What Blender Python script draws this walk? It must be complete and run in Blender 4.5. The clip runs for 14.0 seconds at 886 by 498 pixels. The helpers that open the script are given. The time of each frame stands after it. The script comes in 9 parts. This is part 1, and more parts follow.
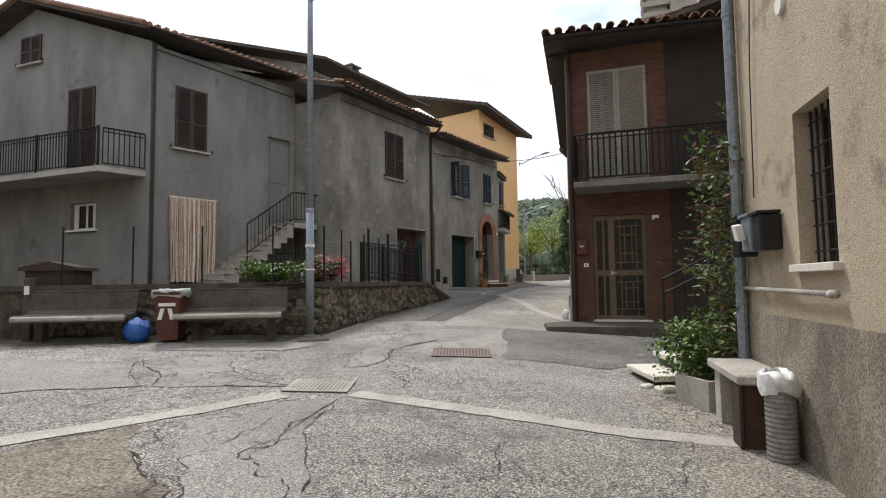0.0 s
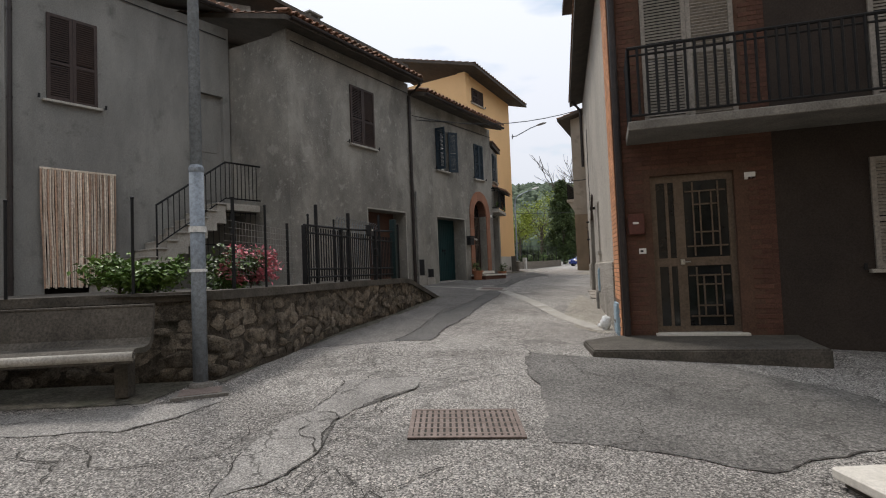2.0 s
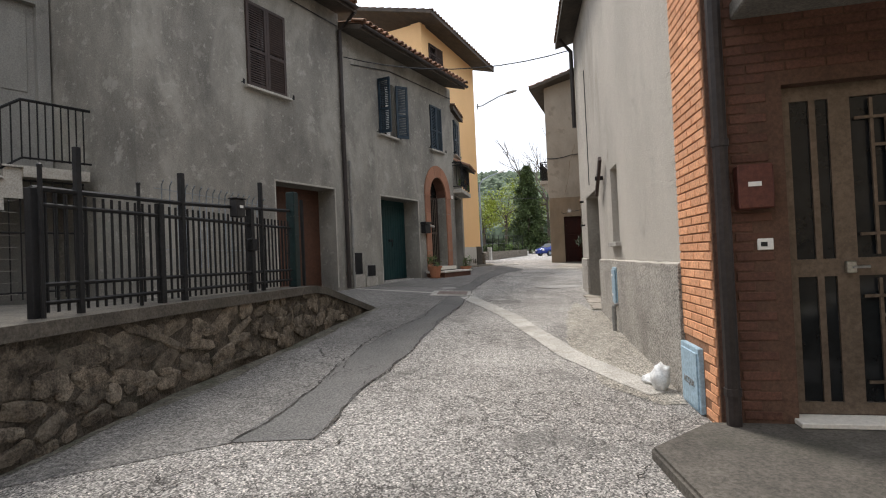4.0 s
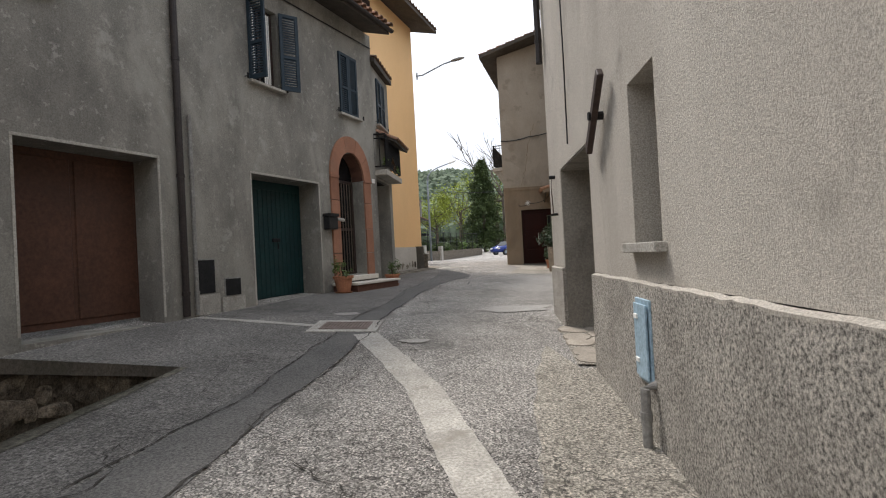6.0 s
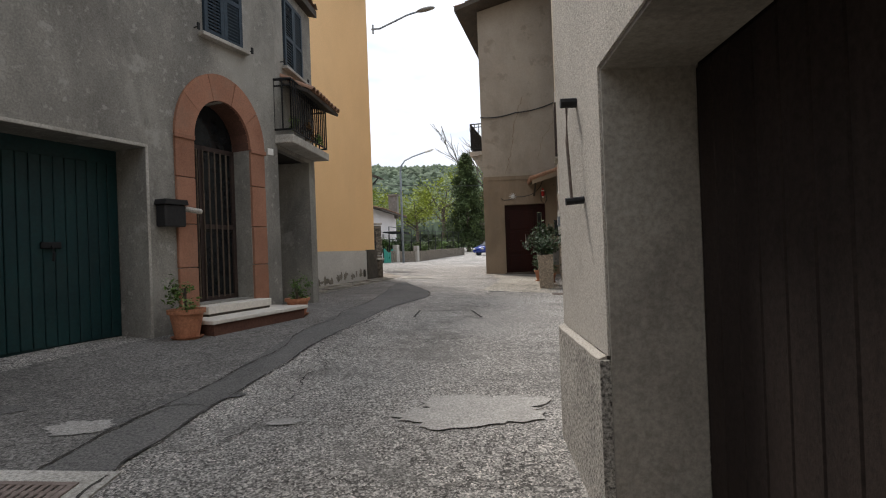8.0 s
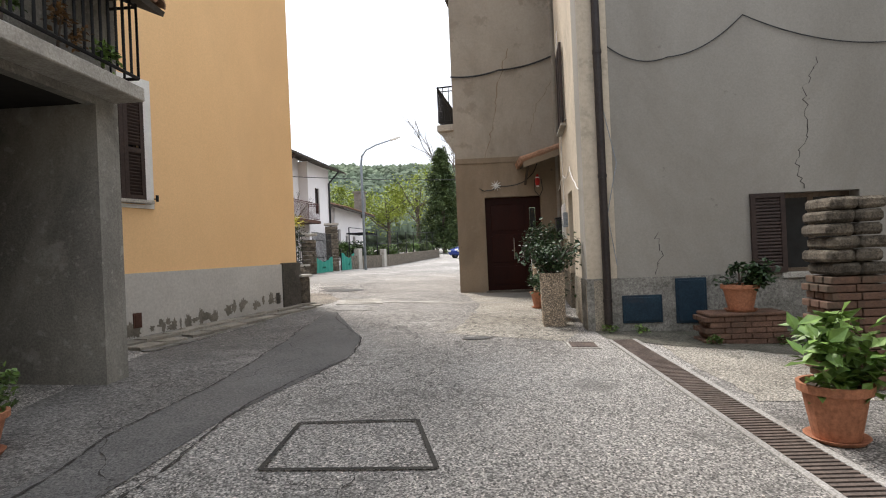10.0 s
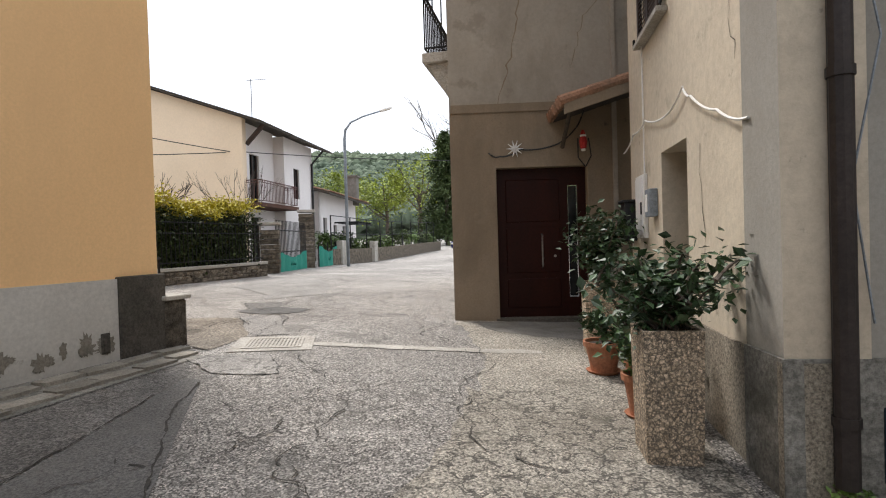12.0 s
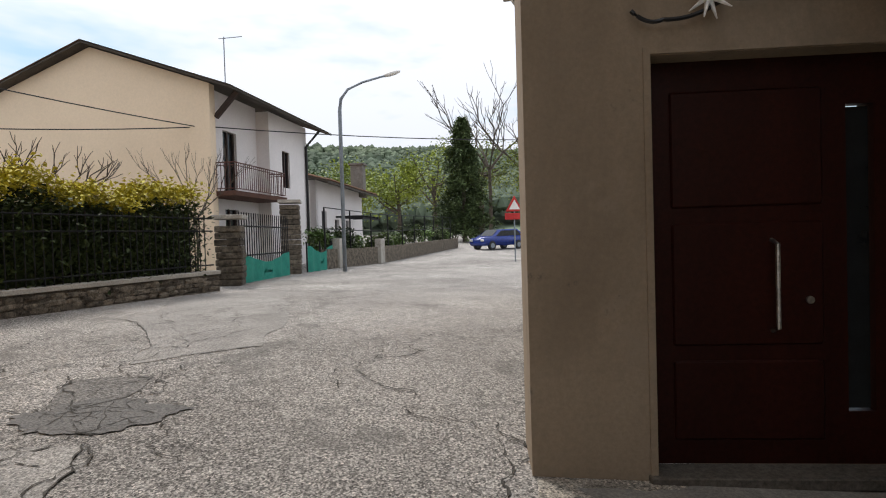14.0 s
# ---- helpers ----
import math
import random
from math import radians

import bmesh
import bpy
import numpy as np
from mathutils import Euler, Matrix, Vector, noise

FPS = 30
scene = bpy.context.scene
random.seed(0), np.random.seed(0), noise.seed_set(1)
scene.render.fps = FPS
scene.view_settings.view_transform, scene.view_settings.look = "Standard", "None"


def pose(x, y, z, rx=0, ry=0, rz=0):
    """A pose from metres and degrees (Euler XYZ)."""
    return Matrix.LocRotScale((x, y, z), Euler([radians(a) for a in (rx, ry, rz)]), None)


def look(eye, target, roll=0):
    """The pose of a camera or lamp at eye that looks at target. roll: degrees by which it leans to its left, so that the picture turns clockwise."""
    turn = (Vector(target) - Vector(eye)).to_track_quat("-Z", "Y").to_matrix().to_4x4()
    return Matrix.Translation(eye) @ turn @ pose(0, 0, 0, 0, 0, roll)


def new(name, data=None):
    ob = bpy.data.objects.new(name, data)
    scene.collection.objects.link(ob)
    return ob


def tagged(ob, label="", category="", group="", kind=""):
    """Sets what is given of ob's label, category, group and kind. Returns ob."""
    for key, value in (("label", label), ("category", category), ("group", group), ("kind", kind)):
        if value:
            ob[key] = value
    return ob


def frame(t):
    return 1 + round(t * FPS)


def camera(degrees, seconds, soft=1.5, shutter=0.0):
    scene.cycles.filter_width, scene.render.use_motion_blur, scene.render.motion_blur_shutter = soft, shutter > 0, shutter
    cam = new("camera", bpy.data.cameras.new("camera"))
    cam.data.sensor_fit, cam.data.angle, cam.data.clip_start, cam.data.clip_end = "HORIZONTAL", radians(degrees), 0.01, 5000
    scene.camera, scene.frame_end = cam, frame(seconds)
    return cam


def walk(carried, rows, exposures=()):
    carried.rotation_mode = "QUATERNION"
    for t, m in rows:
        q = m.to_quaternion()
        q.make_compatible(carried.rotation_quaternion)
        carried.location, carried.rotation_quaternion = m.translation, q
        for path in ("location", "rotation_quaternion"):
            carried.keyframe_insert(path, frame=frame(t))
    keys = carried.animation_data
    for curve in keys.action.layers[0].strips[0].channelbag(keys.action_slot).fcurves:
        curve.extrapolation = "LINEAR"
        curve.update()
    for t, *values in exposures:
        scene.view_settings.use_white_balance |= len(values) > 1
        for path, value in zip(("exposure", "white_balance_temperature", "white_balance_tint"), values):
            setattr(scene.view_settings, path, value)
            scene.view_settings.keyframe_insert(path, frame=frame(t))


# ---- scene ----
cam = camera(78.4, 14.0, soft=1.1)
METRES, EYE, TILT, LEAN, TURN = 32.2, 1.45, 0.0, 0.0, 0.0
ROWS = [
    (0.0, 0.0, 0.0, 0.0, 0.06, 3.71, 0.85),
    (0.5, -0.0016, 0.0343, 0.0025, 0.73, 3.42, 0.88),
    (1.0, -0.0038, 0.0658, 0.004, 0.5, 3.03, 1.53),
    (1.5, -0.0042, 0.0961, 0.0052, -0.99, 2.73, 2.04),
    (2.0, 0.0006, 0.1263, 0.0058, -1.43, 2.39, 2.28),
    (2.5, 0.0044, 0.1594, 0.0081, -1.98, 2.01, 2.14),
    (5.0, 0.0366, 0.327, 0.012, -7.23, 0.72, 2.98),
    (5.5, 0.0487, 0.3601, 0.013, -8.01, 0.66, 3.02),
    (6.0, 0.0594, 0.3943, 0.015, -9.78, 0.66, 3.04),
    (6.5, 0.0717, 0.4264, 0.0168, -11.13, 0.53, 3.03),
    (7.0, 0.0863, 0.4589, 0.0189, -11.72, 0.33, 2.56),
    (7.5, 0.0993, 0.4925, 0.0204, -11.17, 0.25, 2.22),
    (8.0, 0.1076, 0.5297, 0.0223, -11.21, 0.29, 2.11),
    (10.5, 0.163, 0.7081, 0.031, -14.18, 0.08, 2.63),
    (11.0, 0.1737, 0.743, 0.0323, -14.55, -0.1, 2.62),
    (11.5, 0.1852, 0.7776, 0.0338, -14.29, -0.53, 2.27),
    (12.0, 0.1951, 0.8144, 0.0346, -12.97, -0.85, 1.7),
    (12.5, 0.2033, 0.8518, 0.0353, -12.4, -1.03, 1.84),
    (13.0, 0.2091, 0.8903, 0.0358, -12.32, -1.1, 1.95),
    (13.5, 0.216, 0.9277, 0.0361, -12.26, -1.18, 1.99),
    (14.0, 0.2233, 0.9668, 0.0385, -11.41, -1.33, 1.69),
]
EXPOSURES = [(0.0, 0.0), (1.5, -0.35), (2.5, -0.3), (5.0, 0.5), (6.5, 0.0), (8.0, -0.03), (10.5, 0.5), (11.5, 0.38), (12.5, 0.18), (13.0, 0.0), (14.0, -0.15)]
walk(cam, [(t, pose(0, 0, EYE, TILT, LEAN, TURN) @ pose(METRES * x, METRES * y, METRES * z, 90 + pitch, roll, yaw)) for t, x, y, z, yaw, pitch, roll in ROWS], EXPOSURES)

# ---- sky, sun and exposure ----
SUN_ELEV, SUN_AZ = radians(58), radians(-24)      # azimuth from +y, negative to the west side
world = bpy.data.worlds.new("world")
scene.world = world
world.use_nodes = True
wn, wl = world.node_tree.nodes, world.node_tree.links
sky = wn.new("ShaderNodeTexSky")
sky.sky_type, sky.sun_disc, sky.sun_elevation, sky.sun_rotation = "NISHITA", False, SUN_ELEV, SUN_AZ
sky.air_density, sky.dust_density = 1.2, 2.0
tc = wn.new("ShaderNodeTexCoord")
mp = wn.new("ShaderNodeMapping")
mp.inputs["Scale"].default_value = (1.0, 1.0, 3.2)
cl = wn.new("ShaderNodeTexNoise")
cl.inputs["Scale"].default_value, cl.inputs["Detail"].default_value, cl.inputs["Roughness"].default_value = 2.1, 5.0, 0.55
cr = wn.new("ShaderNodeValToRGB")
cr.color_ramp.elements[0].position, cr.color_ramp.elements[1].position = 0.33, 0.5
cr.color_ramp.elements[0].color = (0.15, 0.15, 0.15, 1)
mx = wn.new("ShaderNodeMix")
mx.data_type = "RGBA"
mx.inputs["B"].default_value = (10.7, 11.1, 12.1, 1)
wl.new(tc.outputs["Generated"], mp.inputs["Vector"]); wl.new(mp.outputs[0], cl.inputs["Vector"]); wl.new(cl.outputs[0], cr.inputs[0])
thin = wn.new("ShaderNodeMix")
thin.data_type, thin.blend_type = "RGBA", "MULTIPLY"
thin.inputs["Factor"].default_value = 1
thin.inputs["B"].default_value = (1.25, 1.6, 1.7, 1)      # bright thin haze over the blue
wl.new(cr.outputs[0], mx.inputs["Factor"]); wl.new(sky.outputs[0], thin.inputs["A"]); wl.new(thin.outputs["Result"], mx.inputs["A"])
# an overcast sky is brighter overhead than at the horizon
sep = wn.new("ShaderNodeSeparateXYZ")
ov = wn.new("ShaderNodeMapRange")
ov.inputs["From Min"].default_value, ov.inputs["From Max"].default_value, ov.inputs["To Min"].default_value, ov.inputs["To Max"].default_value = 0.0, 1.0, 1.0, 1.75
gm = wn.new("ShaderNodeMix")
gm.data_type, gm.blend_type = "RGBA", "MULTIPLY"
gm.inputs["Factor"].default_value = 1
gm.inputs["A"].default_value = (10.7, 11.1, 12.1, 1)
wl.new(tc.outputs["Generated"], sep.inputs[0]); wl.new(sep.outputs["Z"], ov.inputs["Value"]); wl.new(ov.outputs[0], gm.inputs["B"])
wl.new(gm.outputs["Result"], mx.inputs["B"])
bg = wn["Background"]
bg.inputs["Strength"].default_value = 0.085
wl.new(mx.outputs["Result"], bg.inputs["Color"])
sun = new("sun", bpy.data.lights.new("sun", "SUN"))
sun.data.energy, sun.data.angle, sun.data.color = 3.1, radians(12), (1.0, 0.95, 0.905)
SUN_AT = Vector((math.sin(SUN_AZ) * math.cos(SUN_ELEV), math.cos(SUN_AZ) * math.cos(SUN_ELEV), math.sin(SUN_ELEV)))
sun.matrix_basis = look(SUN_AT * 60, (0, 0, 0))

# ---- materials ----


def material(name, c1, c2, scale=3.0, rough=0.85, grain=60.0, bump=0.3, stain=None, stain_amt=0.5, metal=0.0, streak=1.0, dist=0.01, vary=0.0, spec=0.3, grain_col=0.25):
    """Two colours mixed at a large scale, a fine grain in colour and relief, and stains with a ragged shape of their own."""
    m = bpy.data.materials.new(name)
    m.use_nodes = True
    n, l = m.node_tree.nodes, m.node_tree.links
    b = n["Principled BSDF"]
    b.inputs["Roughness"].default_value, b.inputs["Metallic"].default_value = rough, metal
    b.inputs["Specular IOR Level"].default_value = spec
    geo = n.new("ShaderNodeNewGeometry")
    mapn = n.new("ShaderNodeMapping")
    mapn.inputs["Scale"].default_value = (1, 1, 1.0 / streak)
    l.new(geo.outputs["Position"], mapn.inputs["Vector"])
    big = n.new("ShaderNodeTexNoise")
    big.inputs["Scale"].default_value, big.inputs["Detail"].default_value, big.inputs["Roughness"].default_value = scale, 6, 0.62
    l.new(mapn.outputs[0], big.inputs["Vector"])
    r1 = n.new("ShaderNodeValToRGB")
    r1.color_ramp.elements[0].position, r1.color_ramp.elements[1].position = 0.33, 0.67
    r1.color_ramp.elements[0].color, r1.color_ramp.elements[1].color = (*c1, 1), (*c2, 1)
    l.new(big.outputs[0], r1.inputs[0])
    fine = n.new("ShaderNodeTexNoise")
    fine.inputs["Scale"].default_value, fine.inputs["Detail"].default_value, fine.inputs["Roughness"].default_value = grain * 0.65, 6, 0.74
    l.new(geo.outputs["Position"], fine.inputs["Vector"])
    r2 = n.new("ShaderNodeMapRange")
    r2.inputs["From Min"].default_value, r2.inputs["From Max"].default_value = 0.37, 0.63
    r2.inputs["To Min"].default_value, r2.inputs["To Max"].default_value = 1 - grain_col, 1 + grain_col
    l.new(fine.outputs[0], r2.inputs["Value"])
    mul = n.new("ShaderNodeMix")
    mul.data_type, mul.blend_type = "RGBA", "MULTIPLY"
    mul.inputs["Factor"].default_value = 1
    l.new(r1.outputs[0], mul.inputs["A"]); l.new(r2.outputs[0], mul.inputs["B"])
    out = mul.outputs["Result"]
    if stain:
        st = n.new("ShaderNodeTexNoise")
        st.inputs["Scale"].default_value, st.inputs["Detail"].default_value, st.inputs["Roughness"].default_value = scale * 0.45, 8, 0.7
        st.inputs["Distortion"].default_value = 0.6
        l.new(mapn.outputs[0], st.inputs["Vector"])
        r3 = n.new("ShaderNodeValToRGB")
        r3.color_ramp.elements[0].position, r3.color_ramp.elements[1].position = 0.52, 0.66
        r3.color_ramp.elements[1].color = (stain_amt, stain_amt, stain_amt, 1)
        l.new(st.outputs[0], r3.inputs[0])
        ms = n.new("ShaderNodeMix")
        ms.data_type = "RGBA"
        ms.inputs["B"].default_value = (*stain, 1)
        l.new(r3.outputs[0], ms.inputs["Factor"]); l.new(out, ms.inputs["A"])
        out = ms.outputs["Result"]
    if vary:
        oi = n.new("ShaderNodeObjectInfo")
        r4 = n.new("ShaderNodeMapRange")
        r4.inputs["To Min"].default_value, r4.inputs["To Max"].default_value = 1 - vary, 1 + vary
        l.new(oi.outputs["Random"], r4.inputs["Value"])
        rpi = n.new("ShaderNodeMapRange")
        rpi.inputs["To Min"].default_value, rpi.inputs["To Max"].default_value = 1 - vary, 1 + vary
        l.new(geo.outputs["Random Per Island"], rpi.inputs["Value"])
        mm = n.new("ShaderNodeMath")
        mm.operation = "MULTIPLY"
        l.new(r4.outputs[0], mm.inputs[0]); l.new(rpi.outputs[0], mm.inputs[1])
        mv = n.new("ShaderNodeMix")
        mv.data_type, mv.blend_type = "RGBA", "MULTIPLY"
        mv.inputs["Factor"].default_value = 1
        l.new(out, mv.inputs["A"]); l.new(mm.outputs[0], mv.inputs["B"])
        out = mv.outputs["Result"]
    l.new(out, b.inputs["Base Color"])
    if bump:
        bp = n.new("ShaderNodeBump")
        bp.inputs["Strength"].default_value, bp.inputs["Distance"].default_value = bump, dist
        l.new(fine.outputs[0], bp.inputs["Height"])
        l.new(bp.outputs[0], b.inputs["Normal"])
    return m


STUCCO_B = material("old_grey_stucco", (0.148, 0.139, 0.122), (0.28, 0.263, 0.228), 1.3, 0.92, 80, 0.5, (0.41, 0.388, 0.338), 0.5, streak=2.0, dist=0.01, grain_col=0.22)
STUCCO_A = material("grey_stucco", (0.168, 0.164, 0.151), (0.262, 0.255, 0.233), 1.0, 0.92, 80, 0.4, (0.115, 0.112, 0.104), 0.5, streak=3.0, grain_col=0.2)
ROUGH_R = material("roughcast_beige", (0.39, 0.355, 0.305), (0.49, 0.448, 0.388), 0.9, 0.95, 150, 0.8, (0.27, 0.24, 0.2), 0.55, streak=2.4, dist=0.012, grain_col=0.32)
PLINTH_R = material("roughcast_plinth", (0.29, 0.264, 0.228), (0.43, 0.395, 0.344), 1.6, 0.95, 95, 1.0, (0.19, 0.17, 0.143), 0.55, dist=0.028, grain_col=0.8)
ROUGH_N = material("weathered_plaster", (0.4, 0.325, 0.235), (0.5, 0.415, 0.305), 0.8, 0.95, 130, 0.8, (0.17, 0.142, 0.11), 0.8, streak=3.2, dist=0.016, grain_col=0.3)
PLINTH_N = material("grimy_lower_plaster", (0.21, 0.182, 0.142), (0.37, 0.32, 0.25), 1.8, 0.95, 85, 1.0, (0.1, 0.086, 0.066), 0.65, streak=1.6, dist=0.022, grain_col=0.55)
# plaster beneath the balcony, its shade darkened into the base colour
BROWN_PL = material("shaded_brown_plaster", (0.03, 0.023, 0.019), (0.044, 0.034, 0.027), 1.2, 0.9, 70, 0.3)
YELLOW = material("ochre_paint", (0.83, 0.53, 0.26), (0.88, 0.575, 0.29), 0.5, 0.85, 60, 0.1, (0.76, 0.49, 0.25), 0.5, streak=2.0, grain_col=0.05)
YBASE = material("pale_grey_base_paint", (0.47, 0.445, 0.4), (0.55, 0.525, 0.475), 1.0, 0.9, 40, 0.2, (0.37, 0.345, 0.3), 0.4, grain_col=0.1)
CREAM = material("cream_plaster", (0.48, 0.41, 0.315), (0.58, 0.5, 0.385), 0.9, 0.92, 22, 0.3, (0.33, 0.285, 0.225), 0.7, streak=1.6, dist=0.012, grain_col=0.09)
GREYW = material("grey_painted_plaster", (0.25, 0.233, 0.203), (0.325, 0.305, 0.268), 0.6, 0.92, 60, 0.2, (0.2, 0.178, 0.145), 0.5, streak=2.2, grain_col=0.08)
TANW = material("tan_plaster", (0.21, 0.162, 0.112), (0.282, 0.222, 0.158), 0.9, 0.92, 60, 0.15, (0.15, 0.118, 0.084), 0.6, streak=1.5, grain_col=0.08)
TAUPE = material("pale_taupe_plaster", (0.3, 0.264, 0.218), (0.385, 0.345, 0.289), 0.9, 0.92, 30, 0.12, (0.21, 0.185, 0.15), 0.6, streak=1.5, grain_col=0.06)
PINKW = material("pale_peach_plaster", (0.72, 0.58, 0.42), (0.78, 0.63, 0.46), 0.3, 0.9, 20, 0.1, grain_col=0.04)
WHITEW = material("white_plaster", (0.72, 0.68, 0.66), (0.8, 0.76, 0.74), 0.4, 0.9, 20, 0.1, grain_col=0.04)
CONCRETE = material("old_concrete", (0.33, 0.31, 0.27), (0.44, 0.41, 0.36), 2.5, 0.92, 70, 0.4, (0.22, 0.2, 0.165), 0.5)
PALE_CONC = material("pale_concrete", (0.335, 0.312, 0.274), (0.43, 0.405, 0.36), 2.0, 0.92, 80, 0.6, (0.235, 0.217, 0.188), 0.65, grain_col=0.4)
DIRTY_PALE = material("weathered_concrete", (0.145, 0.134, 0.117), (0.22, 0.205, 0.18), 2.6, 0.95, 80, 0.5, (0.1, 0.092, 0.078), 0.6, grain_col=0.3)
# mossy tone, on the benches also darkened for the shade below them
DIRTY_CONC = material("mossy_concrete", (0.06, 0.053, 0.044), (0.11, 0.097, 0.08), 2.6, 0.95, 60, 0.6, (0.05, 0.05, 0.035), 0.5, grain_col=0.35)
MOSSY_BASE = material("damp_cement_base", (0.16, 0.152, 0.132), (0.27, 0.258, 0.228), 2.2, 0.95, 45, 0.8, (0.085, 0.085, 0.068), 0.75, streak=0.6, dist=0.02, grain_col=0.4)
SPLASH = material("dried_cement", (0.27, 0.253, 0.23), (0.36, 0.34, 0.31), 2.4, 0.92, 100, 0.6, (0.235, 0.22, 0.2), 0.8, grain_col=0.45)
REVEAL = material("grimy_cement_reveal", (0.21, 0.187, 0.155), (0.3, 0.272, 0.228), 1.6, 0.95, 60, 0.5, (0.07, 0.06, 0.048), 0.7, streak=1.3, grain_col=0.2)
ASPHALT = material("worn_asphalt", (0.248, 0.23, 0.208), (0.352, 0.329, 0.299), 0.5, 0.9, 85, 1.0, (0.15, 0.138, 0.124), 0.6, dist=0.022, grain_col=0.55)


def crazed(m, scale, width, amount):
    """Wear: a net of fine cracks, in patches of its own, cut into colour and relief; and a finer speckle of chippings."""
    n, l = m.node_tree.nodes, m.node_tree.links
    b = n["Principled BSDF"]
    base = b.inputs["Base Color"].links[0].from_socket
    geo = n.new("ShaderNodeNewGeometry")
    wob = n.new("ShaderNodeTexNoise")
    wob.inputs["Scale"].default_value, wob.inputs["Detail"].default_value = scale * 2.2, 4
    add = n.new("ShaderNodeMix")
    add.data_type, add.blend_type = "RGBA", "ADD"
    add.inputs["Factor"].default_value = 1.1 / scale
    vor = n.new("ShaderNodeTexVoronoi")
    vor.feature = "DISTANCE_TO_EDGE"
    vor.inputs["Scale"].default_value = scale
    l.new(geo.outputs["Position"], wob.inputs["Vector"])
    l.new(geo.outputs["Position"], add.inputs["A"]); l.new(wob.outputs["Color"], add.inputs["B"])
    l.new(add.outputs["Result"], vor.inputs["Vector"])
    edge = n.new("ShaderNodeMapRange")
    edge.inputs["From Min"].default_value, edge.inputs["From Max"].default_value, edge.inputs["To Min"].default_value, edge.inputs["To Max"].default_value = width * .4, width, 1.0, 0.0
    l.new(vor.outputs["Distance"], edge.inputs["Value"])
    patch = n.new("ShaderNodeTexNoise")
    patch.inputs["Scale"].default_value, patch.inputs["Detail"].default_value = 0.45, 3
    pm = n.new("ShaderNodeMapRange")
    pm.inputs["From Min"].default_value, pm.inputs["From Max"].default_value, pm.inputs["To Max"].default_value = 0.43, 0.56, amount
    l.new(geo.outputs["Position"], patch.inputs["Vector"]); l.new(patch.outputs[0], pm.inputs["Value"])
    mul = n.new("ShaderNodeMath")
    mul.operation = "MULTIPLY"
    l.new(edge.outputs[0], mul.inputs[0]); l.new(pm.outputs[0], mul.inputs[1])
    mix = n.new("ShaderNodeMix")
    mix.data_type = "RGBA"
    mix.inputs["B"].default_value = (0.06, 0.055, 0.048, 1)
    l.new(mul.outputs[0], mix.inputs["Factor"])
    chip = n.new("ShaderNodeTexVoronoi")
    chip.inputs["Scale"].default_value = 95
    l.new(geo.outputs["Position"], chip.inputs["Vector"])
    cm = n.new("ShaderNodeMapRange")
    cm.inputs["To Min"].default_value, cm.inputs["To Max"].default_value = 0.4, 1.6
    l.new(chip.outputs["Color"], cm.inputs["Value"])
    mm = n.new("ShaderNodeMix")
    mm.data_type, mm.blend_type = "RGBA", "MULTIPLY"
    mm.inputs["Factor"].default_value = 1
    l.new(base, mm.inputs["A"]); l.new(cm.outputs[0], mm.inputs["B"]); l.new(mm.outputs["Result"], mix.inputs["A"])
    l.new(mix.outputs["Result"], b.inputs["Base Color"])


crazed(ASPHALT, 3.4, 0.022, 0.9)
crazed(ASPHALT, 10.0, 0.05, 0.45)
ASPHALT_SMOOTH = material("smooth_worn_asphalt", (0.21, 0.197, 0.18), (0.3, 0.282, 0.257), 0.9, 0.88, 110, 0.8, (0.15, 0.14, 0.126), 0.6, dist=0.01, grain_col=0.5)
crazed(ASPHALT_SMOOTH, 1.6, 0.02, 0.8)
ASPHALT_BROKEN = material("broken_brown_asphalt", (0.2, 0.172, 0.138), (0.36, 0.318, 0.262), 2.2, 0.95, 60, 1.0, (0.11, 0.095, 0.078), 0.7, dist=0.03, grain_col=0.7)
ASPHALT_OLD = material("dark_damp_asphalt", (0.132, 0.124, 0.113), (0.213, 0.2, 0.182), 0.8, 0.9, 55, 1.0, (0.092, 0.0874, 0.0782), 0.6, dist=0.02, grain_col=0.55)
crazed(ASPHALT_OLD, 1.9, 0.02, 0.7)


def flecked(m, scale, lo, hi, colour, amount):
    """Wear: small sharp-edged scars of another colour."""
    n, l = m.node_tree.nodes, m.node_tree.links
    b = n["Principled BSDF"]
    base = b.inputs["Base Color"].links[0].from_socket
    geo = n.new("ShaderNodeNewGeometry")
    nz = n.new("ShaderNodeTexNoise")
    nz.inputs["Scale"].default_value, nz.inputs["Detail"].default_value, nz.inputs["Roughness"].default_value = scale, 7, 0.68
    l.new(geo.outputs["Position"], nz.inputs["Vector"])
    mr = n.new("ShaderNodeMapRange")
    mr.inputs["From Min"].default_value, mr.inputs["From Max"].default_value, mr.inputs["To Max"].default_value = lo, hi, amount
    l.new(nz.outputs[0], mr.inputs["Value"])
    mix = n.new("ShaderNodeMix")
    mix.data_type = "RGBA"
    mix.inputs["B"].default_value = (*colour, 1)
    l.new(mr.outputs[0], mix.inputs["Factor"]); l.new(base, mix.inputs["A"])
    l.new(mix.outputs["Result"], b.inputs["Base Color"])


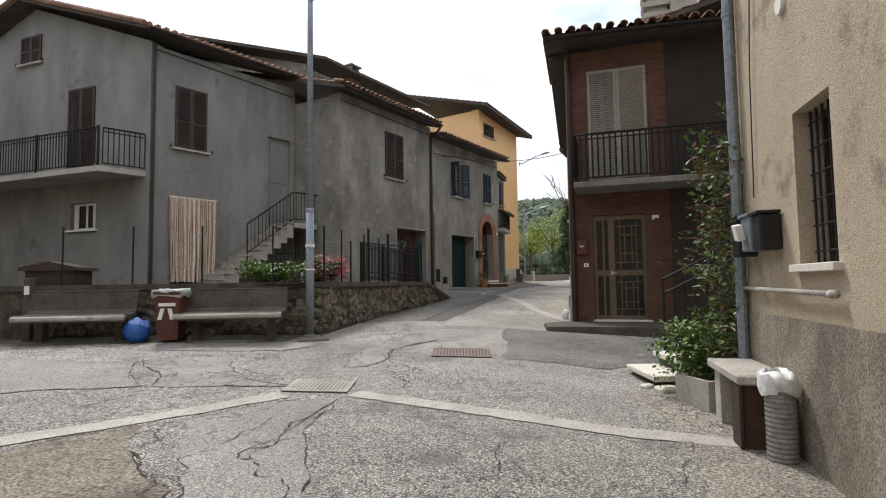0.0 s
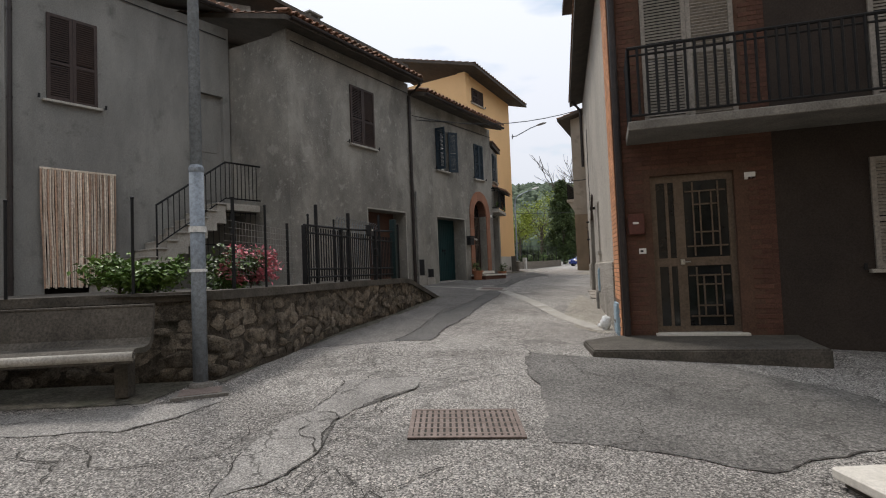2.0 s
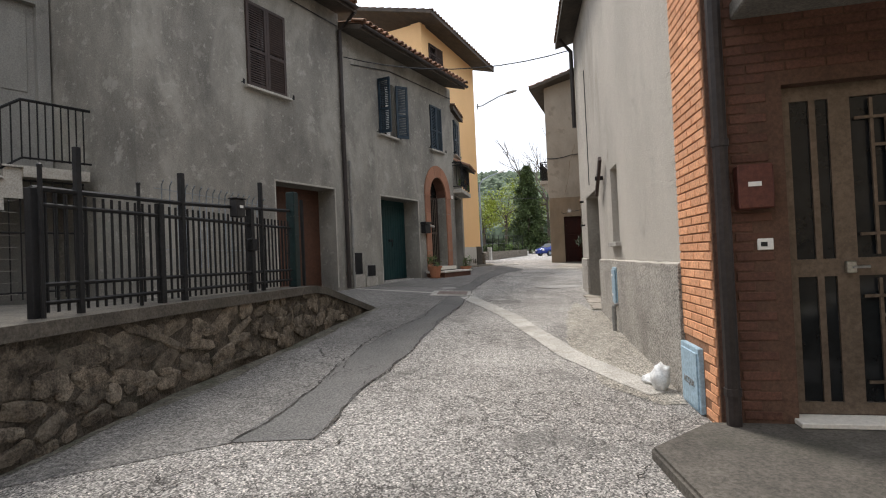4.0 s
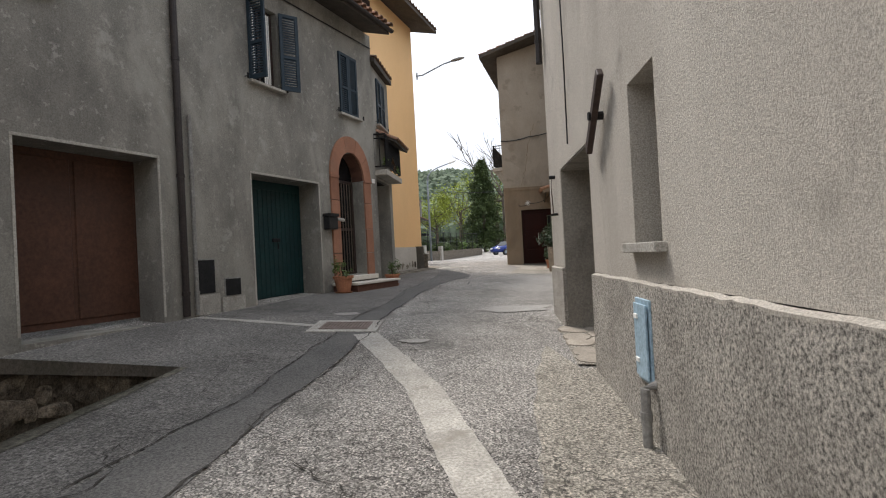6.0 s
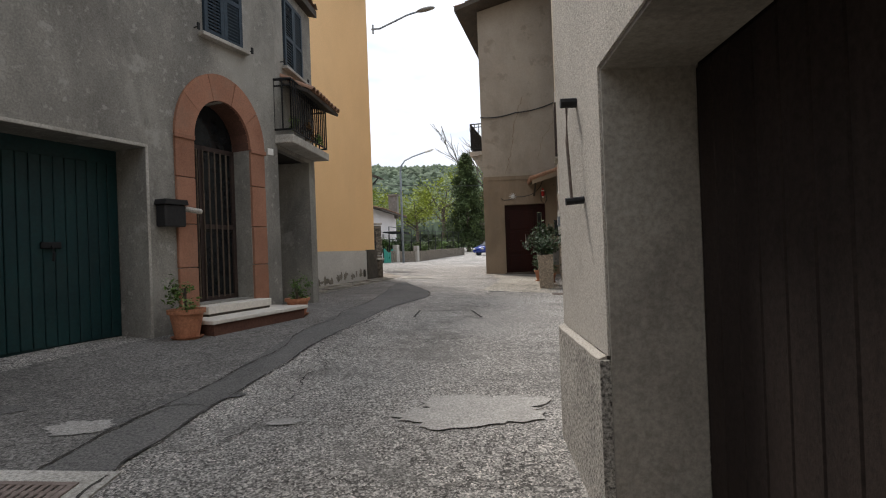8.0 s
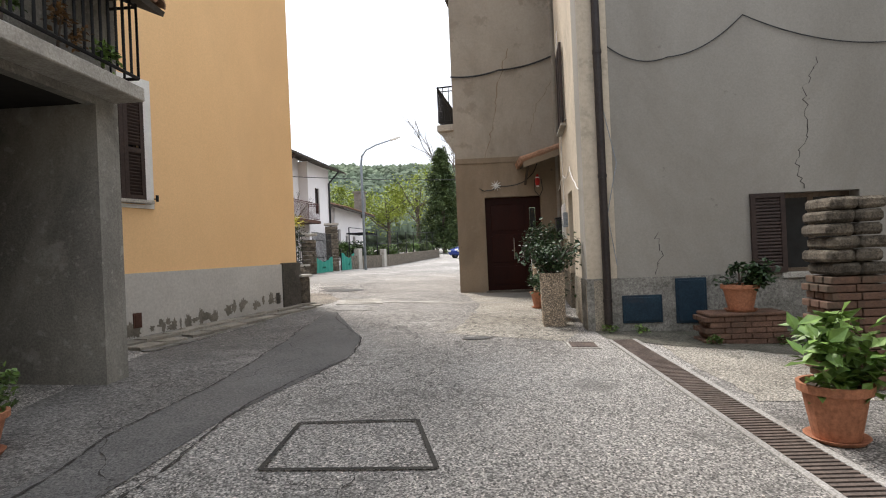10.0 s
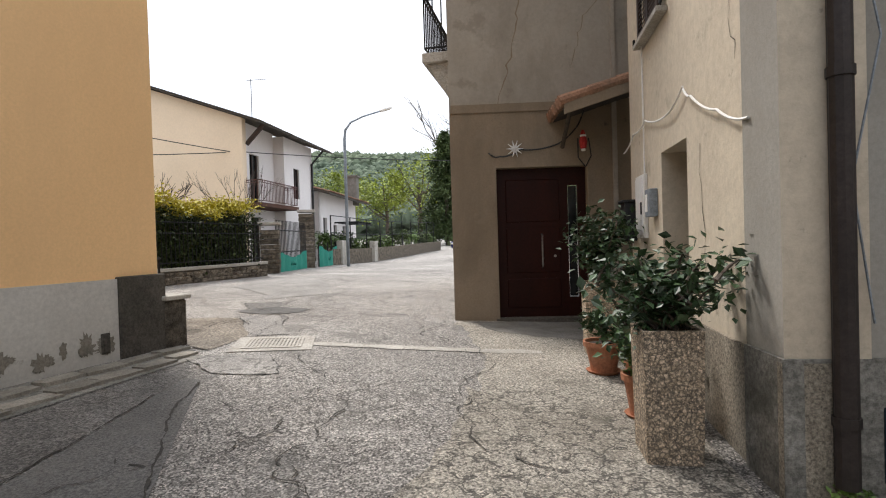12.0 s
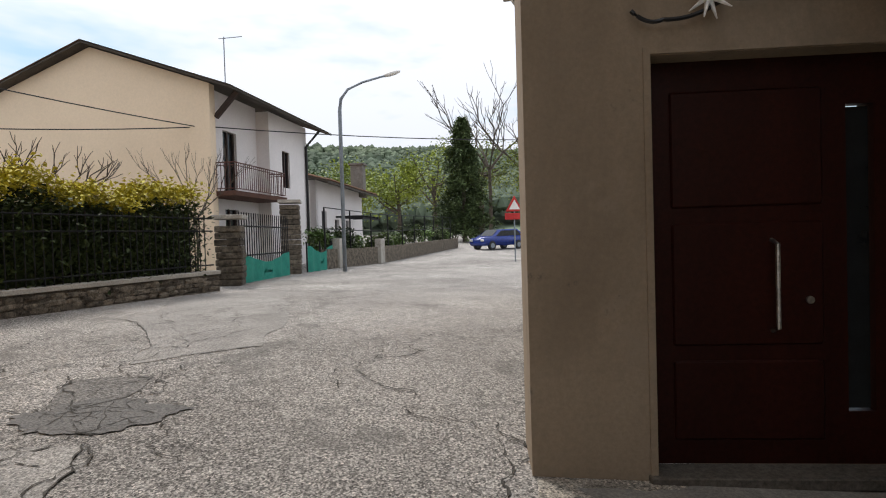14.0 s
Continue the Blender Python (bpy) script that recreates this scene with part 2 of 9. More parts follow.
ASPHALT_NEW = material("dark_asphalt_patch", (0.101, 0.0967, 0.0897), (0.133, 0.126, 0.117), 1.2, 0.9, 90, 0.6, (0.156, 0.148, 0.136), 0.4, dist=0.01, grain_col=0.55)
CRACK = material("crack_dirt", (0.035, 0.032, 0.028), (0.06, 0.054, 0.046), 5, 0.95, 80, 0.3)
GRAVEL = material("dusty_gravel_verge", (0.32, 0.29, 0.243), (0.44, 0.403, 0.342), 1.0, 0.95, 75, 1.0, (0.22, 0.196, 0.158), 0.6, dist=0.03, grain_col=0.75)
crazed(GRAVEL, 5.5, 0.05, 0.8)
STONE = material("fieldstone", (0.052, 0.043, 0.033), (0.2, 0.168, 0.128), 9, 0.95, 90, 1.0, (0.27, 0.235, 0.185), 0.45, vary=0.4, dist=0.04, grain_col=0.5)
MORTAR = material("old_mortar", (0.05, 0.042, 0.033), (0.16, 0.136, 0.106), 5, 0.95, 70, 1.0, (0.036, 0.036, 0.024), 0.6, dist=0.04, grain_col=0.5)
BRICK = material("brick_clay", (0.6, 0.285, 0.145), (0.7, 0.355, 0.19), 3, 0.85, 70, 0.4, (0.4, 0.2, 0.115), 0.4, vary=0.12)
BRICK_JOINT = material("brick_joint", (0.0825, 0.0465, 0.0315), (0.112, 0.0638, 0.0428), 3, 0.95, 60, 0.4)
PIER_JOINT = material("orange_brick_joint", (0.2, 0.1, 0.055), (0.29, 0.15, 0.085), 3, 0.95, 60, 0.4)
# the pier's brick darkened: the front wall's shade is put into this colour
BRICK_OLD_SHADED = material("dull_shaded_brick", (0.086, 0.042, 0.03), (0.118, 0.057, 0.039), 3, 0.88, 70, 0.4, (0.128, 0.0638, 0.042), 0.5, vary=0.15)
BRICK_MOSS = material("mossy_brick", (0.1, 0.06, 0.042), (0.17, 0.098, 0.068), 4, 0.92, 60, 0.5, (0.06, 0.06, 0.042), 0.6, vary=0.15)
TERRA = material("terracotta", (0.33, 0.14, 0.075), (0.43, 0.19, 0.105), 4, 0.85, 50, 0.25, (0.24, 0.13, 0.085), 0.4)
TERRA_SLAB = material("worn_terracotta_slab", (0.235, 0.11, 0.068), (0.32, 0.158, 0.1), 1.6, 0.9, 80, 0.35, (0.2, 0.135, 0.095), 0.6, vary=0.08, grain_col=0.15)
TILE = material("weathered_roof_tile", (0.2, 0.115, 0.075), (0.3, 0.17, 0.11), 2, 0.9, 40, 0.4, (0.14, 0.12, 0.09), 0.6, vary=0.2)
SOFFIT = material("dark_eave_wood", (0.05, 0.042, 0.035), (0.085, 0.07, 0.055), 3, 0.85, 40, 0.3)
BROWN_WOOD = material("brown_shutter_paint", (0.036, 0.024, 0.02), (0.052, 0.034, 0.028), 2, 0.6, 40, 0.15)
TEAL = material("dark_teal_paint", (0.0035, 0.022, 0.024), (0.006, 0.034, 0.034), 1.5, 0.5, 40, 0.15, (0.03, 0.05, 0.046), 0.3)
NAVY = material("dark_blue_shutter_paint", (0.017, 0.03, 0.042), (0.026, 0.042, 0.057), 2, 0.55, 40, 0.15)
RUSTDOOR = material("red_brown_garage_paint", (0.062, 0.029, 0.018), (0.092, 0.041, 0.025), 1.2, 0.6, 30, 0.15, (0.06, 0.033, 0.022), 0.5)
DOORWOOD = material("mahogany_door", (0.0172, 0.0036, 0.0022), (0.029, 0.0058, 0.0032), 1.5, 0.45, 60, 0.1, streak=6, spec=0.15)
OLDWOOD = material("old_dark_planks", (0.018, 0.0125, 0.0105), (0.034, 0.0245, 0.02), 2, 0.85, 60, 0.4, (0.012, 0.009, 0.008), 0.4, streak=6, spec=0.15)
GREYSHUT = material("grey_beige_shutter_paint", (0.23, 0.207, 0.178), (0.272, 0.245, 0.212), 2, 0.6, 40, 0.15)
IRON = material("black_iron", (0.01, 0.01, 0.011), (0.018, 0.018, 0.018), 8, 0.6, 60, 0.2, spec=0.2)
GALV = material("galvanised_steel", (0.2, 0.225, 0.25), (0.27, 0.3, 0.33), 2, 0.5, 40, 0.1, (0.16, 0.175, 0.19), 0.5, metal=0.3)
PIPE = material("brown_downpipe", (0.025, 0.02, 0.018), (0.04, 0.031, 0.028), 3, 0.5, 40, 0.1)
PIPEGREY = material("grey_pipe", (0.2, 0.19, 0.175), (0.26, 0.25, 0.23), 3, 0.6, 40, 0.1)
GREENPAINT = material("green_fence_paint", (0.004, 0.015, 0.016), (0.008, 0.023, 0.023), 3, 0.5, 40, 0.15)
NETGREEN = material("green_shade_net", (0.02, 0.2, 0.15), (0.03, 0.26, 0.19), 4, 0.8, 60, 0.2)
BLUEBOX = material("pale_blue_metal", (0.27, 0.38, 0.45), (0.33, 0.44, 0.51), 2, 0.5, 40, 0.1, (0.36, 0.38, 0.38), 0.5)
BLUEDOOR = material("blue_hatch_paint", (0.008, 0.022, 0.038), (0.014, 0.036, 0.054), 3, 0.6, 60, 0.2, (0.05, 0.045, 0.045), 0.5)
WHITE = material("white_paint", (0.7, 0.68, 0.64), (0.78, 0.76, 0.72), 3, 0.6, 40, 0.1, grain_col=0.06)
MARBLE = material("travertine_slab", (0.56, 0.52, 0.45), (0.66, 0.62, 0.55), 2, 0.7, 50, 0.2, (0.42, 0.38, 0.31), 0.5, grain_col=0.1)
FLAKE = material("bare_damp_plaster", (0.15, 0.135, 0.11), (0.24, 0.215, 0.175), 4, 0.95, 70, 0.5, (0.1, 0.09, 0.07), 0.5)
FLAG = material("worn_flagstone", (0.25, 0.218, 0.178), (0.38, 0.335, 0.28), 3, 0.9, 70, 0.5, (0.2, 0.17, 0.135), 0.6, vary=0.15, grain_col=0.2)
FLAG_DARK = material("dull_flagstone", (0.19, 0.172, 0.142), (0.3, 0.275, 0.232), 3, 0.95, 70, 0.6, (0.13, 0.115, 0.09), 0.6, vary=0.2, grain_col=0.25)
DARKGLASS = material("dark_window_glass", (0.01, 0.011, 0.012), (0.015, 0.017, 0.018), 1, 0.08, 10, 0.0, spec=0.35)
FROST = material("frosted_glass", (0.26, 0.3, 0.29), (0.32, 0.36, 0.35), 6, 0.25, 60, 0.4, spec=0.5)
# near-black colour that stands for unlit rooms and porches
INSIDE = material("painted_interior_shade", (0.02, 0.017, 0.015), (0.03, 0.026, 0.022), 1, 0.95, 10, 0.0)
BROWN_PLASTIC = material("brown_bin_plastic", (0.085, 0.03, 0.022), (0.11, 0.038, 0.028), 3, 0.45, 40, 0.05)
BLACK = material("black_plastic", (0.014, 0.014, 0.015), (0.022, 0.022, 0.023), 4, 0.4, 40, 0.05)
BLUEBAG = material("blue_plastic_bag", (0.008, 0.06, 0.26), (0.02, 0.12, 0.42), 6, 0.3, 25, 0.9, spec=0.5, dist=0.03)
WHITEBAG = material("white_plastic_bag", (0.6, 0.6, 0.58), (0.72, 0.72, 0.7), 6, 0.35, 25, 0.5, spec=0.5, dist=0.02)
LINER = material("grey_plastic_liner", (0.3, 0.31, 0.28), (0.42, 0.43, 0.4), 6, 0.4, 25, 0.6, spec=0.5, dist=0.02)
RED = material("red_cloth", (0.4, 0.03, 0.03), (0.5, 0.045, 0.04), 6, 0.8, 60, 0.3)
CANE = material("bamboo_cane", (0.7, 0.58, 0.46), (0.82, 0.71, 0.59), 5, 0.7, 30, 0.2, (0.36, 0.23, 0.15), 0.5, vary=0.35, streak=4)
BARK = material("bark", (0.07, 0.055, 0.042), (0.12, 0.095, 0.075), 4, 0.9, 30, 0.6)
SOIL = material("potting_soil", (0.045, 0.034, 0.025), (0.07, 0.053, 0.04), 6, 0.95, 60, 0.6)
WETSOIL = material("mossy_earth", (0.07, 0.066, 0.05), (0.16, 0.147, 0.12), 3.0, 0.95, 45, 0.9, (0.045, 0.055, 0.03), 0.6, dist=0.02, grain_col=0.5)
LEAF = material("green_leaves", (0.06, 0.115, 0.022), (0.13, 0.2, 0.042), 4, 0.5, 20, 0.0, vary=0.35, spec=0.4)
LEAF_DARK = material("dark_rose_leaves", (0.02, 0.045, 0.016), (0.042, 0.08, 0.026), 4, 0.45, 20, 0.0, vary=0.35, spec=0.45)
LEAF_SPRING = material("spring_leaves", (0.17, 0.22, 0.022), (0.29, 0.33, 0.045), 0.4, 0.6, 20, 0.0, vary=0.3)
LEAF_YELLOW = material("yellow_hedge_tips", (0.42, 0.36, 0.02), (0.52, 0.45, 0.04), 2, 0.6, 20, 0.0, vary=0.25)
LEAF_HEDGE = material("hedge_leaves", (0.03, 0.05, 0.012), (0.06, 0.085, 0.018), 2, 0.65, 20, 0.0, vary=0.35)
LEAF_CYP = material("cypress_needles", (0.035, 0.055, 0.02), (0.07, 0.095, 0.03), 1, 0.7, 20, 0.0, vary=0.35)
LEAF_RUST = material("reddish_new_leaves", (0.16, 0.09, 0.035), (0.22, 0.12, 0.05), 2, 0.6, 20, 0.0, vary=0.3)
FLOWER = material("pink_azalea_petals", (0.5, 0.13, 0.16), (0.62, 0.22, 0.25), 5, 0.6, 20, 0.0, vary=0.25)
# greyed green: the haze of distance is mixed into the colour
WOODS = material("hazy_hill_woods", (0.062, 0.085, 0.058), (0.115, 0.14, 0.085), 0.015, 0.9, 0.35, 0.0, (0.085, 0.115, 0.085), 0.6, vary=0.3)
CARBLUE = material("blue_car_paint", (0.01, 0.03, 0.2), (0.012, 0.035, 0.22), 1, 0.25, 10, 0.0, spec=0.6)
METAL_BRIGHT = material("brushed_steel", (0.5, 0.5, 0.48), (0.58, 0.58, 0.56), 5, 0.3, 60, 0.05, metal=1.0)
ALU = material("bronze_anodised_frame", (0.12, 0.092, 0.068), (0.16, 0.122, 0.092), 3, 0.4, 40, 0.05, metal=0.4)
RUSTGRATE = material("rusty_cast_iron", (0.155, 0.118, 0.1), (0.225, 0.177, 0.152), 6, 0.8, 60, 0.4)

flecked(STUCCO_B, 2.2, 0.58, 0.64, (0.38, 0.362, 0.318), 0.6)
flecked(STUCCO_B, 5.5, 0.63, 0.69, (0.36, 0.35, 0.31), 0.6)
flecked(STUCCO_B, 1.1, 0.58, 0.72, (0.075, 0.072, 0.062), 0.5)
flecked(STUCCO_B, 9, 0.595, 0.635, (0.42, 0.4, 0.352), 0.45)
flecked(STUCCO_A, 1.6, 0.58, 0.7, (0.055, 0.053, 0.047), 0.5)
flecked(CREAM, 1.7, 0.58, 0.66, (0.27, 0.235, 0.18), 0.55)
flecked(CREAM, 6, 0.64, 0.69, (0.2, 0.175, 0.14), 0.5)
flecked(TANW, 2.0, 0.58, 0.64, (0.25, 0.2, 0.148), 0.5)
flecked(TANW, 4.0, 0.63, 0.68, (0.085, 0.07, 0.055), 0.6)
flecked(TAUPE, 1.8, 0.57, 0.63, (0.22, 0.19, 0.155), 0.55)
flecked(GREYW, 3.0, 0.66, 0.7, (0.13, 0.115, 0.095), 0.6)
flecked(ROUGH_R, 1.4, 0.6, 0.72, (0.22, 0.2, 0.17), 0.55)
flecked(ROUGH_N, 1.5, 0.56, 0.66, (0.13, 0.112, 0.09), 0.6)
flecked(YBASE, 4.0, 0.66, 0.7, (0.3, 0.28, 0.24), 0.6)
flecked(CONCRETE, 3.0, 0.6, 0.68, (0.16, 0.145, 0.12), 0.5)
flecked(PALE_CONC, 3.5, 0.58, 0.66, (0.22, 0.2, 0.165), 0.6)
flecked(GRAVEL, 2.5, 0.57, 0.66, (0.16, 0.148, 0.12), 0.6)
flecked(ASPHALT, 1.2, 0.56, 0.62, (0.13, 0.124, 0.112), 0.5)
flecked(ASPHALT, 3.2, 0.62, 0.66, (0.36, 0.34, 0.31), 0.4)

RUSTDARK = material("dark_rusty_iron", (0.085, 0.066, 0.055), (0.14, 0.105, 0.086), 6, 0.8, 60, 0.4)

# ---- helpers of this scene ----
WM = {}


def thing(name, m, label, category, group="", kind=""):
    """An Empty at the base of a thing."""
    ob = new(name)
    ob.empty_display_size = 0.2
    ob.matrix_basis = m
    WM[ob] = m.copy()
    return tagged(ob, label, category, group, kind)


def to_mesh(name, bm, mat, smooth=False):
    me = bpy.data.meshes.new(name)
    bmesh.ops.recalc_face_normals(bm, faces=bm.faces)
    bm.to_mesh(me)
    bm.free()
    me.materials.append(mat)
    if smooth:
        me.polygons.foreach_set("use_smooth", [True] * len(me.polygons))
    return me


def part(name, bm, mat, parent, label="", m=None, smooth=False):
    """Links a bmesh, or a mesh, as one mesh object under a thing or a part; its own space is the parent's unless m is given."""
    me = to_mesh(name, bm, mat, smooth) if isinstance(bm, bmesh.types.BMesh) else bm
    ob = new(name, me)
    w = WM[parent] if m is None else m
    ob.parent = parent
    ob.matrix_parent_inverse = WM[parent].inverted()
    ob.matrix_basis = w
    WM[ob] = w.copy()
    return tagged(ob, label)


def solid(name, bm, mat, label, category, kind="", m=None, group="", smooth=False):
    """A thing of one mesh."""
    ob = new(name, to_mesh(name, bm, mat, smooth) if isinstance(bm, bmesh.types.BMesh) else bm)
    WM[ob] = Matrix() if m is None else m.copy()
    ob.matrix_basis = WM[ob]
    return tagged(ob, label, category, group, kind)


def box(bm, x0, x1, y0, y1, z0, z1, bevel=0.0, m=None):
    vs = [bm.verts.new((x, y, z)) for x in (x0, x1) for y in (y0, y1) for z in (z0, z1)]
    fs = [bm.faces.new([vs[i] for i in q]) for q in ((0, 1, 3, 2), (4, 6, 7, 5), (0, 4, 5, 1), (2, 3, 7, 6), (0, 2, 6, 4), (1, 5, 7, 3))]
    if bevel:
        es = list({e for f in fs for e in f.edges})
        r = bmesh.ops.bevel(bm, geom=es, offset=bevel, segments=1, affect="EDGES")
        vs = list({v for f in r["faces"] for v in f.verts} | {v for v in vs if v.is_valid})
    if m is not None:
        bmesh.ops.transform(bm, matrix=m, verts=[v for v in vs if v.is_valid])
    return vs


def tube(bm, pts, r, n=8, r_end=None, cap=True):
    """A round bar along points."""
    pts = [Vector(p) for p in pts]
    rings = []
    for i, p in enumerate(pts):
        d = (pts[min(i + 1, len(pts) - 1)] - pts[max(i - 1, 0)]).normalized()
        a = d.orthogonal().normalized() if abs(d.z) < 0.95 else Vector((1, 0, 0))
        a = (a - d * a.dot(d)).normalized()
        c = d.cross(a)
        rr = r if r_end is None else r + (r_end - r) * i / (len(pts) - 1)
        rings.append([bm.verts.new(p + (a * math.cos(k * math.tau / n) + c * math.sin(k * math.tau / n)) * rr) for k in range(n)])
    for ra, rb in zip(rings, rings[1:]):
        for k in range(n):
            bm.faces.new((ra[k], ra[(k + 1) % n], rb[(k + 1) % n], rb[k]))
    if cap and n > 2:
        bm.faces.new(rings[0][::-1]); bm.faces.new(rings[-1])


def lathe(bm, prof, n=20, cx=0.0, cy=0.0):
    """A turned body from (radius, height) pairs."""
    rings = [[bm.verts.new((cx + r * math.cos(k * math.tau / n), cy + r * math.sin(k * math.tau / n), z)) for k in range(n)] for r, z in prof]
    for ra, rb in zip(rings, rings[1:]):
        for k in range(n):
            bm.faces.new((ra[k], ra[(k + 1) % n], rb[(k + 1) % n], rb[k]))
    bm.faces.new(rings[0][::-1]); bm.faces.new(rings[-1])


def prism(bm, poly, y0, y1):
    """A polygon in (x, z), drawn out from y0 to y1."""
    a = [bm.verts.new((x, y0, z)) for x, z in poly]
    b = [bm.verts.new((x, y1, z)) for x, z in poly]
    bm.faces.new(a); bm.faces.new(b[::-1])
    for i in range(len(poly)):
        j = (i + 1) % len(poly)
        bm.faces.new((a[i], b[i], b[j], a[j]))


def facade(o, d, z=0.0):
    """The space of a facade: x along it, y into the house, z up."""
    x = Vector((d[0], d[1], 0)).normalized()
    y = Vector((-x.y, x.x, 0))
    return Matrix(((x.x, y.x, 0, o[0]), (x.y, y.y, 0, o[1]), (0, 0, 1, z), (0, 0, 0, 1)))


def wall_mesh(s0, s1, z0, z1, th, holes=(), y0=0.0):
    """A wall with thickness, whose openings (s0, s1, z0, z1) go through it."""
    bm = bmesh.new()
    xs = sorted({s0, s1, *[h[0] for h in holes], *[h[1] for h in holes]})
    zs = sorted({z0, z1, *[h[2] for h in holes], *[h[3] for h in holes]})
    xs, zs = [x for x in xs if s0 <= x <= s1], [z for z in zs if z0 <= z <= z1]

    def full(i, j):
        if not (0 <= i < len(xs) - 1 and 0 <= j < len(zs) - 1):
            return False
        cx, cz = (xs[i] + xs[i + 1]) / 2, (zs[j] + zs[j + 1]) / 2
        return not any(h[0] < cx < h[1] and h[2] < cz < h[3] for h in holes)
    memo = {}

    def v(i, j, k):
        if (i, j, k) not in memo:
            memo[i, j, k] = bm.verts.new((xs[i], y0 + th * k, zs[j]))
        return memo[i, j, k]
    for i in range(len(xs) - 1):
        for j in range(len(zs) - 1):
            if full(i, j):
                bm.faces.new((v(i, j, 0), v(i + 1, j, 0), v(i + 1, j + 1, 0), v(i, j + 1, 0)))
                bm.faces.new((v(i, j, 1), v(i, j + 1, 1), v(i + 1, j + 1, 1), v(i + 1, j, 1)))
                for di, dj, a, b in ((-1, 0, (i, j), (i, j + 1)), (1, 0, (i + 1, j + 1), (i + 1, j)), (0, -1, (i + 1, j), (i, j)), (0, 1, (i, j + 1), (i + 1, j + 1))):
                    if not full(i + di, j + dj):
                        bm.faces.new((v(*a, 0), v(*b, 0), v(*b, 1), v(*a, 1)))
    return bm


GY = (-40, -10, 0, 7.3, 9, 11.5, 15.8, 17.5, 20, 23.5, 26, 29, 32, 37, 45, 57, 70, 100, 200)
GZ = (-1.2, -.3, .02, .28, .38, .55, .74, .83, 1.02, 1.18, 1.22, 1.28, 1.38, 1.53, 1.55, 1.5, 1.85, 2.5, 4)
CY = (-40, 0, 8, 12, 18, 23, 31, 57, 200)
CX = (0, 0, .3, 1.3, 3.2, 5, 7, 10, 40)


def ground_z(x, y):
    """The road's height: it climbs, and falls gently to its right side."""
    return float(np.interp(y, GY, GZ) - .03 * np.clip(x - np.interp(y, CY, CX), -6, 6))


def at(x, y, dz=0.0, turn=0.0):
    """A pose on the ground."""
    return pose(x, y, ground_z(x, y) + dz, 0, 0, turn)


def drape(bm, left, right, lift, step=0.2, ragged=0.0):
    """A strip laid on the ground between two lines of points."""
    def fine(line):
        out = []
        for (xa, ya), (xb, yb) in zip(line, line[1:]):
            n = max(1, int(math.hypot(xb - xa, yb - ya) / step))
            out += [(xa + (xb - xa) * k / n, ya + (yb - ya) * k / n) for k in range(n)]
        return out + [line[-1]]

    def resample(line, n):
        p = np.array(fine(line))
        s = np.r_[0, np.cumsum(np.hypot(*np.diff(p, axis=0).T))]
        q = np.linspace(0, s[-1], n)
        return np.c_[np.interp(q, s, p[:, 0]), np.interp(q, s, p[:, 1])]
    n = max(len(fine(left)), len(fine(right)))
    a, b = resample(left, n), resample(right, n)
    if ragged:
        rg = np.random.default_rng(n)
        w1 = np.convolve(rg.uniform(-1, 1, n + 4), np.ones(5) / 5, "same")[2:-2]
        a = a + (a - b) / (np.hypot(*(a - b).T)[:, None] + 1e-6) * (w1 * ragged + rg.uniform(-.3, .3, n) * ragged)[:, None]
    w = max(2, int(np.hypot(*(a - b).T).max() / 0.3) + 1)
    rows = [[bm.verts.new((*(p := a[i] + (b[i] - a[i]) * k / (w - 1)), ground_z(*p) + lift)) for k in range(w)] for i in range(n)]
    for r, q in zip(rows, rows[1:]):
        for k in range(w - 1):
            bm.faces.new((r[k], r[k + 1], q[k + 1], q[k]))


def ribbon(bm, line, width, lift, wobble=0.0, seed=0):
    """A strip of a width along a line on the ground, its edges ragged by wobble."""
    rng = random.Random(seed)
    p = np.array(line, float)
    s = np.r_[0, np.cumsum(np.hypot(*np.diff(p, axis=0).T))]
    n = max(2, int(s[-1] / (0.12 if width > .05 else 0.045)))
    q = np.linspace(0, s[-1], n)
    c = np.c_[np.interp(q, s, p[:, 0]), np.interp(q, s, p[:, 1])]
    d = np.gradient(c, axis=0)
    d /= np.linalg.norm(d, axis=1)[:, None] + 1e-9
    nn = np.c_[-d[:, 1], d[:, 0]]
    left = [tuple(c[i] + nn[i] * (width / 2 + rng.uniform(-wobble, wobble))) for i in range(n)]
    right = [tuple(c[i] - nn[i] * (width / 2 + rng.uniform(-wobble, wobble))) for i in range(n)]
    k = max(2, int(width / 0.3) + 2)
    rows = []
    for a, b in zip(left, right):
        rows.append([bm.verts.new((a[0] + (b[0] - a[0]) * j / (k - 1), a[1] + (b[1] - a[1]) * j / (k - 1), ground_z(a[0] + (b[0] - a[0]) * j / (k - 1), a[1] + (b[1] - a[1]) * j / (k - 1)) + lift)) for j in range(k)])
    for r, t in zip(rows, rows[1:]):
        for j in range(k - 1):
            bm.faces.new((r[j], r[j + 1], t[j + 1], t[j]))

# ---- the ground ----
gxs = np.unique(np.r_[np.linspace(-400, -30, 12), np.linspace(-30, -9, 12), np.arange(-9, 12.01, 0.5), np.linspace(12, 40, 15), np.linspace(40, 500, 12)])
gys = np.unique(np.r_[np.linspace(-300, -20, 8), np.linspace(-20, -2, 10), np.arange(-2, 45.01, 0.5), np.linspace(45, 110, 30), np.linspace(110, 700, 14)])
bm = bmesh.new()
rows = [[bm.verts.new((x, y, ground_z(x, y))) for x in gxs] for y in gys]
for ra, rb in zip(rows, rows[1:]):
    for k in range(len(gxs) - 1):
        bm.faces.new((ra[k], ra[k + 1], rb[k + 1], rb[k]))
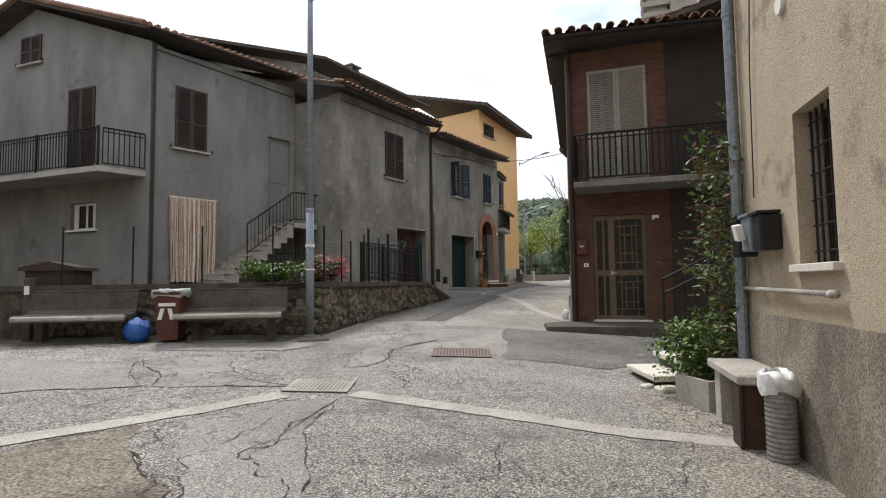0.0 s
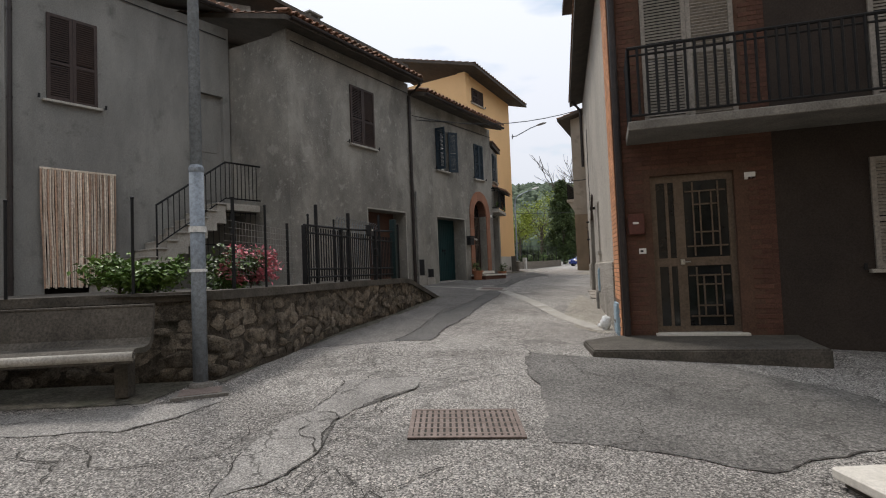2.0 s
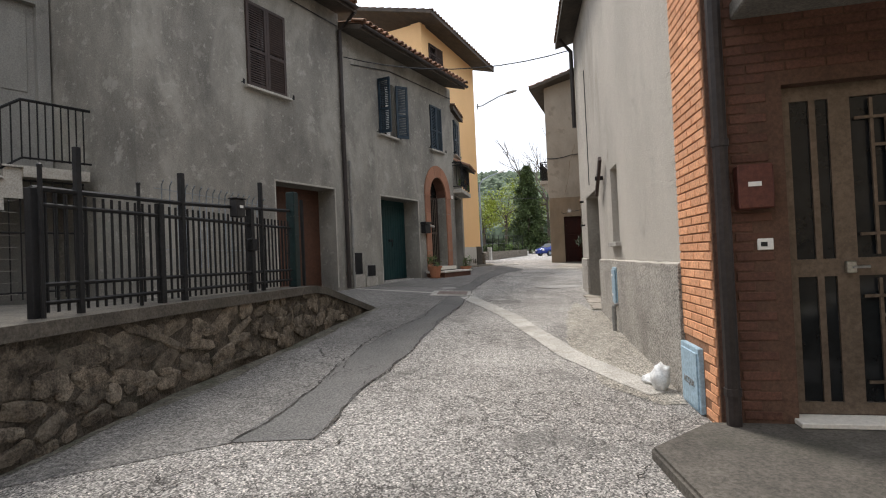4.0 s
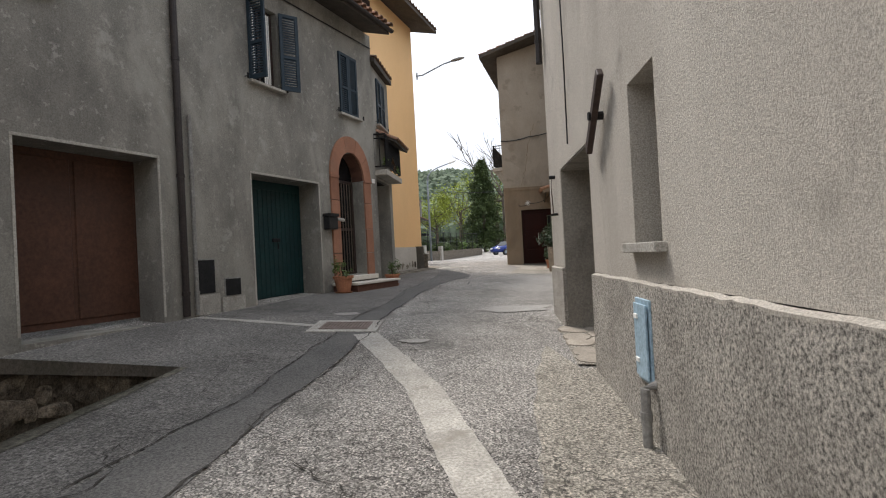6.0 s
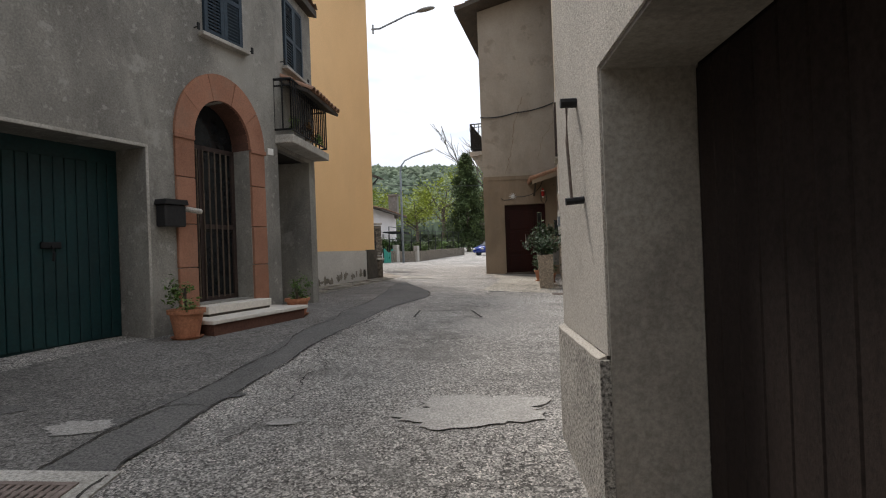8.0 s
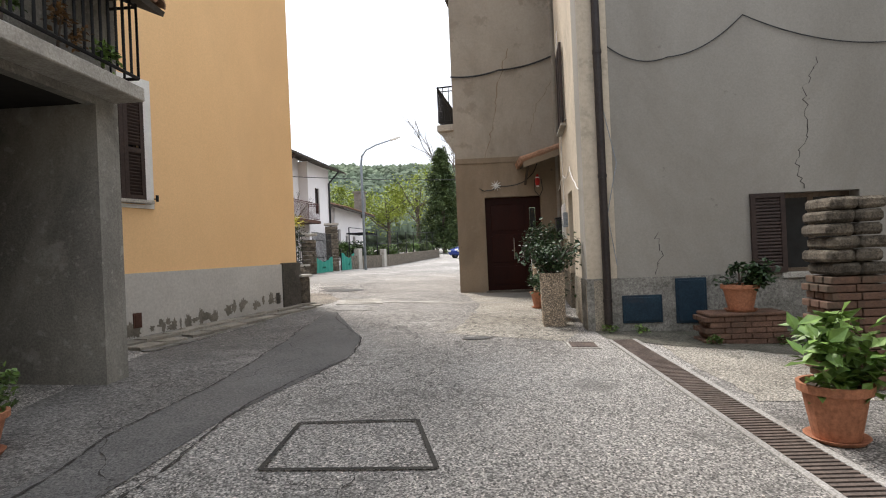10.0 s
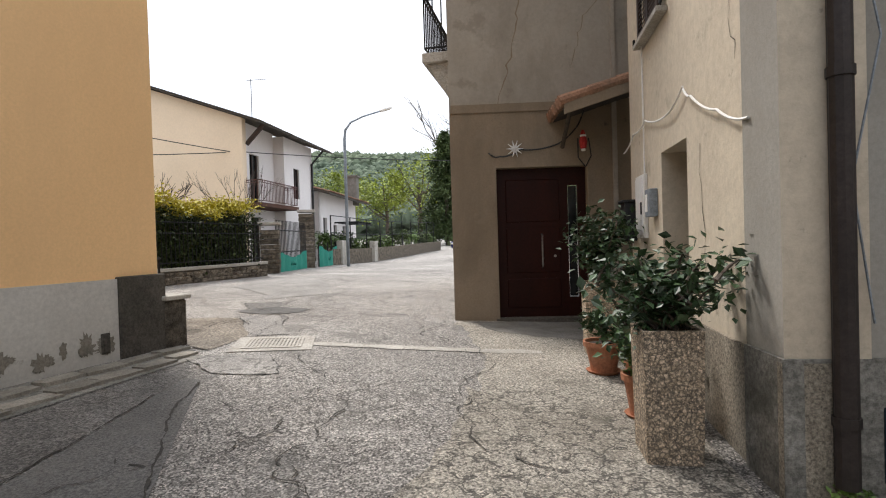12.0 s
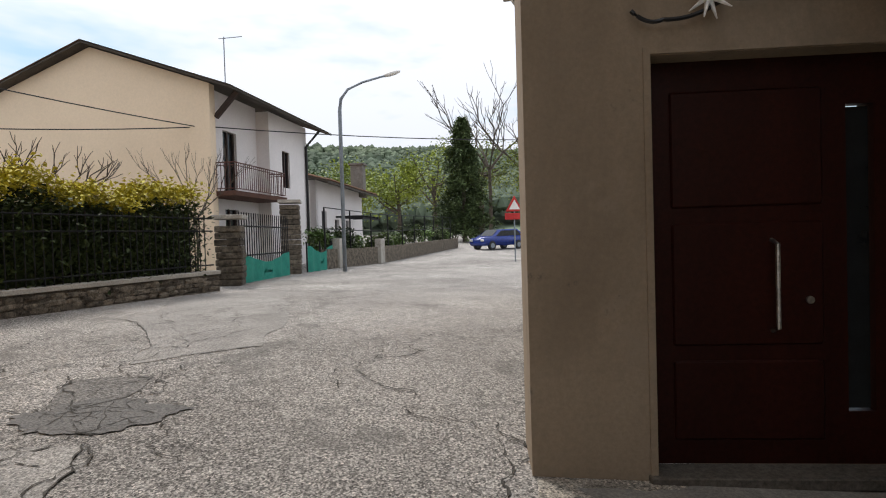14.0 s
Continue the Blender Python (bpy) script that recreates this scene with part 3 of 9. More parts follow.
road = solid("road", bm, ASPHALT, "worn grey asphalt village road, cracked and patched", "road", "structure", smooth=True)

# ---- facade spaces ----
FA = facade((-7.81, 14.32), (.635, .7725))
FAG = facade((-7.81, 14.32), (.94, -.342))
FB = facade((-3.2, 16.95), (.5544, .8322))
FBS = facade((-3.2, 16.95), (.873, -.488))
FR = facade((2.82, 12.0), (-.2384, -.9712))
FBF = facade((2.82, 12.0), (.951, -.310))
FRN = facade((2.58, 3.7), (-.239, -.971))
FY = facade((2.27, 29.31), (.564, .826))
FRF = facade((8.55, 28.5), (.951, -.310))
FRC = facade((8.55, 28.5), (-.367, -.930))
FRB = facade((8.18, 33.83), (.963, -.270))
FD = facade((2.62, 25.7), (.292, .956))


def side(m, s, y=0.0):
    """The space of a wall that turns the corner at s of the facade m and runs back into the house."""
    return m @ pose(s, y, 0, 0, 0, 90)


# ---- roofs ----
def eave_tiles(parent, m, s0, s1, y0, z0, slope, rows=2, pitch=0.21, length=0.42):
    """Rounded cover tiles in rows up from an eave, each one a part."""
    bm = bmesh.new()
    n = 6
    prof = [(0.085 * math.cos(math.pi * k / n), 0.07 * math.sin(math.pi * k / n)) for k in range(n + 1)]
    a = [bm.verts.new((x, 0, z)) for x, z in prof] + [bm.verts.new((x * .8, 0, z * .78)) for x, z in prof[::-1]]
    b = [bm.verts.new((x * .85, length, z * .85)) for x, z in prof] + [bm.verts.new((x * .68, length, z * .66)) for x, z in prof[::-1]]
    bm.faces.new(a); bm.faces.new(b[::-1])
    for i in range(len(a)):
        j = (i + 1) % len(a)
        bm.faces.new((a[i], b[i], b[j], a[j]))
    me = to_mesh("roof_tile", bm, TILE)
    rng = random.Random(int(s1 * 100))
    for r in range(rows):
        k = 0
        while s0 + k * pitch < s1:
            d = r * length * 0.85 + rng.uniform(-.02, .02)
            part("roof_tile", me, None, parent, m=m @ pose(s0 + k * pitch + rng.uniform(-.012, .012), y0 + d, z0 + d * slope + .02 + r * .012, math.degrees(math.atan(slope)), 0, rng.uniform(-3, 3)))
            k += 1


def roof_plane(parent, m, s0, s1, y0, y1, z0, slope, th=0.12, rib=0.21, tiles=True, label="weathered terracotta tile roof"):
    """A sloping slab with a ribbed tile surface; z0 is its underside at y0."""
    bm = bmesh.new()
    z1 = z0 + (y1 - y0) * slope
    v = [bm.verts.new(p) for p in ((s0, y0, z0), (s1, y0, z0), (s1, y1, z1), (s0, y1, z1), (s0, y0, z0 + th), (s1, y0, z0 + th), (s1, y1, z1 + th), (s0, y1, z1 + th))]
    for q in ((0, 3, 2, 1), (4, 5, 6, 7), (0, 1, 5, 4), (2, 3, 7, 6), (1, 2, 6, 5), (3, 0, 4, 7)):
        bm.faces.new([v[i] for i in q])
    ob = part("roof", bm, SOFFIT, parent, label, m=m)
    if tiles:
        bm = bmesh.new()
        n = int((s1 - s0) / rib)
        xs, hs = [], []
        for k in range(n):
            for f, h in ((0, 0.0), (.18, .0), (.3, .045), (.5, .07), (.7, .045), (.82, 0.0)):
                xs.append(s0 + (k + f) * (s1 - s0) / n); hs.append(h)
        xs.append(s1); hs.append(0)
        steps = max(1, int((y1 - y0) / 0.36))
        for t in range(steps):
            ya, yb = y0 + (y1 - y0) * t / steps, y0 + (y1 - y0) * (t + 1) / steps
            ra = [bm.verts.new((x, ya - .03, z0 + th + (ya - y0) * slope + h + .03)) for x, h in zip(xs, hs)]
            rb = [bm.verts.new((x, yb, z0 + th + (yb - y0) * slope + h * .85 + .005)) for x, h in zip(xs, hs)]
            for k in range(len(xs) - 1):
                bm.faces.new((ra[k], ra[k + 1], rb[k + 1], rb[k]))
        o = part("tile_field", bm, TILE, ob, m=m)
        o["kind"] = "stuff"
    return ob


def gutter(parent, m, s0, s1, y, z, r=0.06, mat=None):
    bm = bmesh.new()
    n = 6
    prof = [(y + r * math.cos(math.pi + math.pi * k / n), z + r * math.sin(math.pi + math.pi * k / n)) for k in range(n + 1)]
    prof += [(y + r * .85 * math.cos(math.tau - math.pi * k / n), z + r * .85 * math.sin(math.tau - math.pi * k / n)) for k in range(n + 1)]
    a = [bm.verts.new((s0, p, q)) for p, q in prof]
    b = [bm.verts.new((s1, p, q)) for p, q in prof]
    for i in range(len(prof)):
        j = (i + 1) % len(prof)
        bm.faces.new((a[i], a[j], b[j], b[i]))
    return part("gutter", bm, mat or PIPE, parent, "brown half-round gutter", m=m)


def downpipe(parent, m, s, y, z0, z1, r=0.045, mat=None, top=None):
    bm = bmesh.new()
    pts = [(s, y, z0), (s, y, z1)]
    if top:
        pts += [top]
    tube(bm, pts, r, 10)
    for z in np.arange(z0 + .3, z1, 1.7):
        tube(bm, [(s, y, z), (s, y, z + .05)], r + .008, 10)
    return part("downpipe", bm, mat or PIPE, parent, "metal downpipe clipped to the wall", m=m, smooth=False)


# ---- windows, shutters and doors ----
def shutter_mesh(w, h, mat, th=0.04, frame_w=0.06, mid=True, slat=0.045):
    """One louvred leaf, hinged at x = 0."""
    bm = bmesh.new()
    for x0, x1, z0, z1 in ((0, frame_w, 0, h), (w - frame_w, w, 0, h), (frame_w, w - frame_w, 0, frame_w), (frame_w, w - frame_w, h - frame_w, h)):
        box(bm, x0, x1, -th, 0, z0, z1)
    if mid:
        box(bm, frame_w, w - frame_w, -th, 0, h * .42, h * .42 + frame_w)
    z = frame_w
    while z < h - frame_w - .01:
        if not mid or not (h * .42 - .02 < z < h * .42 + frame_w):
            vs = box(bm, frame_w, w - frame_w, -th * .8, -th * .2, z, z + .012)
            for v in vs:
                v.co.z += .03 if v.co.y > -th * .5 else 0
        z += slat
    return to_mesh("shutter", bm, mat)


def shuttered_window(parent, m, s0, s1, z0, z1, mat, sill=True, label="", leaves=2, out=0.0, open_deg=None, open_left=None, deep=0.2, mid=True, sillmat=None, slat=0.045):
    """A window in its opening: dark glass and frame, two louvred leaves and a stone sill."""
    bm = bmesh.new()
    f = .05
    for a, b, c, d in ((s0, s0 + f, z0, z1), (s1 - f, s1, z0, z1), (s0 + f, s1 - f, z0, z0 + f), (s0 + f, s1 - f, z1 - f, z1), ((s0 + s1) / 2 - f / 2, (s0 + s1) / 2 + f / 2, z0 + f, z1 - f)):
        box(bm, a, b, deep * .6, deep * .6 + .05, c, d)
    w = part("window", bm, BROWN_WOOD, parent, label, m=m)
    bm = bmesh.new()
    box(bm, s0, s1, deep * .6 + .02, deep * .6 + .03, z0, z1)
    part("pane", bm, DARKGLASS, w, m=m)
    lw = (s1 - s0) / 2
    me = shutter_mesh(lw - .004, z1 - z0 - .01, mat, mid=mid, slat=slat)
    if open_deg is None:
        part("shutter", me, None, w, m=m @ pose(s0 + .002, out, z0 + .005))
        part("shutter", me, None, w, m=m @ pose(s1 - .002, out - .04, z0 + .005, 0, 0, 180))
    else:
        part("shutter", me, None, w, m=m @ pose(s0, -.01, z0, 0, 0, -(open_left or open_deg)))
        part("shutter", me, None, w, m=m @ pose(s1, -.05, z0, 0, 0, 180 + open_deg))
    for hx in (s0 - .14, s1 + .14):
        bm = bmesh.new()
        tube(bm, [(hx, .02, z0 + .03), (hx, -.07, z0 + .03)], .008, 5)
        box(bm, hx - .02, hx + .02, -.085, -.065, z0 - .01, z0 + .08, .004)
        part("shutter_hook", bm, IRON, w, m=m)
    if sill:
        bm = bmesh.new()
        box(bm, s0 - .08, s1 + .08, -.1, deep * .6, z0 - .05, z0, .006)
        part("sill", bm, sillmat or CONCRETE, w, m=m)
    return w


def balcony_rail(parent, m, s0, s1, y, z0, h, step=0.11, ends=True, depth=1.0, mat=None, bar=0.012, name="railing"):
    """A bar railing on a balcony's edge; its ends go back to the wall."""
    mat = mat or IRON
    bm = bmesh.new()
    runs = [((s0, y), (s1, y))]
    if ends:
        runs += [((s0, y), (s0, y + depth)), ((s1, y), (s1, y + depth))]
    for (xa, ya), (xb, yb) in runs:
        for z, t in ((z0 + h, .022), (z0 + .08, .016), (z0 + h - .1, .014)):
            tube(bm, [(xa, ya, z), (xb, yb, z)], t, 6)
    rail = part(name, bm, mat, parent, "painted iron railing", m=m)
    bm = bmesh.new()
    tube(bm, [(0, 0, .08), (0, 0, h)], bar, 6)
    me = to_mesh("bar", bm, mat)
    for (xa, ya), (xb, yb) in runs:
        L = math.hypot(xb - xa, yb - ya)
        n = max(1, int(L / step))
        for k in range(n + 1):
            part("bar", me, None, rail, m=m @ pose(xa + (xb - xa) * k / n, ya + (yb - ya) * k / n, z0))
    return rail


# ---- house with the outside stair ----
house_stair = thing("house", pose(-6.4, 17.5, 1.5), "grey stuccoed two-storey house with outside stair and gable balcony", "house")
part("wall", wall_mesh(0, 4.58, 1.0, 8.05, .4, [(.66, 1.56, 5.34, 7.1), (.6, 1.8, 1.5, 3.9), (3.6, 4.4, 3.42, 6.25)]), STUCCO_A, house_stair, m=FA)
bm = wall_mesh(-9.2, 0, .6, 8.15, .4, [(-3.12, -2.06, 4.62, 7.2), (-2.94, -1.94, 3.12, 3.88), (-5.25, -4.35, 8.25, 9.1)])
part("wall", bm, STUCCO_A, house_stair, m=FAG)
bm = bmesh.new()
prism(bm, [(-9.2, 8.15), (0, 8.15), (-4.7, 9.95)], .001, .4)
part("gable", bm, STUCCO_A, house_stair, m=FAG)
bm = wall_mesh(0, 10, .6, 8.05, .3)
part("wall", bm, STUCCO_A, house_stair, m=facade((-7.81 - 9.2 * .94, 14.32 + 9.2 * .342), (-.342, -.94)) @ pose(-10, 0, 0))
shuttered_window(house_stair, FA, .66, 1.56, 5.34, 7.1, BROWN_WOOD, label="window with closed brown louvred shutters")
shuttered_window(house_stair, FAG, -3.12, -2.06, 4.62, 7.2, BROWN_WOOD, sill=False, label="balcony door with closed brown shutters")
bm = bmesh.new()
for a, b, c, d in ((-2.94, -2.88, 3.12, 3.88), (-2.0, -1.94, 3.12, 3.88), (-2.88, -2.0, 3.12, 3.18), (-2.88, -2.0, 3.82, 3.88), (-2.47, -2.41, 3.18, 3.82)):
    box(bm, a, b, .12, .17, c, d)
w = part("window", bm, WHITE, house_stair, "small white-framed window with lace curtain", m=FAG)
bm = bmesh.new()
box(bm, -2.94, -1.94, .14, .15, 3.12, 3.88)
part("pane", bm, DARKGLASS, w, m=FAG)
bm = bmesh.new()
box(bm, -3.02, -1.86, -.08, .1, 3.07, 3.12)
part("sill", bm, WHITE, w, m=FAG)
for sx in (-2.86, -2.14):
    bm = bmesh.new()
    for k in range(6):
        box(bm, sx + k * .025 - .03, sx + k * .025 - .008, .1 + .01 * (k % 2), .11 + .01 * (k % 2), 3.18, 3.82)
    part("lace_curtain", bm, WHITE, w, m=FAG)
bm = bmesh.new()
box(bm, 3.6, 4.4, .12, .17, 3.42, 6.25)
box(bm, 3.7, 4.3, .105, .125, 3.6, 4.6, .01)
box(bm, 3.7, 4.3, .105, .125, 4.8, 6.1, .01)
part("door", bm, STUCCO_A, house_stair, "grey painted entrance door at the stair's head", m=FA)
bm = bmesh.new()
box(bm, .6, 1.8, .3, .38, 1.5, 3.9)
part("door", bm, INSIDE, house_stair, "dark panel standing for the unlit doorway behind a cane curtain", m=FA)
# roof: the ridge runs back along the front's direction; its verge overhangs the gable
UA = Vector((.635, .7725, 0))
ridge_at = FAG @ Vector((-4.7, -.5, 9.97))
verge_right = FAG @ Vector((.3, -.5, 8.24))
verge_left = FAG @ Vector((-9.9, -.5, 8.18))


def roof_slab(name, low, high, run, th, mat, parent, label=""):
    """A sloping slab between an eave and a ridge, both running along one direction."""
    bm = bmesh.new()
    c = [low, high, high + run, low + run]
    v = [bm.verts.new(p) for p in c] + [bm.verts.new(p + Vector((0, 0, th))) for p in c]
    for q in ((0, 1, 2, 3), (4, 7, 6, 5), (0, 4, 5, 1), (3, 2, 6, 7), (0, 3, 7, 4), (1, 5, 6, 2)):
        bm.faces.new([v[i] for i in q])
    return part(name, bm, mat, parent, label, m=Matrix())


roof = roof_slab("roof", verge_right, ridge_at, UA * 5.6, .1, SOFFIT, house_stair, "low-pitched tile roof with dark eaves")
roof_slab("roof", verge_left, ridge_at, UA * 9, .1, SOFFIT, house_stair, "low-pitched tile roof with dark eaves")
bm0 = bmesh.new()
tube(bm0, [(0, 0, 0), (0, .42, .0)], .085, 6, .075)
me = to_mesh("roof_tile", bm0, TILE)
for edge in (verge_right, verge_left):
    n = int((ridge_at - edge).length / .4)
    for k in range(n):
        part("roof_tile", me, None, roof, m=look(edge.lerp(ridge_at, k / n) + Vector((0, 0, .14)), ridge_at + Vector((0, 0, .16))) @ pose(0, 0, 0, -90, 0, 0))
bm0 = bmesh.new()
tube(bm0, [(0, -.04, 0), (0, .4, .1)], .08, 6, .07)
me = to_mesh("roof_tile", bm0, TILE)
for k in range(24):
    part("roof_tile", me, None, roof, m=FA @ Matrix.Translation(FA.inverted() @ (verge_right + UA * (.12 + k * .22))) @ pose(0, 0, .12))
e0 = (FA.inverted() @ verge_right)
gutter(house_stair, FA, e0.x + .1, e0.x + 5.3, e0.y - .06, 8.3)
downpipe(house_stair, FA, .06, -.06, 1.5, 8.1)
shuttered_window(house_stair, FAG, -5.25, -4.35, 8.25, 9.1, BROWN_WOOD, label="attic window with brown shutters")
# gable balcony
bm = bmesh.new()
prof = [(-7.5, -1.05), (-.55, -1.05), (-.12, -.002), (-7.5, -.002)]
lo, hi = [bm.verts.new((x, y, 4.44)) for x, y in prof], [bm.verts.new((x, y, 4.58)) for x, y in prof]
bm.faces.new(lo[::-1]); bm.faces.new(hi)
for i in range(4):
    bm.faces.new((lo[i], lo[(i + 1) % 4], hi[(i + 1) % 4], hi[i]))
slab = part("balcony", bm, CONCRETE, house_stair, "concrete balcony slab", m=FAG)
balcony_rail(slab, FAG, -7.45, -.6, -1.0, 4.58, 1.0, .11, ends=False, mat=IRON, bar=.014)
END = FAG @ pose(-.6, -1.0, 0, 0, 0, 65)
balcony_rail(slab, END, .1, 1.08, 0, 4.58, 1.0, .11, ends=False, mat=IRON, bar=.014, name="side_railing")
for x in (-5.2, -2.9, -.6):
    bm = bmesh.new()
    box(bm, x - .025, x + .025, -1.03, -.98, 4.5, 5.62, .004)
    part("post", bm, IRON, slab, m=FAG)

# ---- long grey terrace house: two dwellings with one front ----
house_long = thing("house", pose(-1.5, 21.5, 1.2), "long grey stuccoed terrace house with garages and arched brick doorway", "house")
HB = [(2.2, 3.2, 5.22, 6.86), (2.82, 4.6, 1.2, 3.49), (6.4, 8.24, 1.0, 3.49), (6.5, 7.22, 5.1, 6.52), (9.15, 9.84, 5.12, 6.47), (8.92, 9.92, 1.62, 4.29)]
part("wall", wall_mesh(0, 4.97, .9, 7.62, .5, HB[:2]), STUCCO_B, house_long, m=FB)
part("wall", wall_mesh(4.97, 10.55, .9, 7.27, .5, HB[2:]), STUCCO_B, house_long, m=FB)
part("wall", wall_mesh(-6, 0, .9, 7.55, .35), STUCCO_B, house_long, m=FBS)
part("wall", wall_mesh(.5, 8, .9, 7.27, .35), STUCCO_B, house_long, m=side(FB, 10.55))
shuttered_window(house_long, FB, 2.2, 3.2, 5.22, 6.86, BROWN_WOOD, label="window with closed brown louvred shutters")
w = shuttered_window(house_long, FB, 6.5, 7.22, 5.1, 6.52, NAVY, open_deg=150, open_left=88, label="window with open dark blue shutters and white curtain")
for sx in (6.58, 6.98):
    bm = bmesh.new()
    for k in range(7):
        box(bm, sx + k * .024 - .02, sx + k * .024 + .002, .095 + .012 * (k % 2), .105 + .012 * (k % 2), 5.16, 6.46)
    part("curtain", bm, WHITE, w, "white window curtain", m=FB)
shuttered_window(house_long, FB, 9.15, 9.84, 5.12, 6.47, NAVY, label="window with closed dark blue shutters")
for k in range(2):
    bm = bmesh.new()
    s0, s1 = ((2.82, 4.6), (6.4, 8.24))[k]
    z0 = (1.28, 1.27)[k]
    box(bm, s0, s1, .48, .54, z0, 3.49)
    if k == 0:
        for x in (s0 + .06, s0 + .93):
            box(bm, x, x + .82, .465, .482, z0 + .08, 3.4, .01)
    gd = part("garage_door", bm, (RUSTDOOR, TEAL)[k], house_long, ("red-brown metal garage door set deep in the wall", "dark teal plank garage door with iron latch")[k], m=FB)
    if k == 1:
        bm = bmesh.new()
        box(bm, 0, .112, 0, .02, 0, 2.0, .006)
        me = to_mesh("plank", bm, TEAL)
        for j in range(15):
            part("plank", me, None, gd, m=FB @ pose(s0 + .03 + j * .12, .46, z0 + .06))
        bm = bmesh.new()
        box(bm, s0 + .95, s0 + 1.15, .42, .46, 2.35, 2.42, .008)
        tube(bm, [(s0 + 1.05, .42, 2.38), (s0 + 1.05, .39, 2.3), (s0 + 1.05, .4, 2.22)], .015, 6)
        part("latch", bm, IRON, gd, m=FB)
    # pale cement reveal edge
    bm = bmesh.new()
    box(bm, s0 - .035, s0 - .003, -.008, .0, z0, 3.49)
    box(bm, s1 + .003, s1 + .035, -.008, .0, z0, 3.49)
    box(bm, s0 - .035, s1 + .035, -.008, .0, 3.495, 3.53)
    part("surround", bm, CONCRETE, house_long, "smooth cement edge round the garage opening", m=FB)
roof_plane(house_long, FB, -.5, 4.97, -.55, 5.5, 7.5, .3)
roof_plane(house_long, FB, 4.98, 10.4, -.62, 5.5, 7.12, .3)
gutter(house_long, FB, -.4, 4.9, -.6, 7.6)
gutter(house_long, FB, 4.98, 10.45, -.67, 7.22)
downpipe(house_long, FB, 4.93, -.06, 1.25, 7.2, .05, top=(4.93, -.5, 7.5))
downpipe(house_long, FB, 5.13, -.05, 1.25, 4.2, .03, PIPEGREY)
part("attic_wall", wall_mesh(-4.0, 2.3, 8.4, 10.3, .3), STUCCO_B, house_long, "set-back attic wall", m=FB @ pose(2.3, 4.1, 0, 0, 0, -32) @ pose(-2.3, 0, 0))
part("attic_wall", wall_mesh(2.4, 9.5, 8.4, 10.2, .3), STUCCO_B, house_long, "set-back attic wall", m=FB @ pose(0, 4.2, 0))
bm = bmesh.new()
v = [bm.verts.new(p) for p in ((-3.5, 6.2, 10.05), (2.75, 3.5, 10.5), (9.9, 3.4, 10.42), (9.9, 9.0, 11.3), (-1.5, 9.0, 10.9))]
w = [bm.verts.new((q.co.x, q.co.y, q.co.z + .12)) for q in v]
bm.faces.new(v[::-1]); bm.faces.new(w)
for i in range(5):
    bm.faces.new((v[i], v[(i + 1) % 5], w[(i + 1) % 5], w[i]))
part("attic_roof", bm, SOFFIT, house_long, "dark-eaved attic roof", m=FB)
bm = bmesh.new()
box(bm, 4.95, 5.5, 4.2, 4.7, 10.5, 11.0)
for x0, x1 in ((4.95, 5.05), (5.4, 5.5)):
    box(bm, x0, x1, 4.2, 4.7, 11.0, 11.16)
box(bm, 4.88, 5.57, 4.1, 4.8, 11.16, 11.24, .02)
part("chimney", bm, STUCCO_B, house_long, "small rendered chimney under a tiled cap", m=FB)

# ---- narrow balconied house between ----
house_narrow = thing("house", pose(2.2, 27, 1.2), "narrow house with porch, flowered balcony and tiled awning", "house")
part("wall", wall_mesh(0, 1.78, 1.0, 6.6, .1, [(.05, 1.72, .9, 3.85), (.45, 1.25, 5.25, 6.4)]), STUCCO_B, house_narrow, m=FD)
part("wall", wall_mesh(0, 6, 1.0, 6.6, .3), STUCCO_B, house_narrow, m=side(FD, 1.78, .001))
# lining sheets in near-black, so the porch opening reads as shade
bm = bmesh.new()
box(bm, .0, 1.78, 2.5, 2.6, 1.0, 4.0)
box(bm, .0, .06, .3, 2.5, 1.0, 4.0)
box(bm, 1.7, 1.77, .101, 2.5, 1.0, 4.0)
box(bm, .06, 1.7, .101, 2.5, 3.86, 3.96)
part("porch_back", bm, INSIDE, house_narrow, "porch lining coloured dark for the shade inside", m=FD)
bm = bmesh.new()
box(bm, -.02, 1.74, -.3, .0, 3.92, 4.05, .01)
slab = part("balcony", bm, CONCRETE, house_narrow, "narrow concrete balcony", m=FD)
balcony_rail(slab, FD, .0, 1.7, -.27, 4.05, .85, .1, depth=.27)
shuttered_window(house_narrow, FD, .45, 1.25, 5.25, 6.4, NAVY, label="window with closed dark blue shutters")
roof_plane(house_narrow, FD, .0, 1.85, -.12, 5.0, 6.62, .25)

# ---- tall ochre house ----
house_ochre = thing("house", pose(2.0, 33, 1.4), "tall ochre-painted house with grey base and overhanging eave", "house")
HY = [(.08, .71, 3.27, 4.8), (.1, 1.2, 9.55, 10.28)]
part("wall", wall_mesh(-.5, 4.08, 2.28, 10.35, .4, HY), YELLOW, house_ochre, m=FY)
bm = bmesh.new()
prism(bm, [(-.5, 10.35), (4.08, 10.35), (4.08, 10.42), (-.5, 10.88)], .0, .4)
part("gable", bm, YELLOW, house_ochre, m=FY)
part("base", wall_mesh(-.5, 3.58, .9, 2.28, .43, (), -.03), YBASE, house_ochre, "pale grey painted base, flaking near the ground", m=FY)
bm = bmesh.new()
box(bm, 3.58, 4.13, -.06, .9, .9, 2.3, .01)
part("corner_block", bm, DIRTY_CONC, house_ochre, "dark cement corner block", m=FY)
part("wall", wall_mesh(.4, 9, .9, 10.4, .35), YELLOW, house_ochre, m=side(FY, 4.08))
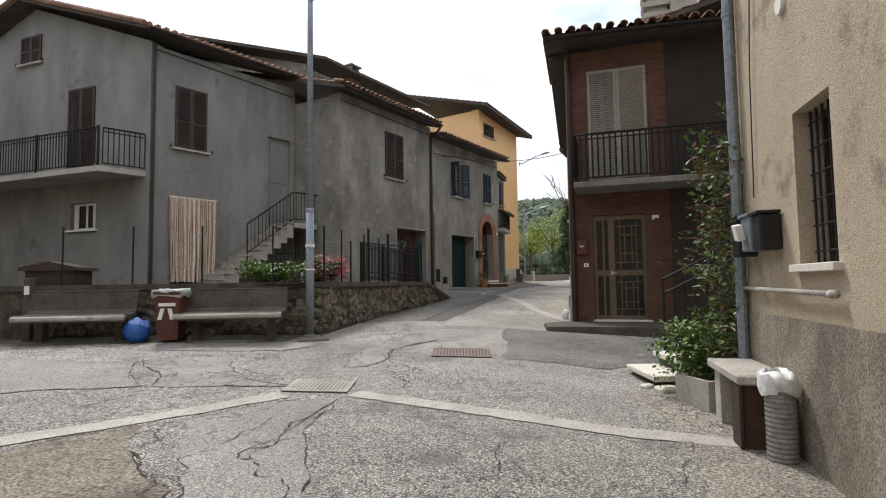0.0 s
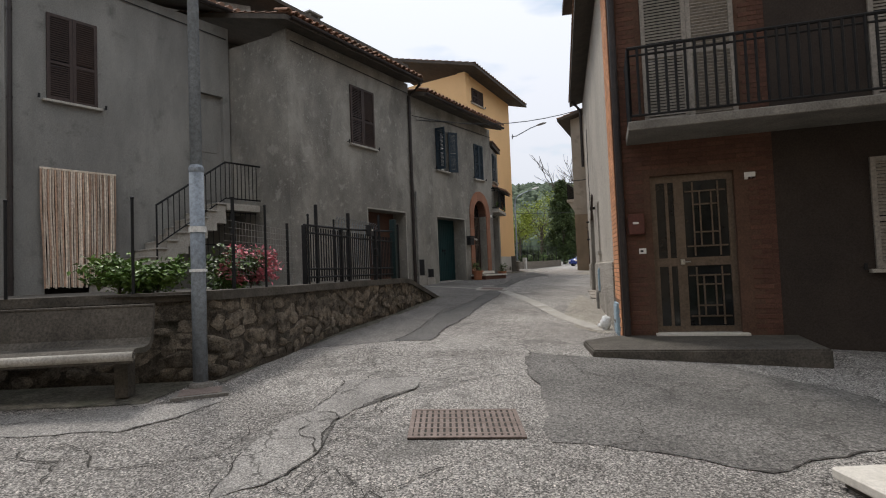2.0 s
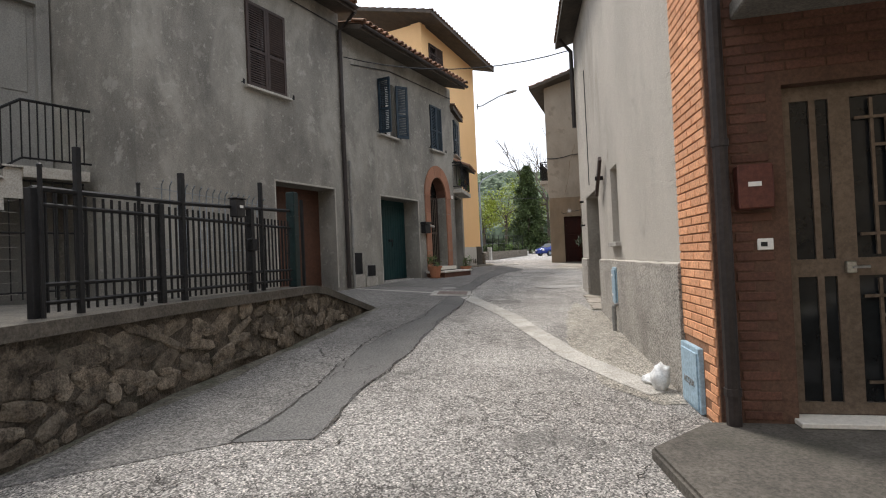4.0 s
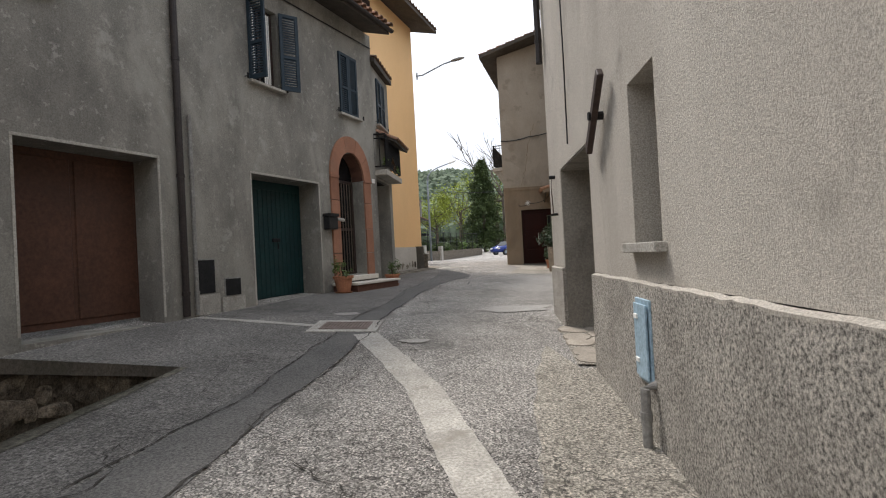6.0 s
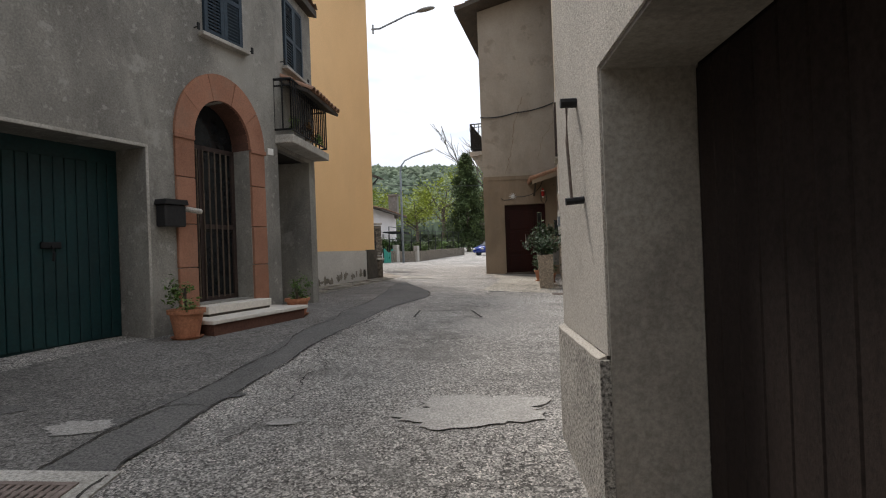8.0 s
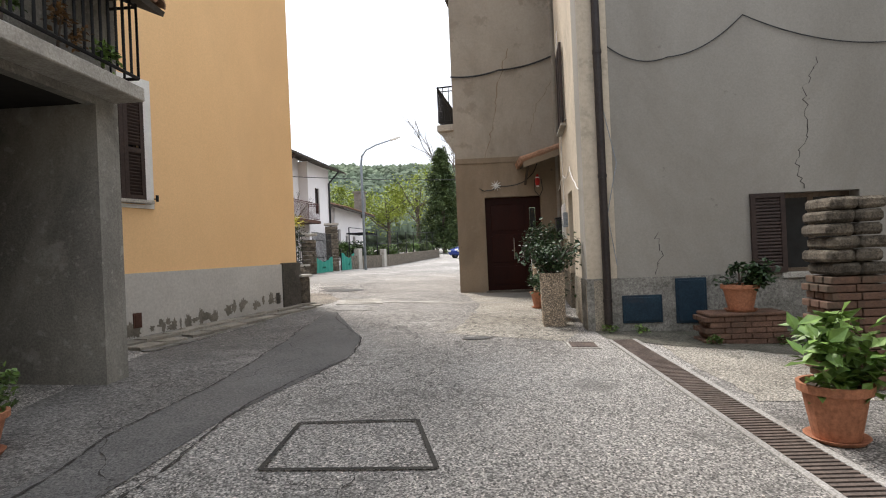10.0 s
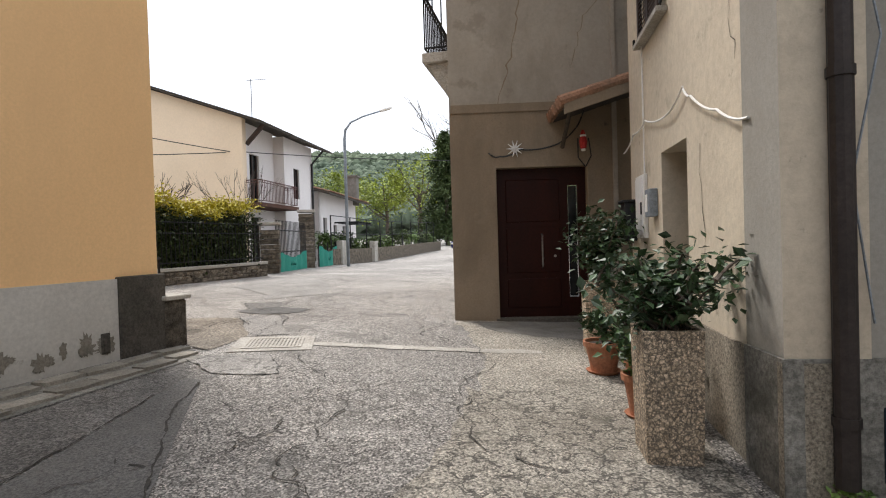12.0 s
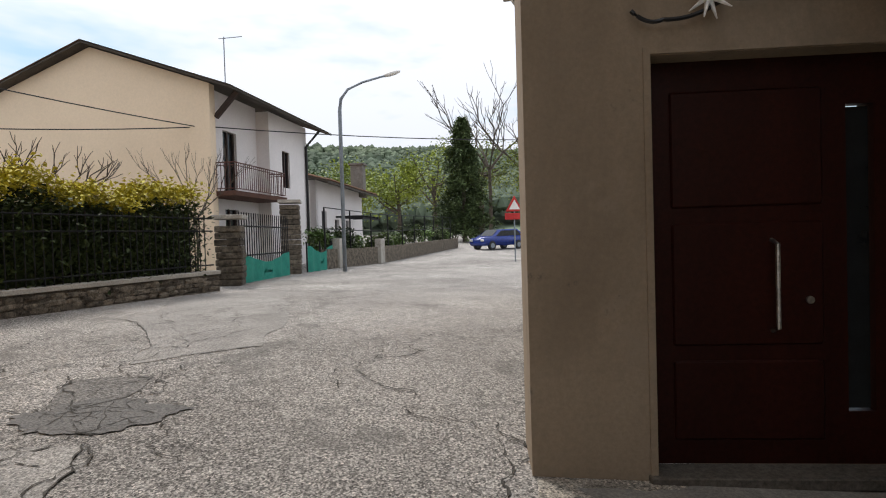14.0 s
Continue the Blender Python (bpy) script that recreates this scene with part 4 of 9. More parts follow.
part("wall", wall_mesh(-9, .05, 6.0, 10.85, .35), YELLOW, house_ochre, m=facade((2.27 - .5 * .564, 29.31 - .5 * .826), (.826, -.564)))
shuttered_window(house_ochre, FY, .08, .71, 3.27, 4.8, BROWN_WOOD, label="window with closed dark louvred shutters")
shuttered_window(house_ochre, FY, .1, 1.2, 9.55, 10.28, BROWN_WOOD, label="attic window with dark shutters")
bm = bmesh.new()
for a, b, c, d in ((-.06, .075, 3.16, 4.95), (.715, .85, 3.16, 4.95), (.075, .715, 4.81, 4.95), (.075, .715, 3.16, 3.21)):
    box(bm, a, b, -.015, 0, c, d)
part("surround", bm, WHITE, house_ochre, "pale window surround", m=FY)
roof_plane(house_ochre, FY @ pose(0, 0, 10.62, 0, 6, 0), -1.2, 4.45, -.9, 5, 0, .3)

# ---- brick-fronted house and its long roughcast side ----
house_brick = thing("house", pose(6, 16, .8), "house with brick corner, long balcony and roughcast side", "house")
WB = [(.48, 1.58, .62, 2.9), (.46, 1.69, 3.52, 6.12), (3.28, 4.5, 3.52, 6.12), (3.18, 4.3, 1.45, 2.92)]
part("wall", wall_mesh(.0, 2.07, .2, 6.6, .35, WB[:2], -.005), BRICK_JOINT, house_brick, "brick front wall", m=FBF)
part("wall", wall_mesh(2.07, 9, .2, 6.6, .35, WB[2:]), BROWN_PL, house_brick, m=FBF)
WR = [(-4.22, -3.67, 1.94, 3.02), (-7.4, -5.6, .6, 2.93)]
part("wall", wall_mesh(-8.45, -.78, 1.7, 6.55, .45, WR), ROUGH_R, house_brick, m=FR)
part("plinth", wall_mesh(-8.45, -.78, .3, 1.68, .49, WR, -.035), PLINTH_R, house_brick, "coarse grey roughcast base", m=FR)
bm = bmesh.new()
rng = random.Random(77)
for x0, x1 in ((-8.45, -7.42), (-5.58, -.78)):
    n = int((x1 - x0) / .09)
    rows = []
    for k in range(n + 1):
        x, q, e = x0 + (x1 - x0) * k / n, rng.uniform(-.005, .005), rng.uniform(-.005, .005)
        rows.append([bm.verts.new(p) for p in ((x, .0, 1.655 + e), (x, -.034 + q * .5, 1.662 + e), (x, -.036 + q * .5, 1.684 + q), (x, .0, 1.698 + q))])
    for ra, rb in zip(rows, rows[1:]):
        for k in range(3):
            bm.faces.new((ra[k], rb[k], rb[k + 1], ra[k + 1]))
    bm.faces.new(rows[0]); bm.faces.new(rows[-1][::-1])
part("ledge", bm, ROUGH_R, house_brick, "crumbling string course over the base", m=FR)
part("wall", wall_mesh(-.78, -.006, .3, 6.55, .35, (), -.005), PIER_JOINT, house_brick, "brick corner pier", m=FR)
part("wall", wall_mesh(.45, 6, .3, 6.55, .35), ROUGH_R, house_brick, m=FR @ pose(-8.45, 0, 0, 0, 0, 90) @ pose(0, -.35, 0))
roof_plane(house_brick, FR, -8.9, -.5, -.36, 4.5, 6.6, .28)
FBR = facade((2.82, 12.0), (.975, -.222))      # the eave runs a little askew to the wall
roof_plane(house_brick, FBR, -.45, 9.3, -.75, 5, 6.6, .2)
gutter(house_brick, FBR, -.45, 9.2, -.82, 6.68, mat=BLACK)
downpipe(house_brick, FBF, .06, -.07, .5, 6.5, .05, top=(.06, -.7, 6.64))
downpipe(house_brick, FR, -8.3, -.07, 4.6, 6.3, .045, top=(-8.3, -.3, 6.6))
bm = bmesh.new()
box(bm, .18, 9, -.95, -.013, 3.38, 3.5, .01)
slab = part("balcony", bm, DIRTY_PALE, house_brick, "long concrete balcony slab", m=FBF)
balcony_rail(slab, FBF, .22, 5.2, -.9, 3.5, .98, .115, depth=.9, bar=.018)
shuttered_window(house_brick, FBF, .46, 1.69, 3.52, 6.12, GREYSHUT, sill=False, label="balcony door with closed beige louvred shutters")
shuttered_window(house_brick, FBF, 3.28, 4.5, 3.52, 6.12, GREYSHUT, sill=False, label="balcony door with closed beige louvred shutters")
shuttered_window(house_brick, FBF, 3.18, 4.3, 1.45, 2.92, GREYSHUT, label="window with closed beige shutters")
bm = bmesh.new()
for a, b, c, d in ((-4.22, -4.17, 1.94, 3.02), (-3.72, -3.67, 1.94, 3.02), (-4.17, -3.72, 1.94, 2.0), (-4.17, -3.72, 2.5, 2.56), (-4.17, -3.72, 2.97, 3.02)):
    box(bm, a, b, .2, .25, c, d)
w = part("window", bm, BROWN_WOOD, house_brick, "deep-set window with frosted glass", m=FR)
bm = bmesh.new()
box(bm, -4.2, -3.69, .22, .23, 1.96, 3.0)
part("pane", bm, FROST, w, m=FR)
bm = bmesh.new()
box(bm, -4.3, -3.6, -.07, .26, 1.885, 1.948, .005)
part("sill", bm, PALE_CONC, w, m=FR)
bm = bmesh.new()
box(bm, -7.4, -5.6, .42, .47, .6, 2.93)
gd = part("plank_door", bm, OLDWOOD, house_brick, "dark old plank door set deep in the wall", m=FR)
bm = bmesh.new()
box(bm, 0, .145, 0, .025, 0, 2.2, .006)
me = to_mesh("plank", bm, OLDWOOD)
lin = bmesh.new()
box(lin, -7.4, -7.38, .01, .4, .6, 2.91); box(lin, -5.62, -5.6, .01, .4, .6, 2.91); box(lin, -7.4, -5.6, .01, .4, 2.91, 2.93)
part("door_reveal", lin, REVEAL, house_brick, "smooth grimy cement reveal", m=FR)
for j in range(12):
    part("plank", me, None, gd, m=FR @ pose(-7.38 + j * .149, .4, .7))

# ---- near plastered house beside the start ----
house_near = thing("house", pose(5, 0, 0), "weathered beige plastered house with barred window", "house")
HN = [(-.37, .25, 1.55, 2.7)]
# wall height raised to hold sky light off the square
part("wall", wall_mesh(-1.7, 22, 1.15, 9.2, .4, HN), ROUGH_N, house_near, m=FRN)
part("plinth", wall_mesh(-1.7, 22, -.6, 1.15, .42, (), -.02), PLINTH_N, house_near, "rough grimy lower wall", m=FRN)
part("wall", wall_mesh(.4, 9, -.6, 9.2, .35), ROUGH_N, house_near, m=FRN @ pose(-1.7, 0, 0, 0, 0, 90) @ pose(0, -.35, 0))
roof_plane(house_near, FRN, -2.1, 22, -.5, 6, 9.2, .28, tiles=False)
eave_tiles(house_brick, FBR, -.4, 4.6, -.86, 6.76, .2, 1, .27, .45)
for s0_, s1_, y0_, z0_ in ((-.45, 4.9, -.64, 7.66), (5.05, 10.35, -.71, 7.28)):
    eave_tiles(house_long, FB, s0_, s1_, y0_, z0_, .3, 1, .22, .45)
bm = bmesh.new()
for k in range(7):
    box(bm, 1.75, 2.35, 1.2, 2.2, 7.2 + k * .26, 7.32 + k * .26, .01)
box(bm, 1.85, 2.3, 1.3, 2.1, 7.0, 9.2)
box(bm, 2.36, 2.95, 1.2, 2.2, 7.0, 9.2, .01)
ch = part("chimney", bm, CONCRETE, house_brick, "slatted concrete chimney on the tile roof", m=FBF)
bm = bmesh.new()
for a, b, c, d in ((-.37, -.32, 1.55, 2.7), (.2, .25, 1.55, 2.7), (-.32, .2, 1.55, 1.61), (-.32, .2, 2.64, 2.7)):
    box(bm, a, b, .2, .25, c, d)
w = part("window", bm, BROWN_WOOD, house_near, "barred window in a deep opening", m=FRN)
bm = bmesh.new()
box(bm, -.35, .23, .22, .23, 1.57, 2.68)
part("pane", bm, DARKGLASS, w, m=FRN)
bm = bmesh.new()
box(bm, -.43, .31, -.06, .22, 1.5, 1.557, .005)
part("sill", bm, MARBLE, w, m=FRN)
bm = bmesh.new()
for k in range(6):
    tube(bm, [(-.31 + k * .1, .1, 1.56), (-.31 + k * .1, .1, 2.69)], .009, 6)
for k in range(6):
    tube(bm, [(-.36, .1, 1.65 + k * .19), (.24, .1, 1.65 + k * .19)], .007, 6)
part("grille", bm, IRON, w, "black iron window bars", m=FRN)
downpipe(house_near, FRN, -1.66, -.07, .4, 9.1, .05, GALV)

# ---- house with the grey front and cream side ----
house_cream = thing("house", pose(11, 30, 1.2), "old house with grey front and cream plaster side", "house")
# wall height raised to hold sky light off the tan front
part("wall", wall_mesh(0, 9, .8, 10.2, .4, [(2.62, 3.6, 1.9, 2.98)]), GREYW, house_cream, m=FRF)
part("base", wall_mesh(-.018, 9, .8, 1.92, .42, [(2.62, 3.6, 1.9, 2.98)], -.025), MOSSY_BASE, house_cream, "cement base band", m=FRF)
HC = [(-2.36, -1.56, 1.2, 3.32)]
part("wall", wall_mesh(-3.8, 0, .8, 10.2, .4, HC), CREAM, house_cream, m=FRC)
roof_plane(house_cream, FRF, -.4, 9.4, -.4, 5, 10.2, .25, tiles=False)
bm = bmesh.new()
box(bm, -2.36, -1.56, .3, .35, 1.2, 3.32)
part("door", bm, OLDWOOD, house_cream, "dark wooden side door in a deep reveal", m=FRC)
part("wall", wall_mesh(.4, 5, .8, 10.2, .35), CREAM, house_cream, "cream wall returning into the porch", m=side(FRC, -3.8) @ pose(0, -.35, 0))
downpipe(house_cream, FRF, .25, -.07, 1.3, 10.1, .055)

# ---- tan house with the mahogany door ----
house_tan = thing("house", pose(10, 36, 1.5), "tan plastered house with mahogany door and tiled awning", "house")
part("wall", wall_mesh(0, 5.5, 1.0, 4.44, .45, [(.65, 1.94, 1.38, 3.58)]), TANW, house_tan, m=FRB)
part("wall", wall_mesh(0, 5.5, 4.44, 9.8, .45), TAUPE, house_tan, "pale taupe upper wall", m=FRB)
bm = bmesh.new()
prism(bm, [(0, 9.8), (5.5, 9.8), (5.5, 11.3)], .0, .45)
part("gable", bm, TAUPE, house_tan, "pale taupe upper wall", m=FRB)
FTS = facade((8.18, 33.83), (-.42, -.907))
part("wall", wall_mesh(.45, 9, 1.0, 9.8, .4), TANW, house_tan, m=FTS @ pose(-9.45, 0, 0))
bm = bmesh.new()
box(bm, 2.3, 2.36, -.05, -.002, 1.4, 9.8)
part("pipe_casing", bm, TAUPE, house_tan, "plastered pipe casing up the wall", m=FRB)
roof_plane(house_tan, FTS, -9, .6, -.62, 6, 9.66, .27)

# ---- terrace behind the low wall ----
LWP = [(-2.3, 10.14), (-1.9, 11.2), (-1.38, 13.4), (-.75, 15.2), (-.42, 16.4), (.21, 18.34)]


def low_wall_x(y):
    return float(np.interp(y, [p[1] for p in LWP], [p[0] for p in LWP]))


def terrace_z(x, y):
    return 1.5 + (ground_z(x, y) - .03 - 1.5) * min(1, max(0, (y - 15.4) / 2.6))


bm = bmesh.new()
rows = []
for y in np.arange(9.9, 20.31, .4):
    x1 = low_wall_x(y) - .15 if y < 18.3 else .06 - (y - 18.3) * .5
    rows.append([bm.verts.new((x1 + (-20 - x1) * k / 24, y, terrace_z(x1 + (-20 - x1) * k / 24, y) + .004)) for k in range(25)])
for ra, rb in zip(rows, rows[1:]):
    for k in range(24):
        bm.faces.new((ra[k], rb[k], rb[k + 1], ra[k + 1]))
solid("terrace", bm, DIRTY_CONC, "raised cement terrace behind the low wall", "terrace", "structure", smooth=True)


def wall_top(y):
    return float(np.interp(y, [9, 16.2, 18.34], [1.5, 1.5, .96]))


bm = bmesh.new()
line = [(-14, 9.3), (-7.06, 9.5), (-2.62, 10.06)] + LWP
pts = []
for (xa, ya), (xb, yb) in zip(line, line[1:]):
    n = max(1, int(math.hypot(xb - xa, yb - ya) / .4))
    pts += [(xa + (xb - xa) * k / n, ya + (yb - ya) * k / n) for k in range(n)]
pts.append(line[-1])


def extruded(bm, pts, d0, d1, zlo, zhi):
    rings = []
    for i, p in enumerate(pts):
        a, b = pts[max(i - 1, 0)], pts[min(i + 1, len(pts) - 1)]
        d = Vector((b[0] - a[0], b[1] - a[1])).normalized()
        n = Vector((d.y, -d.x))
        q0, q1 = Vector(p) + n * d1, Vector(p) - n * d0
        rings.append([bm.verts.new((*q0, zlo(*p))), bm.verts.new((*q0, zhi(*p))), bm.verts.new((*q1, zhi(*p))), bm.verts.new((*q1, zlo(*p)))])
    for ra, rb in zip(rings, rings[1:]):
        for k in range(4):
            bm.faces.new((ra[k], rb[k], rb[(k + 1) % 4], ra[(k + 1) % 4]))
    bm.faces.new(rings[0]); bm.faces.new(rings[-1][::-1])


extruded(bm, pts, .35, 0, lambda x, y: ground_z(x, y) - .3, lambda x, y: wall_top(y) - .07)
low_wall = solid("stone_wall", bm, MORTAR, "low fieldstone retaining wall with cement coping", "wall", "structure")
bm = bmesh.new()
extruded(bm, pts, .4, .05, lambda x, y: wall_top(y) - .07, lambda x, y: wall_top(y) + .03)
part("coping", bm, DIRTY_CONC, low_wall, "mossy cement coping")

# ---- foliage ----
def leaf_mesh(name, pts, size, mat, seed=1, flat=0.4):
    """Many small folded leaves, one at each point."""
    rng = np.random.default_rng(seed)
    p = np.asarray(pts, float)
    n = len(p)
    d = rng.normal(size=(n, 3)); d[:, 2] = d[:, 2] * .6 - .1
    d /= np.linalg.norm(d, axis=1)[:, None]
    up = rng.normal(size=(n, 3)) * flat + np.array((0, 0, 1.0))
    s = np.cross(d, up); s /= np.linalg.norm(s, axis=1)[:, None] + 1e-9
    nn = np.cross(s, d)
    L = (size * rng.uniform(.6, 1.3, n))[:, None]
    v = np.stack([p, p + d * L * .45 + s * L * .3 + nn * L * .1, p + d * L, p + d * L * .45 - s * L * .3 + nn * L * .1], 1).reshape(-1, 3)
    i = np.arange(n)[:, None] * 4
    f = np.concatenate([i + np.array([[0, 1, 2]]), i + np.array([[0, 2, 3]])], 1).reshape(-1, 3)
    me = bpy.data.meshes.new(name)
    me.from_pydata(v.tolist(), [], f.tolist())
    me.materials.append(mat)
    return me


def blob_points(n, c, r, seed, shell=.5, rough=.3, clumps=14):
    """Points in an uneven body made of clumps, denser to its outside."""
    rng = np.random.default_rng(seed)
    cd = rng.normal(size=(clumps, 3)); cd /= np.linalg.norm(cd, axis=1)[:, None]
    cr = rng.uniform(.35, .85, clumps)[:, None]
    cc = cd * cr
    k = rng.integers(0, clumps, n)
    d = rng.normal(size=(n, 3)); d /= np.linalg.norm(d, axis=1)[:, None]
    q = cc[k] + d * (rng.uniform(0, 1, n) ** shell * rng.uniform(.2, .2 + rough, clumps)[k])[:, None]
    return q * np.array(r) + np.array(c)


def shrub(name, m, label, stems, pts, size, mat, seed, parent=None, stem_r=.012):
    """A shrub: stems, and a crown of leaves."""
    t = thing(name, m, label, "shrub") if parent is None else parent
    bm = bmesh.new()
    for line in stems:
        tube(bm, line, stem_r, 6, stem_r * .4)
    part("stem", bm, BARK, t)
    part("crown", leaf_mesh("crown", pts, size, mat, seed), None, t)
    return t


def rose_stems(rng, n, h, spread, z0):
    stems, tips = [], []
    for k in range(n):
        a = rng.uniform(0, math.tau)
        p = Vector((rng.uniform(-.05, .05), rng.uniform(-.05, .05), z0))
        line = [p.copy()]
        out = Vector((math.cos(a), math.sin(a), 0)) * spread * rng.uniform(.3, 1)
        for j in range(1, 6):
            f = j / 5
            line.append(p + out * f ** 1.3 + Vector((rng.uniform(-.03, .03), rng.uniform(-.03, .03), h * f * rng.uniform(.85, 1.0))))
        stems.append(line)
        for j in (2, 3, 4, 5):
            b = line[j]
            e = b + Vector((rng.uniform(-.2, .2), rng.uniform(-.2, .2), rng.uniform(.02, .16)))
            stems.append([b, (b + e) / 2 + Vector((0, 0, .02)), e])
            tips += [b, e, (b + e) / 2]
    return stems, tips


def rose(name, m, label, n, h, spread, z0, seed, leaves=900, size=.075, mat=None):
    rng = random.Random(seed)
    stems, tips = rose_stems(rng, n, h, spread, z0)
    g = np.random.default_rng(seed)
    t = np.array([tuple(p) for p in tips])
    pts = t[g.integers(0, len(t), leaves)] + g.normal(size=(leaves, 3)) * .06
    return shrub(name, m, label, stems, pts, size, mat or LEAF_DARK, seed)


def pot(m, r, h, label, seed, leaves=400, lr=.22, lh=.22, mat=None, size=.05):
    """A terracotta pot with rim and saucer; its plant is a thing of its own."""
    t = thing("flower_pot", m, label, "flower pot")
    bm = bmesh.new()
    lathe(bm, [(r * .68, .02), (r * .95, h * .84), (r * 1.08, h * .85), (r * 1.1, h), (r * .98, h), (r * .9, h * .9)])
    body = part("pot", bm, TERRA, t, smooth=False)
    bm = bmesh.new()
    lathe(bm, [(r * .8, 0), (r * .95, .03), (r * .9, .03), (r * .7, .015)])
    part("saucer", bm, TERRA, t)
    bm = bmesh.new()
    lathe(bm, [(.01, h * .8), (r * .93, h * .86), (r * .9, h * .9), (.01, h * .92)])
    part("soil", bm, SOIL, t)
    rng = random.Random(seed)
    p = blob_points(leaves, (0, 0, h + lh * .55), (lr, lr, lh), seed, .6, .35, 10)
    shrub("potted_plant", m, "leafy green plant growing in a terracotta pot", [[(0, 0, h * .9), (rng.uniform(-.05, .05), rng.uniform(-.05, .05), h + lh)] for k in range(4)], p, size, mat or LEAF, seed)
    return t


# ---- street pole at the wall's corner ----
t = thing("street_pole", at(-2.43, 9.9), "tall galvanised street pole standing at the wall's corner", "pole")
bm = bmesh.new()
tube(bm, [(0, 0, -.1), (0, 0, 2.3)], .074, 14)
part("lower_tube", bm, GALV, t, smooth=True)
bm = bmesh.new()
tube(bm, [(0, 0, 2.3), (0, 0, 9.0)], .062, 14, .042)
part("upper_tube", bm, GALV, t, smooth=True)
bm = bmesh.new()
lathe(bm, [(.075, 2.26), (.079, 2.28), (.077, 2.31), (.063, 2.34)], 14)
part("joint_collar", bm, GALV, t)
bm = bmesh.new()
lathe(bm, [(.13, 0), (.115, .03), (.095, .04), (.086, .05)], 14)
part("base_collar", bm, DIRTY_PALE, t, "cement collar at the foot")
for z, h in ((1.62, .06), (1.2, .03)):
    bm = bmesh.new()
    lathe(bm, [(.087, z), (.089, z), (.089, z + h), (.087, z + h)], 14)
    part("tape_band", bm, WHITEBAG, t, "torn white tape")
bm = bmesh.new()
tube(bm, [(.0, -.05, 6.25), (.12, -.05, 6.27)], .01, 6)
part("bracket", bm, GALV, t)

# ---- concrete benches and bin ----
FLW = facade((-7.06, 9.41), (4.86, .39))


def concrete_bench(s0, s1):
    z = ground_z(-5, 9.0)
    t = thing("concrete_bench", FLW @ pose((s0 + s1) / 2, -.3, z), "grey concrete bench with curved back and pale edge", "bench", "benches along the wall")
    w = (s1 - s0) / 2
    bm = bmesh.new()
    prof = [(-.27, .36), (-.29, .42), (-.25, .45), (-.05, .43), (.07, .45), (.14, .52), (.2, .85), (.2, .88), (.16, .88), (.1, .56), (.04, .5), (-.05, .485), (-.25, .495), (-.31, .47), (-.325, .42), (-.31, .37)]
    a = [bm.verts.new((-w, y, q)) for y, q in prof]
    b = [bm.verts.new((w, y, q)) for y, q in prof]
    bm.faces.new(a); bm.faces.new(b[::-1])
    for i in range(len(prof)):
        j = (i + 1) % len(prof)
        bm.faces.new((a[i], b[i], b[j], a[j]))
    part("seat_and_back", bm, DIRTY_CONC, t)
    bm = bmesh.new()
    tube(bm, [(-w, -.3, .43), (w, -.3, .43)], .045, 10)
    part("front_edge", bm, CONCRETE, t, "rounded pale seat edge", smooth=True)
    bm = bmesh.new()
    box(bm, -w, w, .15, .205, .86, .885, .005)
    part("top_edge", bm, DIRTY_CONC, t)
    # legs in the dark concrete, which carries the shade under the seat
    for x in (-w * .72, w * .72):
        bm = bmesh.new()
        prism(bm, [(x - .06, 0), (x + .06, 0), (x + .06, .44), (x - .06, .44)], .0, .16)
        part("leg", bm, DIRTY_CONC, t)
    return t


concrete_bench(.02, 1.78)
concrete_bench(2.55, 4.3)
t = thing("manhole_cover", at(-2.33, 9.66, 0, 20), "square rusty terracotta-coloured cover in a concrete frame by the pole", "manhole")
bm = bmesh.new()
box(bm, -.26, .26, -.22, .22, -.05, .012)
part("concrete_collar", bm, DIRTY_PALE, t)
bm = bmesh.new()
box(bm, -.2, .2, -.16, .16, -.05, .02, .003)
part("cover", bm, RUSTGRATE, t, "rusty red-brown plate")
zb = ground_z(-4.9, 9.0)
t = thing("waste_bin", FLW @ pose(2.42, -.33, zb) @ Matrix.Diagonal((.8, .8, .92, 1)), "brown wheeled waste bin with striped marks, lined with a white bag", "bin")
bm = bmesh.new()
vs = box(bm, -.25, .25, -.26, .26, .05, .86, .0)
for v in vs:
    if v.co.z < .4:
        v.co.x *= .8; v.co.y *= .8
part("body", bm, BROWN_PLASTIC, t)
bm = bmesh.new()
box(bm, -.29, .29, -.3, .3, .86, .94, .02)
part("lid", bm, BROWN_PLASTIC, t)
bm = bmesh.new()
rng = random.Random(4)
ring = []
for z, e in ((.97, .27), (.94, .305), (.88, .30), (.83, .285)):
    ring.append([bm.verts.new((e * cx + rng.uniform(-.015, .015), e * cy + rng.uniform(-.015, .015), z + rng.uniform(-.025, .025))) for cx, cy in ((-1, -1), (-.5, -1), (0, -1), (.5, -1), (1, -1), (1, -.3), (1, .3), (1, 1), (0, 1), (-1, 1), (-1, .3), (-1, -.3))])
for ra, rb in zip(ring, ring[1:]):
    for k in range(12):
        bm.faces.new((ra[k], ra[(k + 1) % 12], rb[(k + 1) % 12], rb[k]))
bm.faces.new(ring[0])
part("bag_liner", bm, LINER, t, "white plastic bag folded over the rim", smooth=True)
for sx in (-.13, .13):
    bm = bmesh.new()
    prism(bm, [(sx - .06, .42), (sx + .02, .42), (sx + .06 * (1 if sx < 0 else -1) + .02, .62), (sx + .06 * (1 if sx < 0 else -1) - .06, .62)], -.262, -.245)
    part("reflective_mark", bm, WHITE, t, "white reflective stripe")
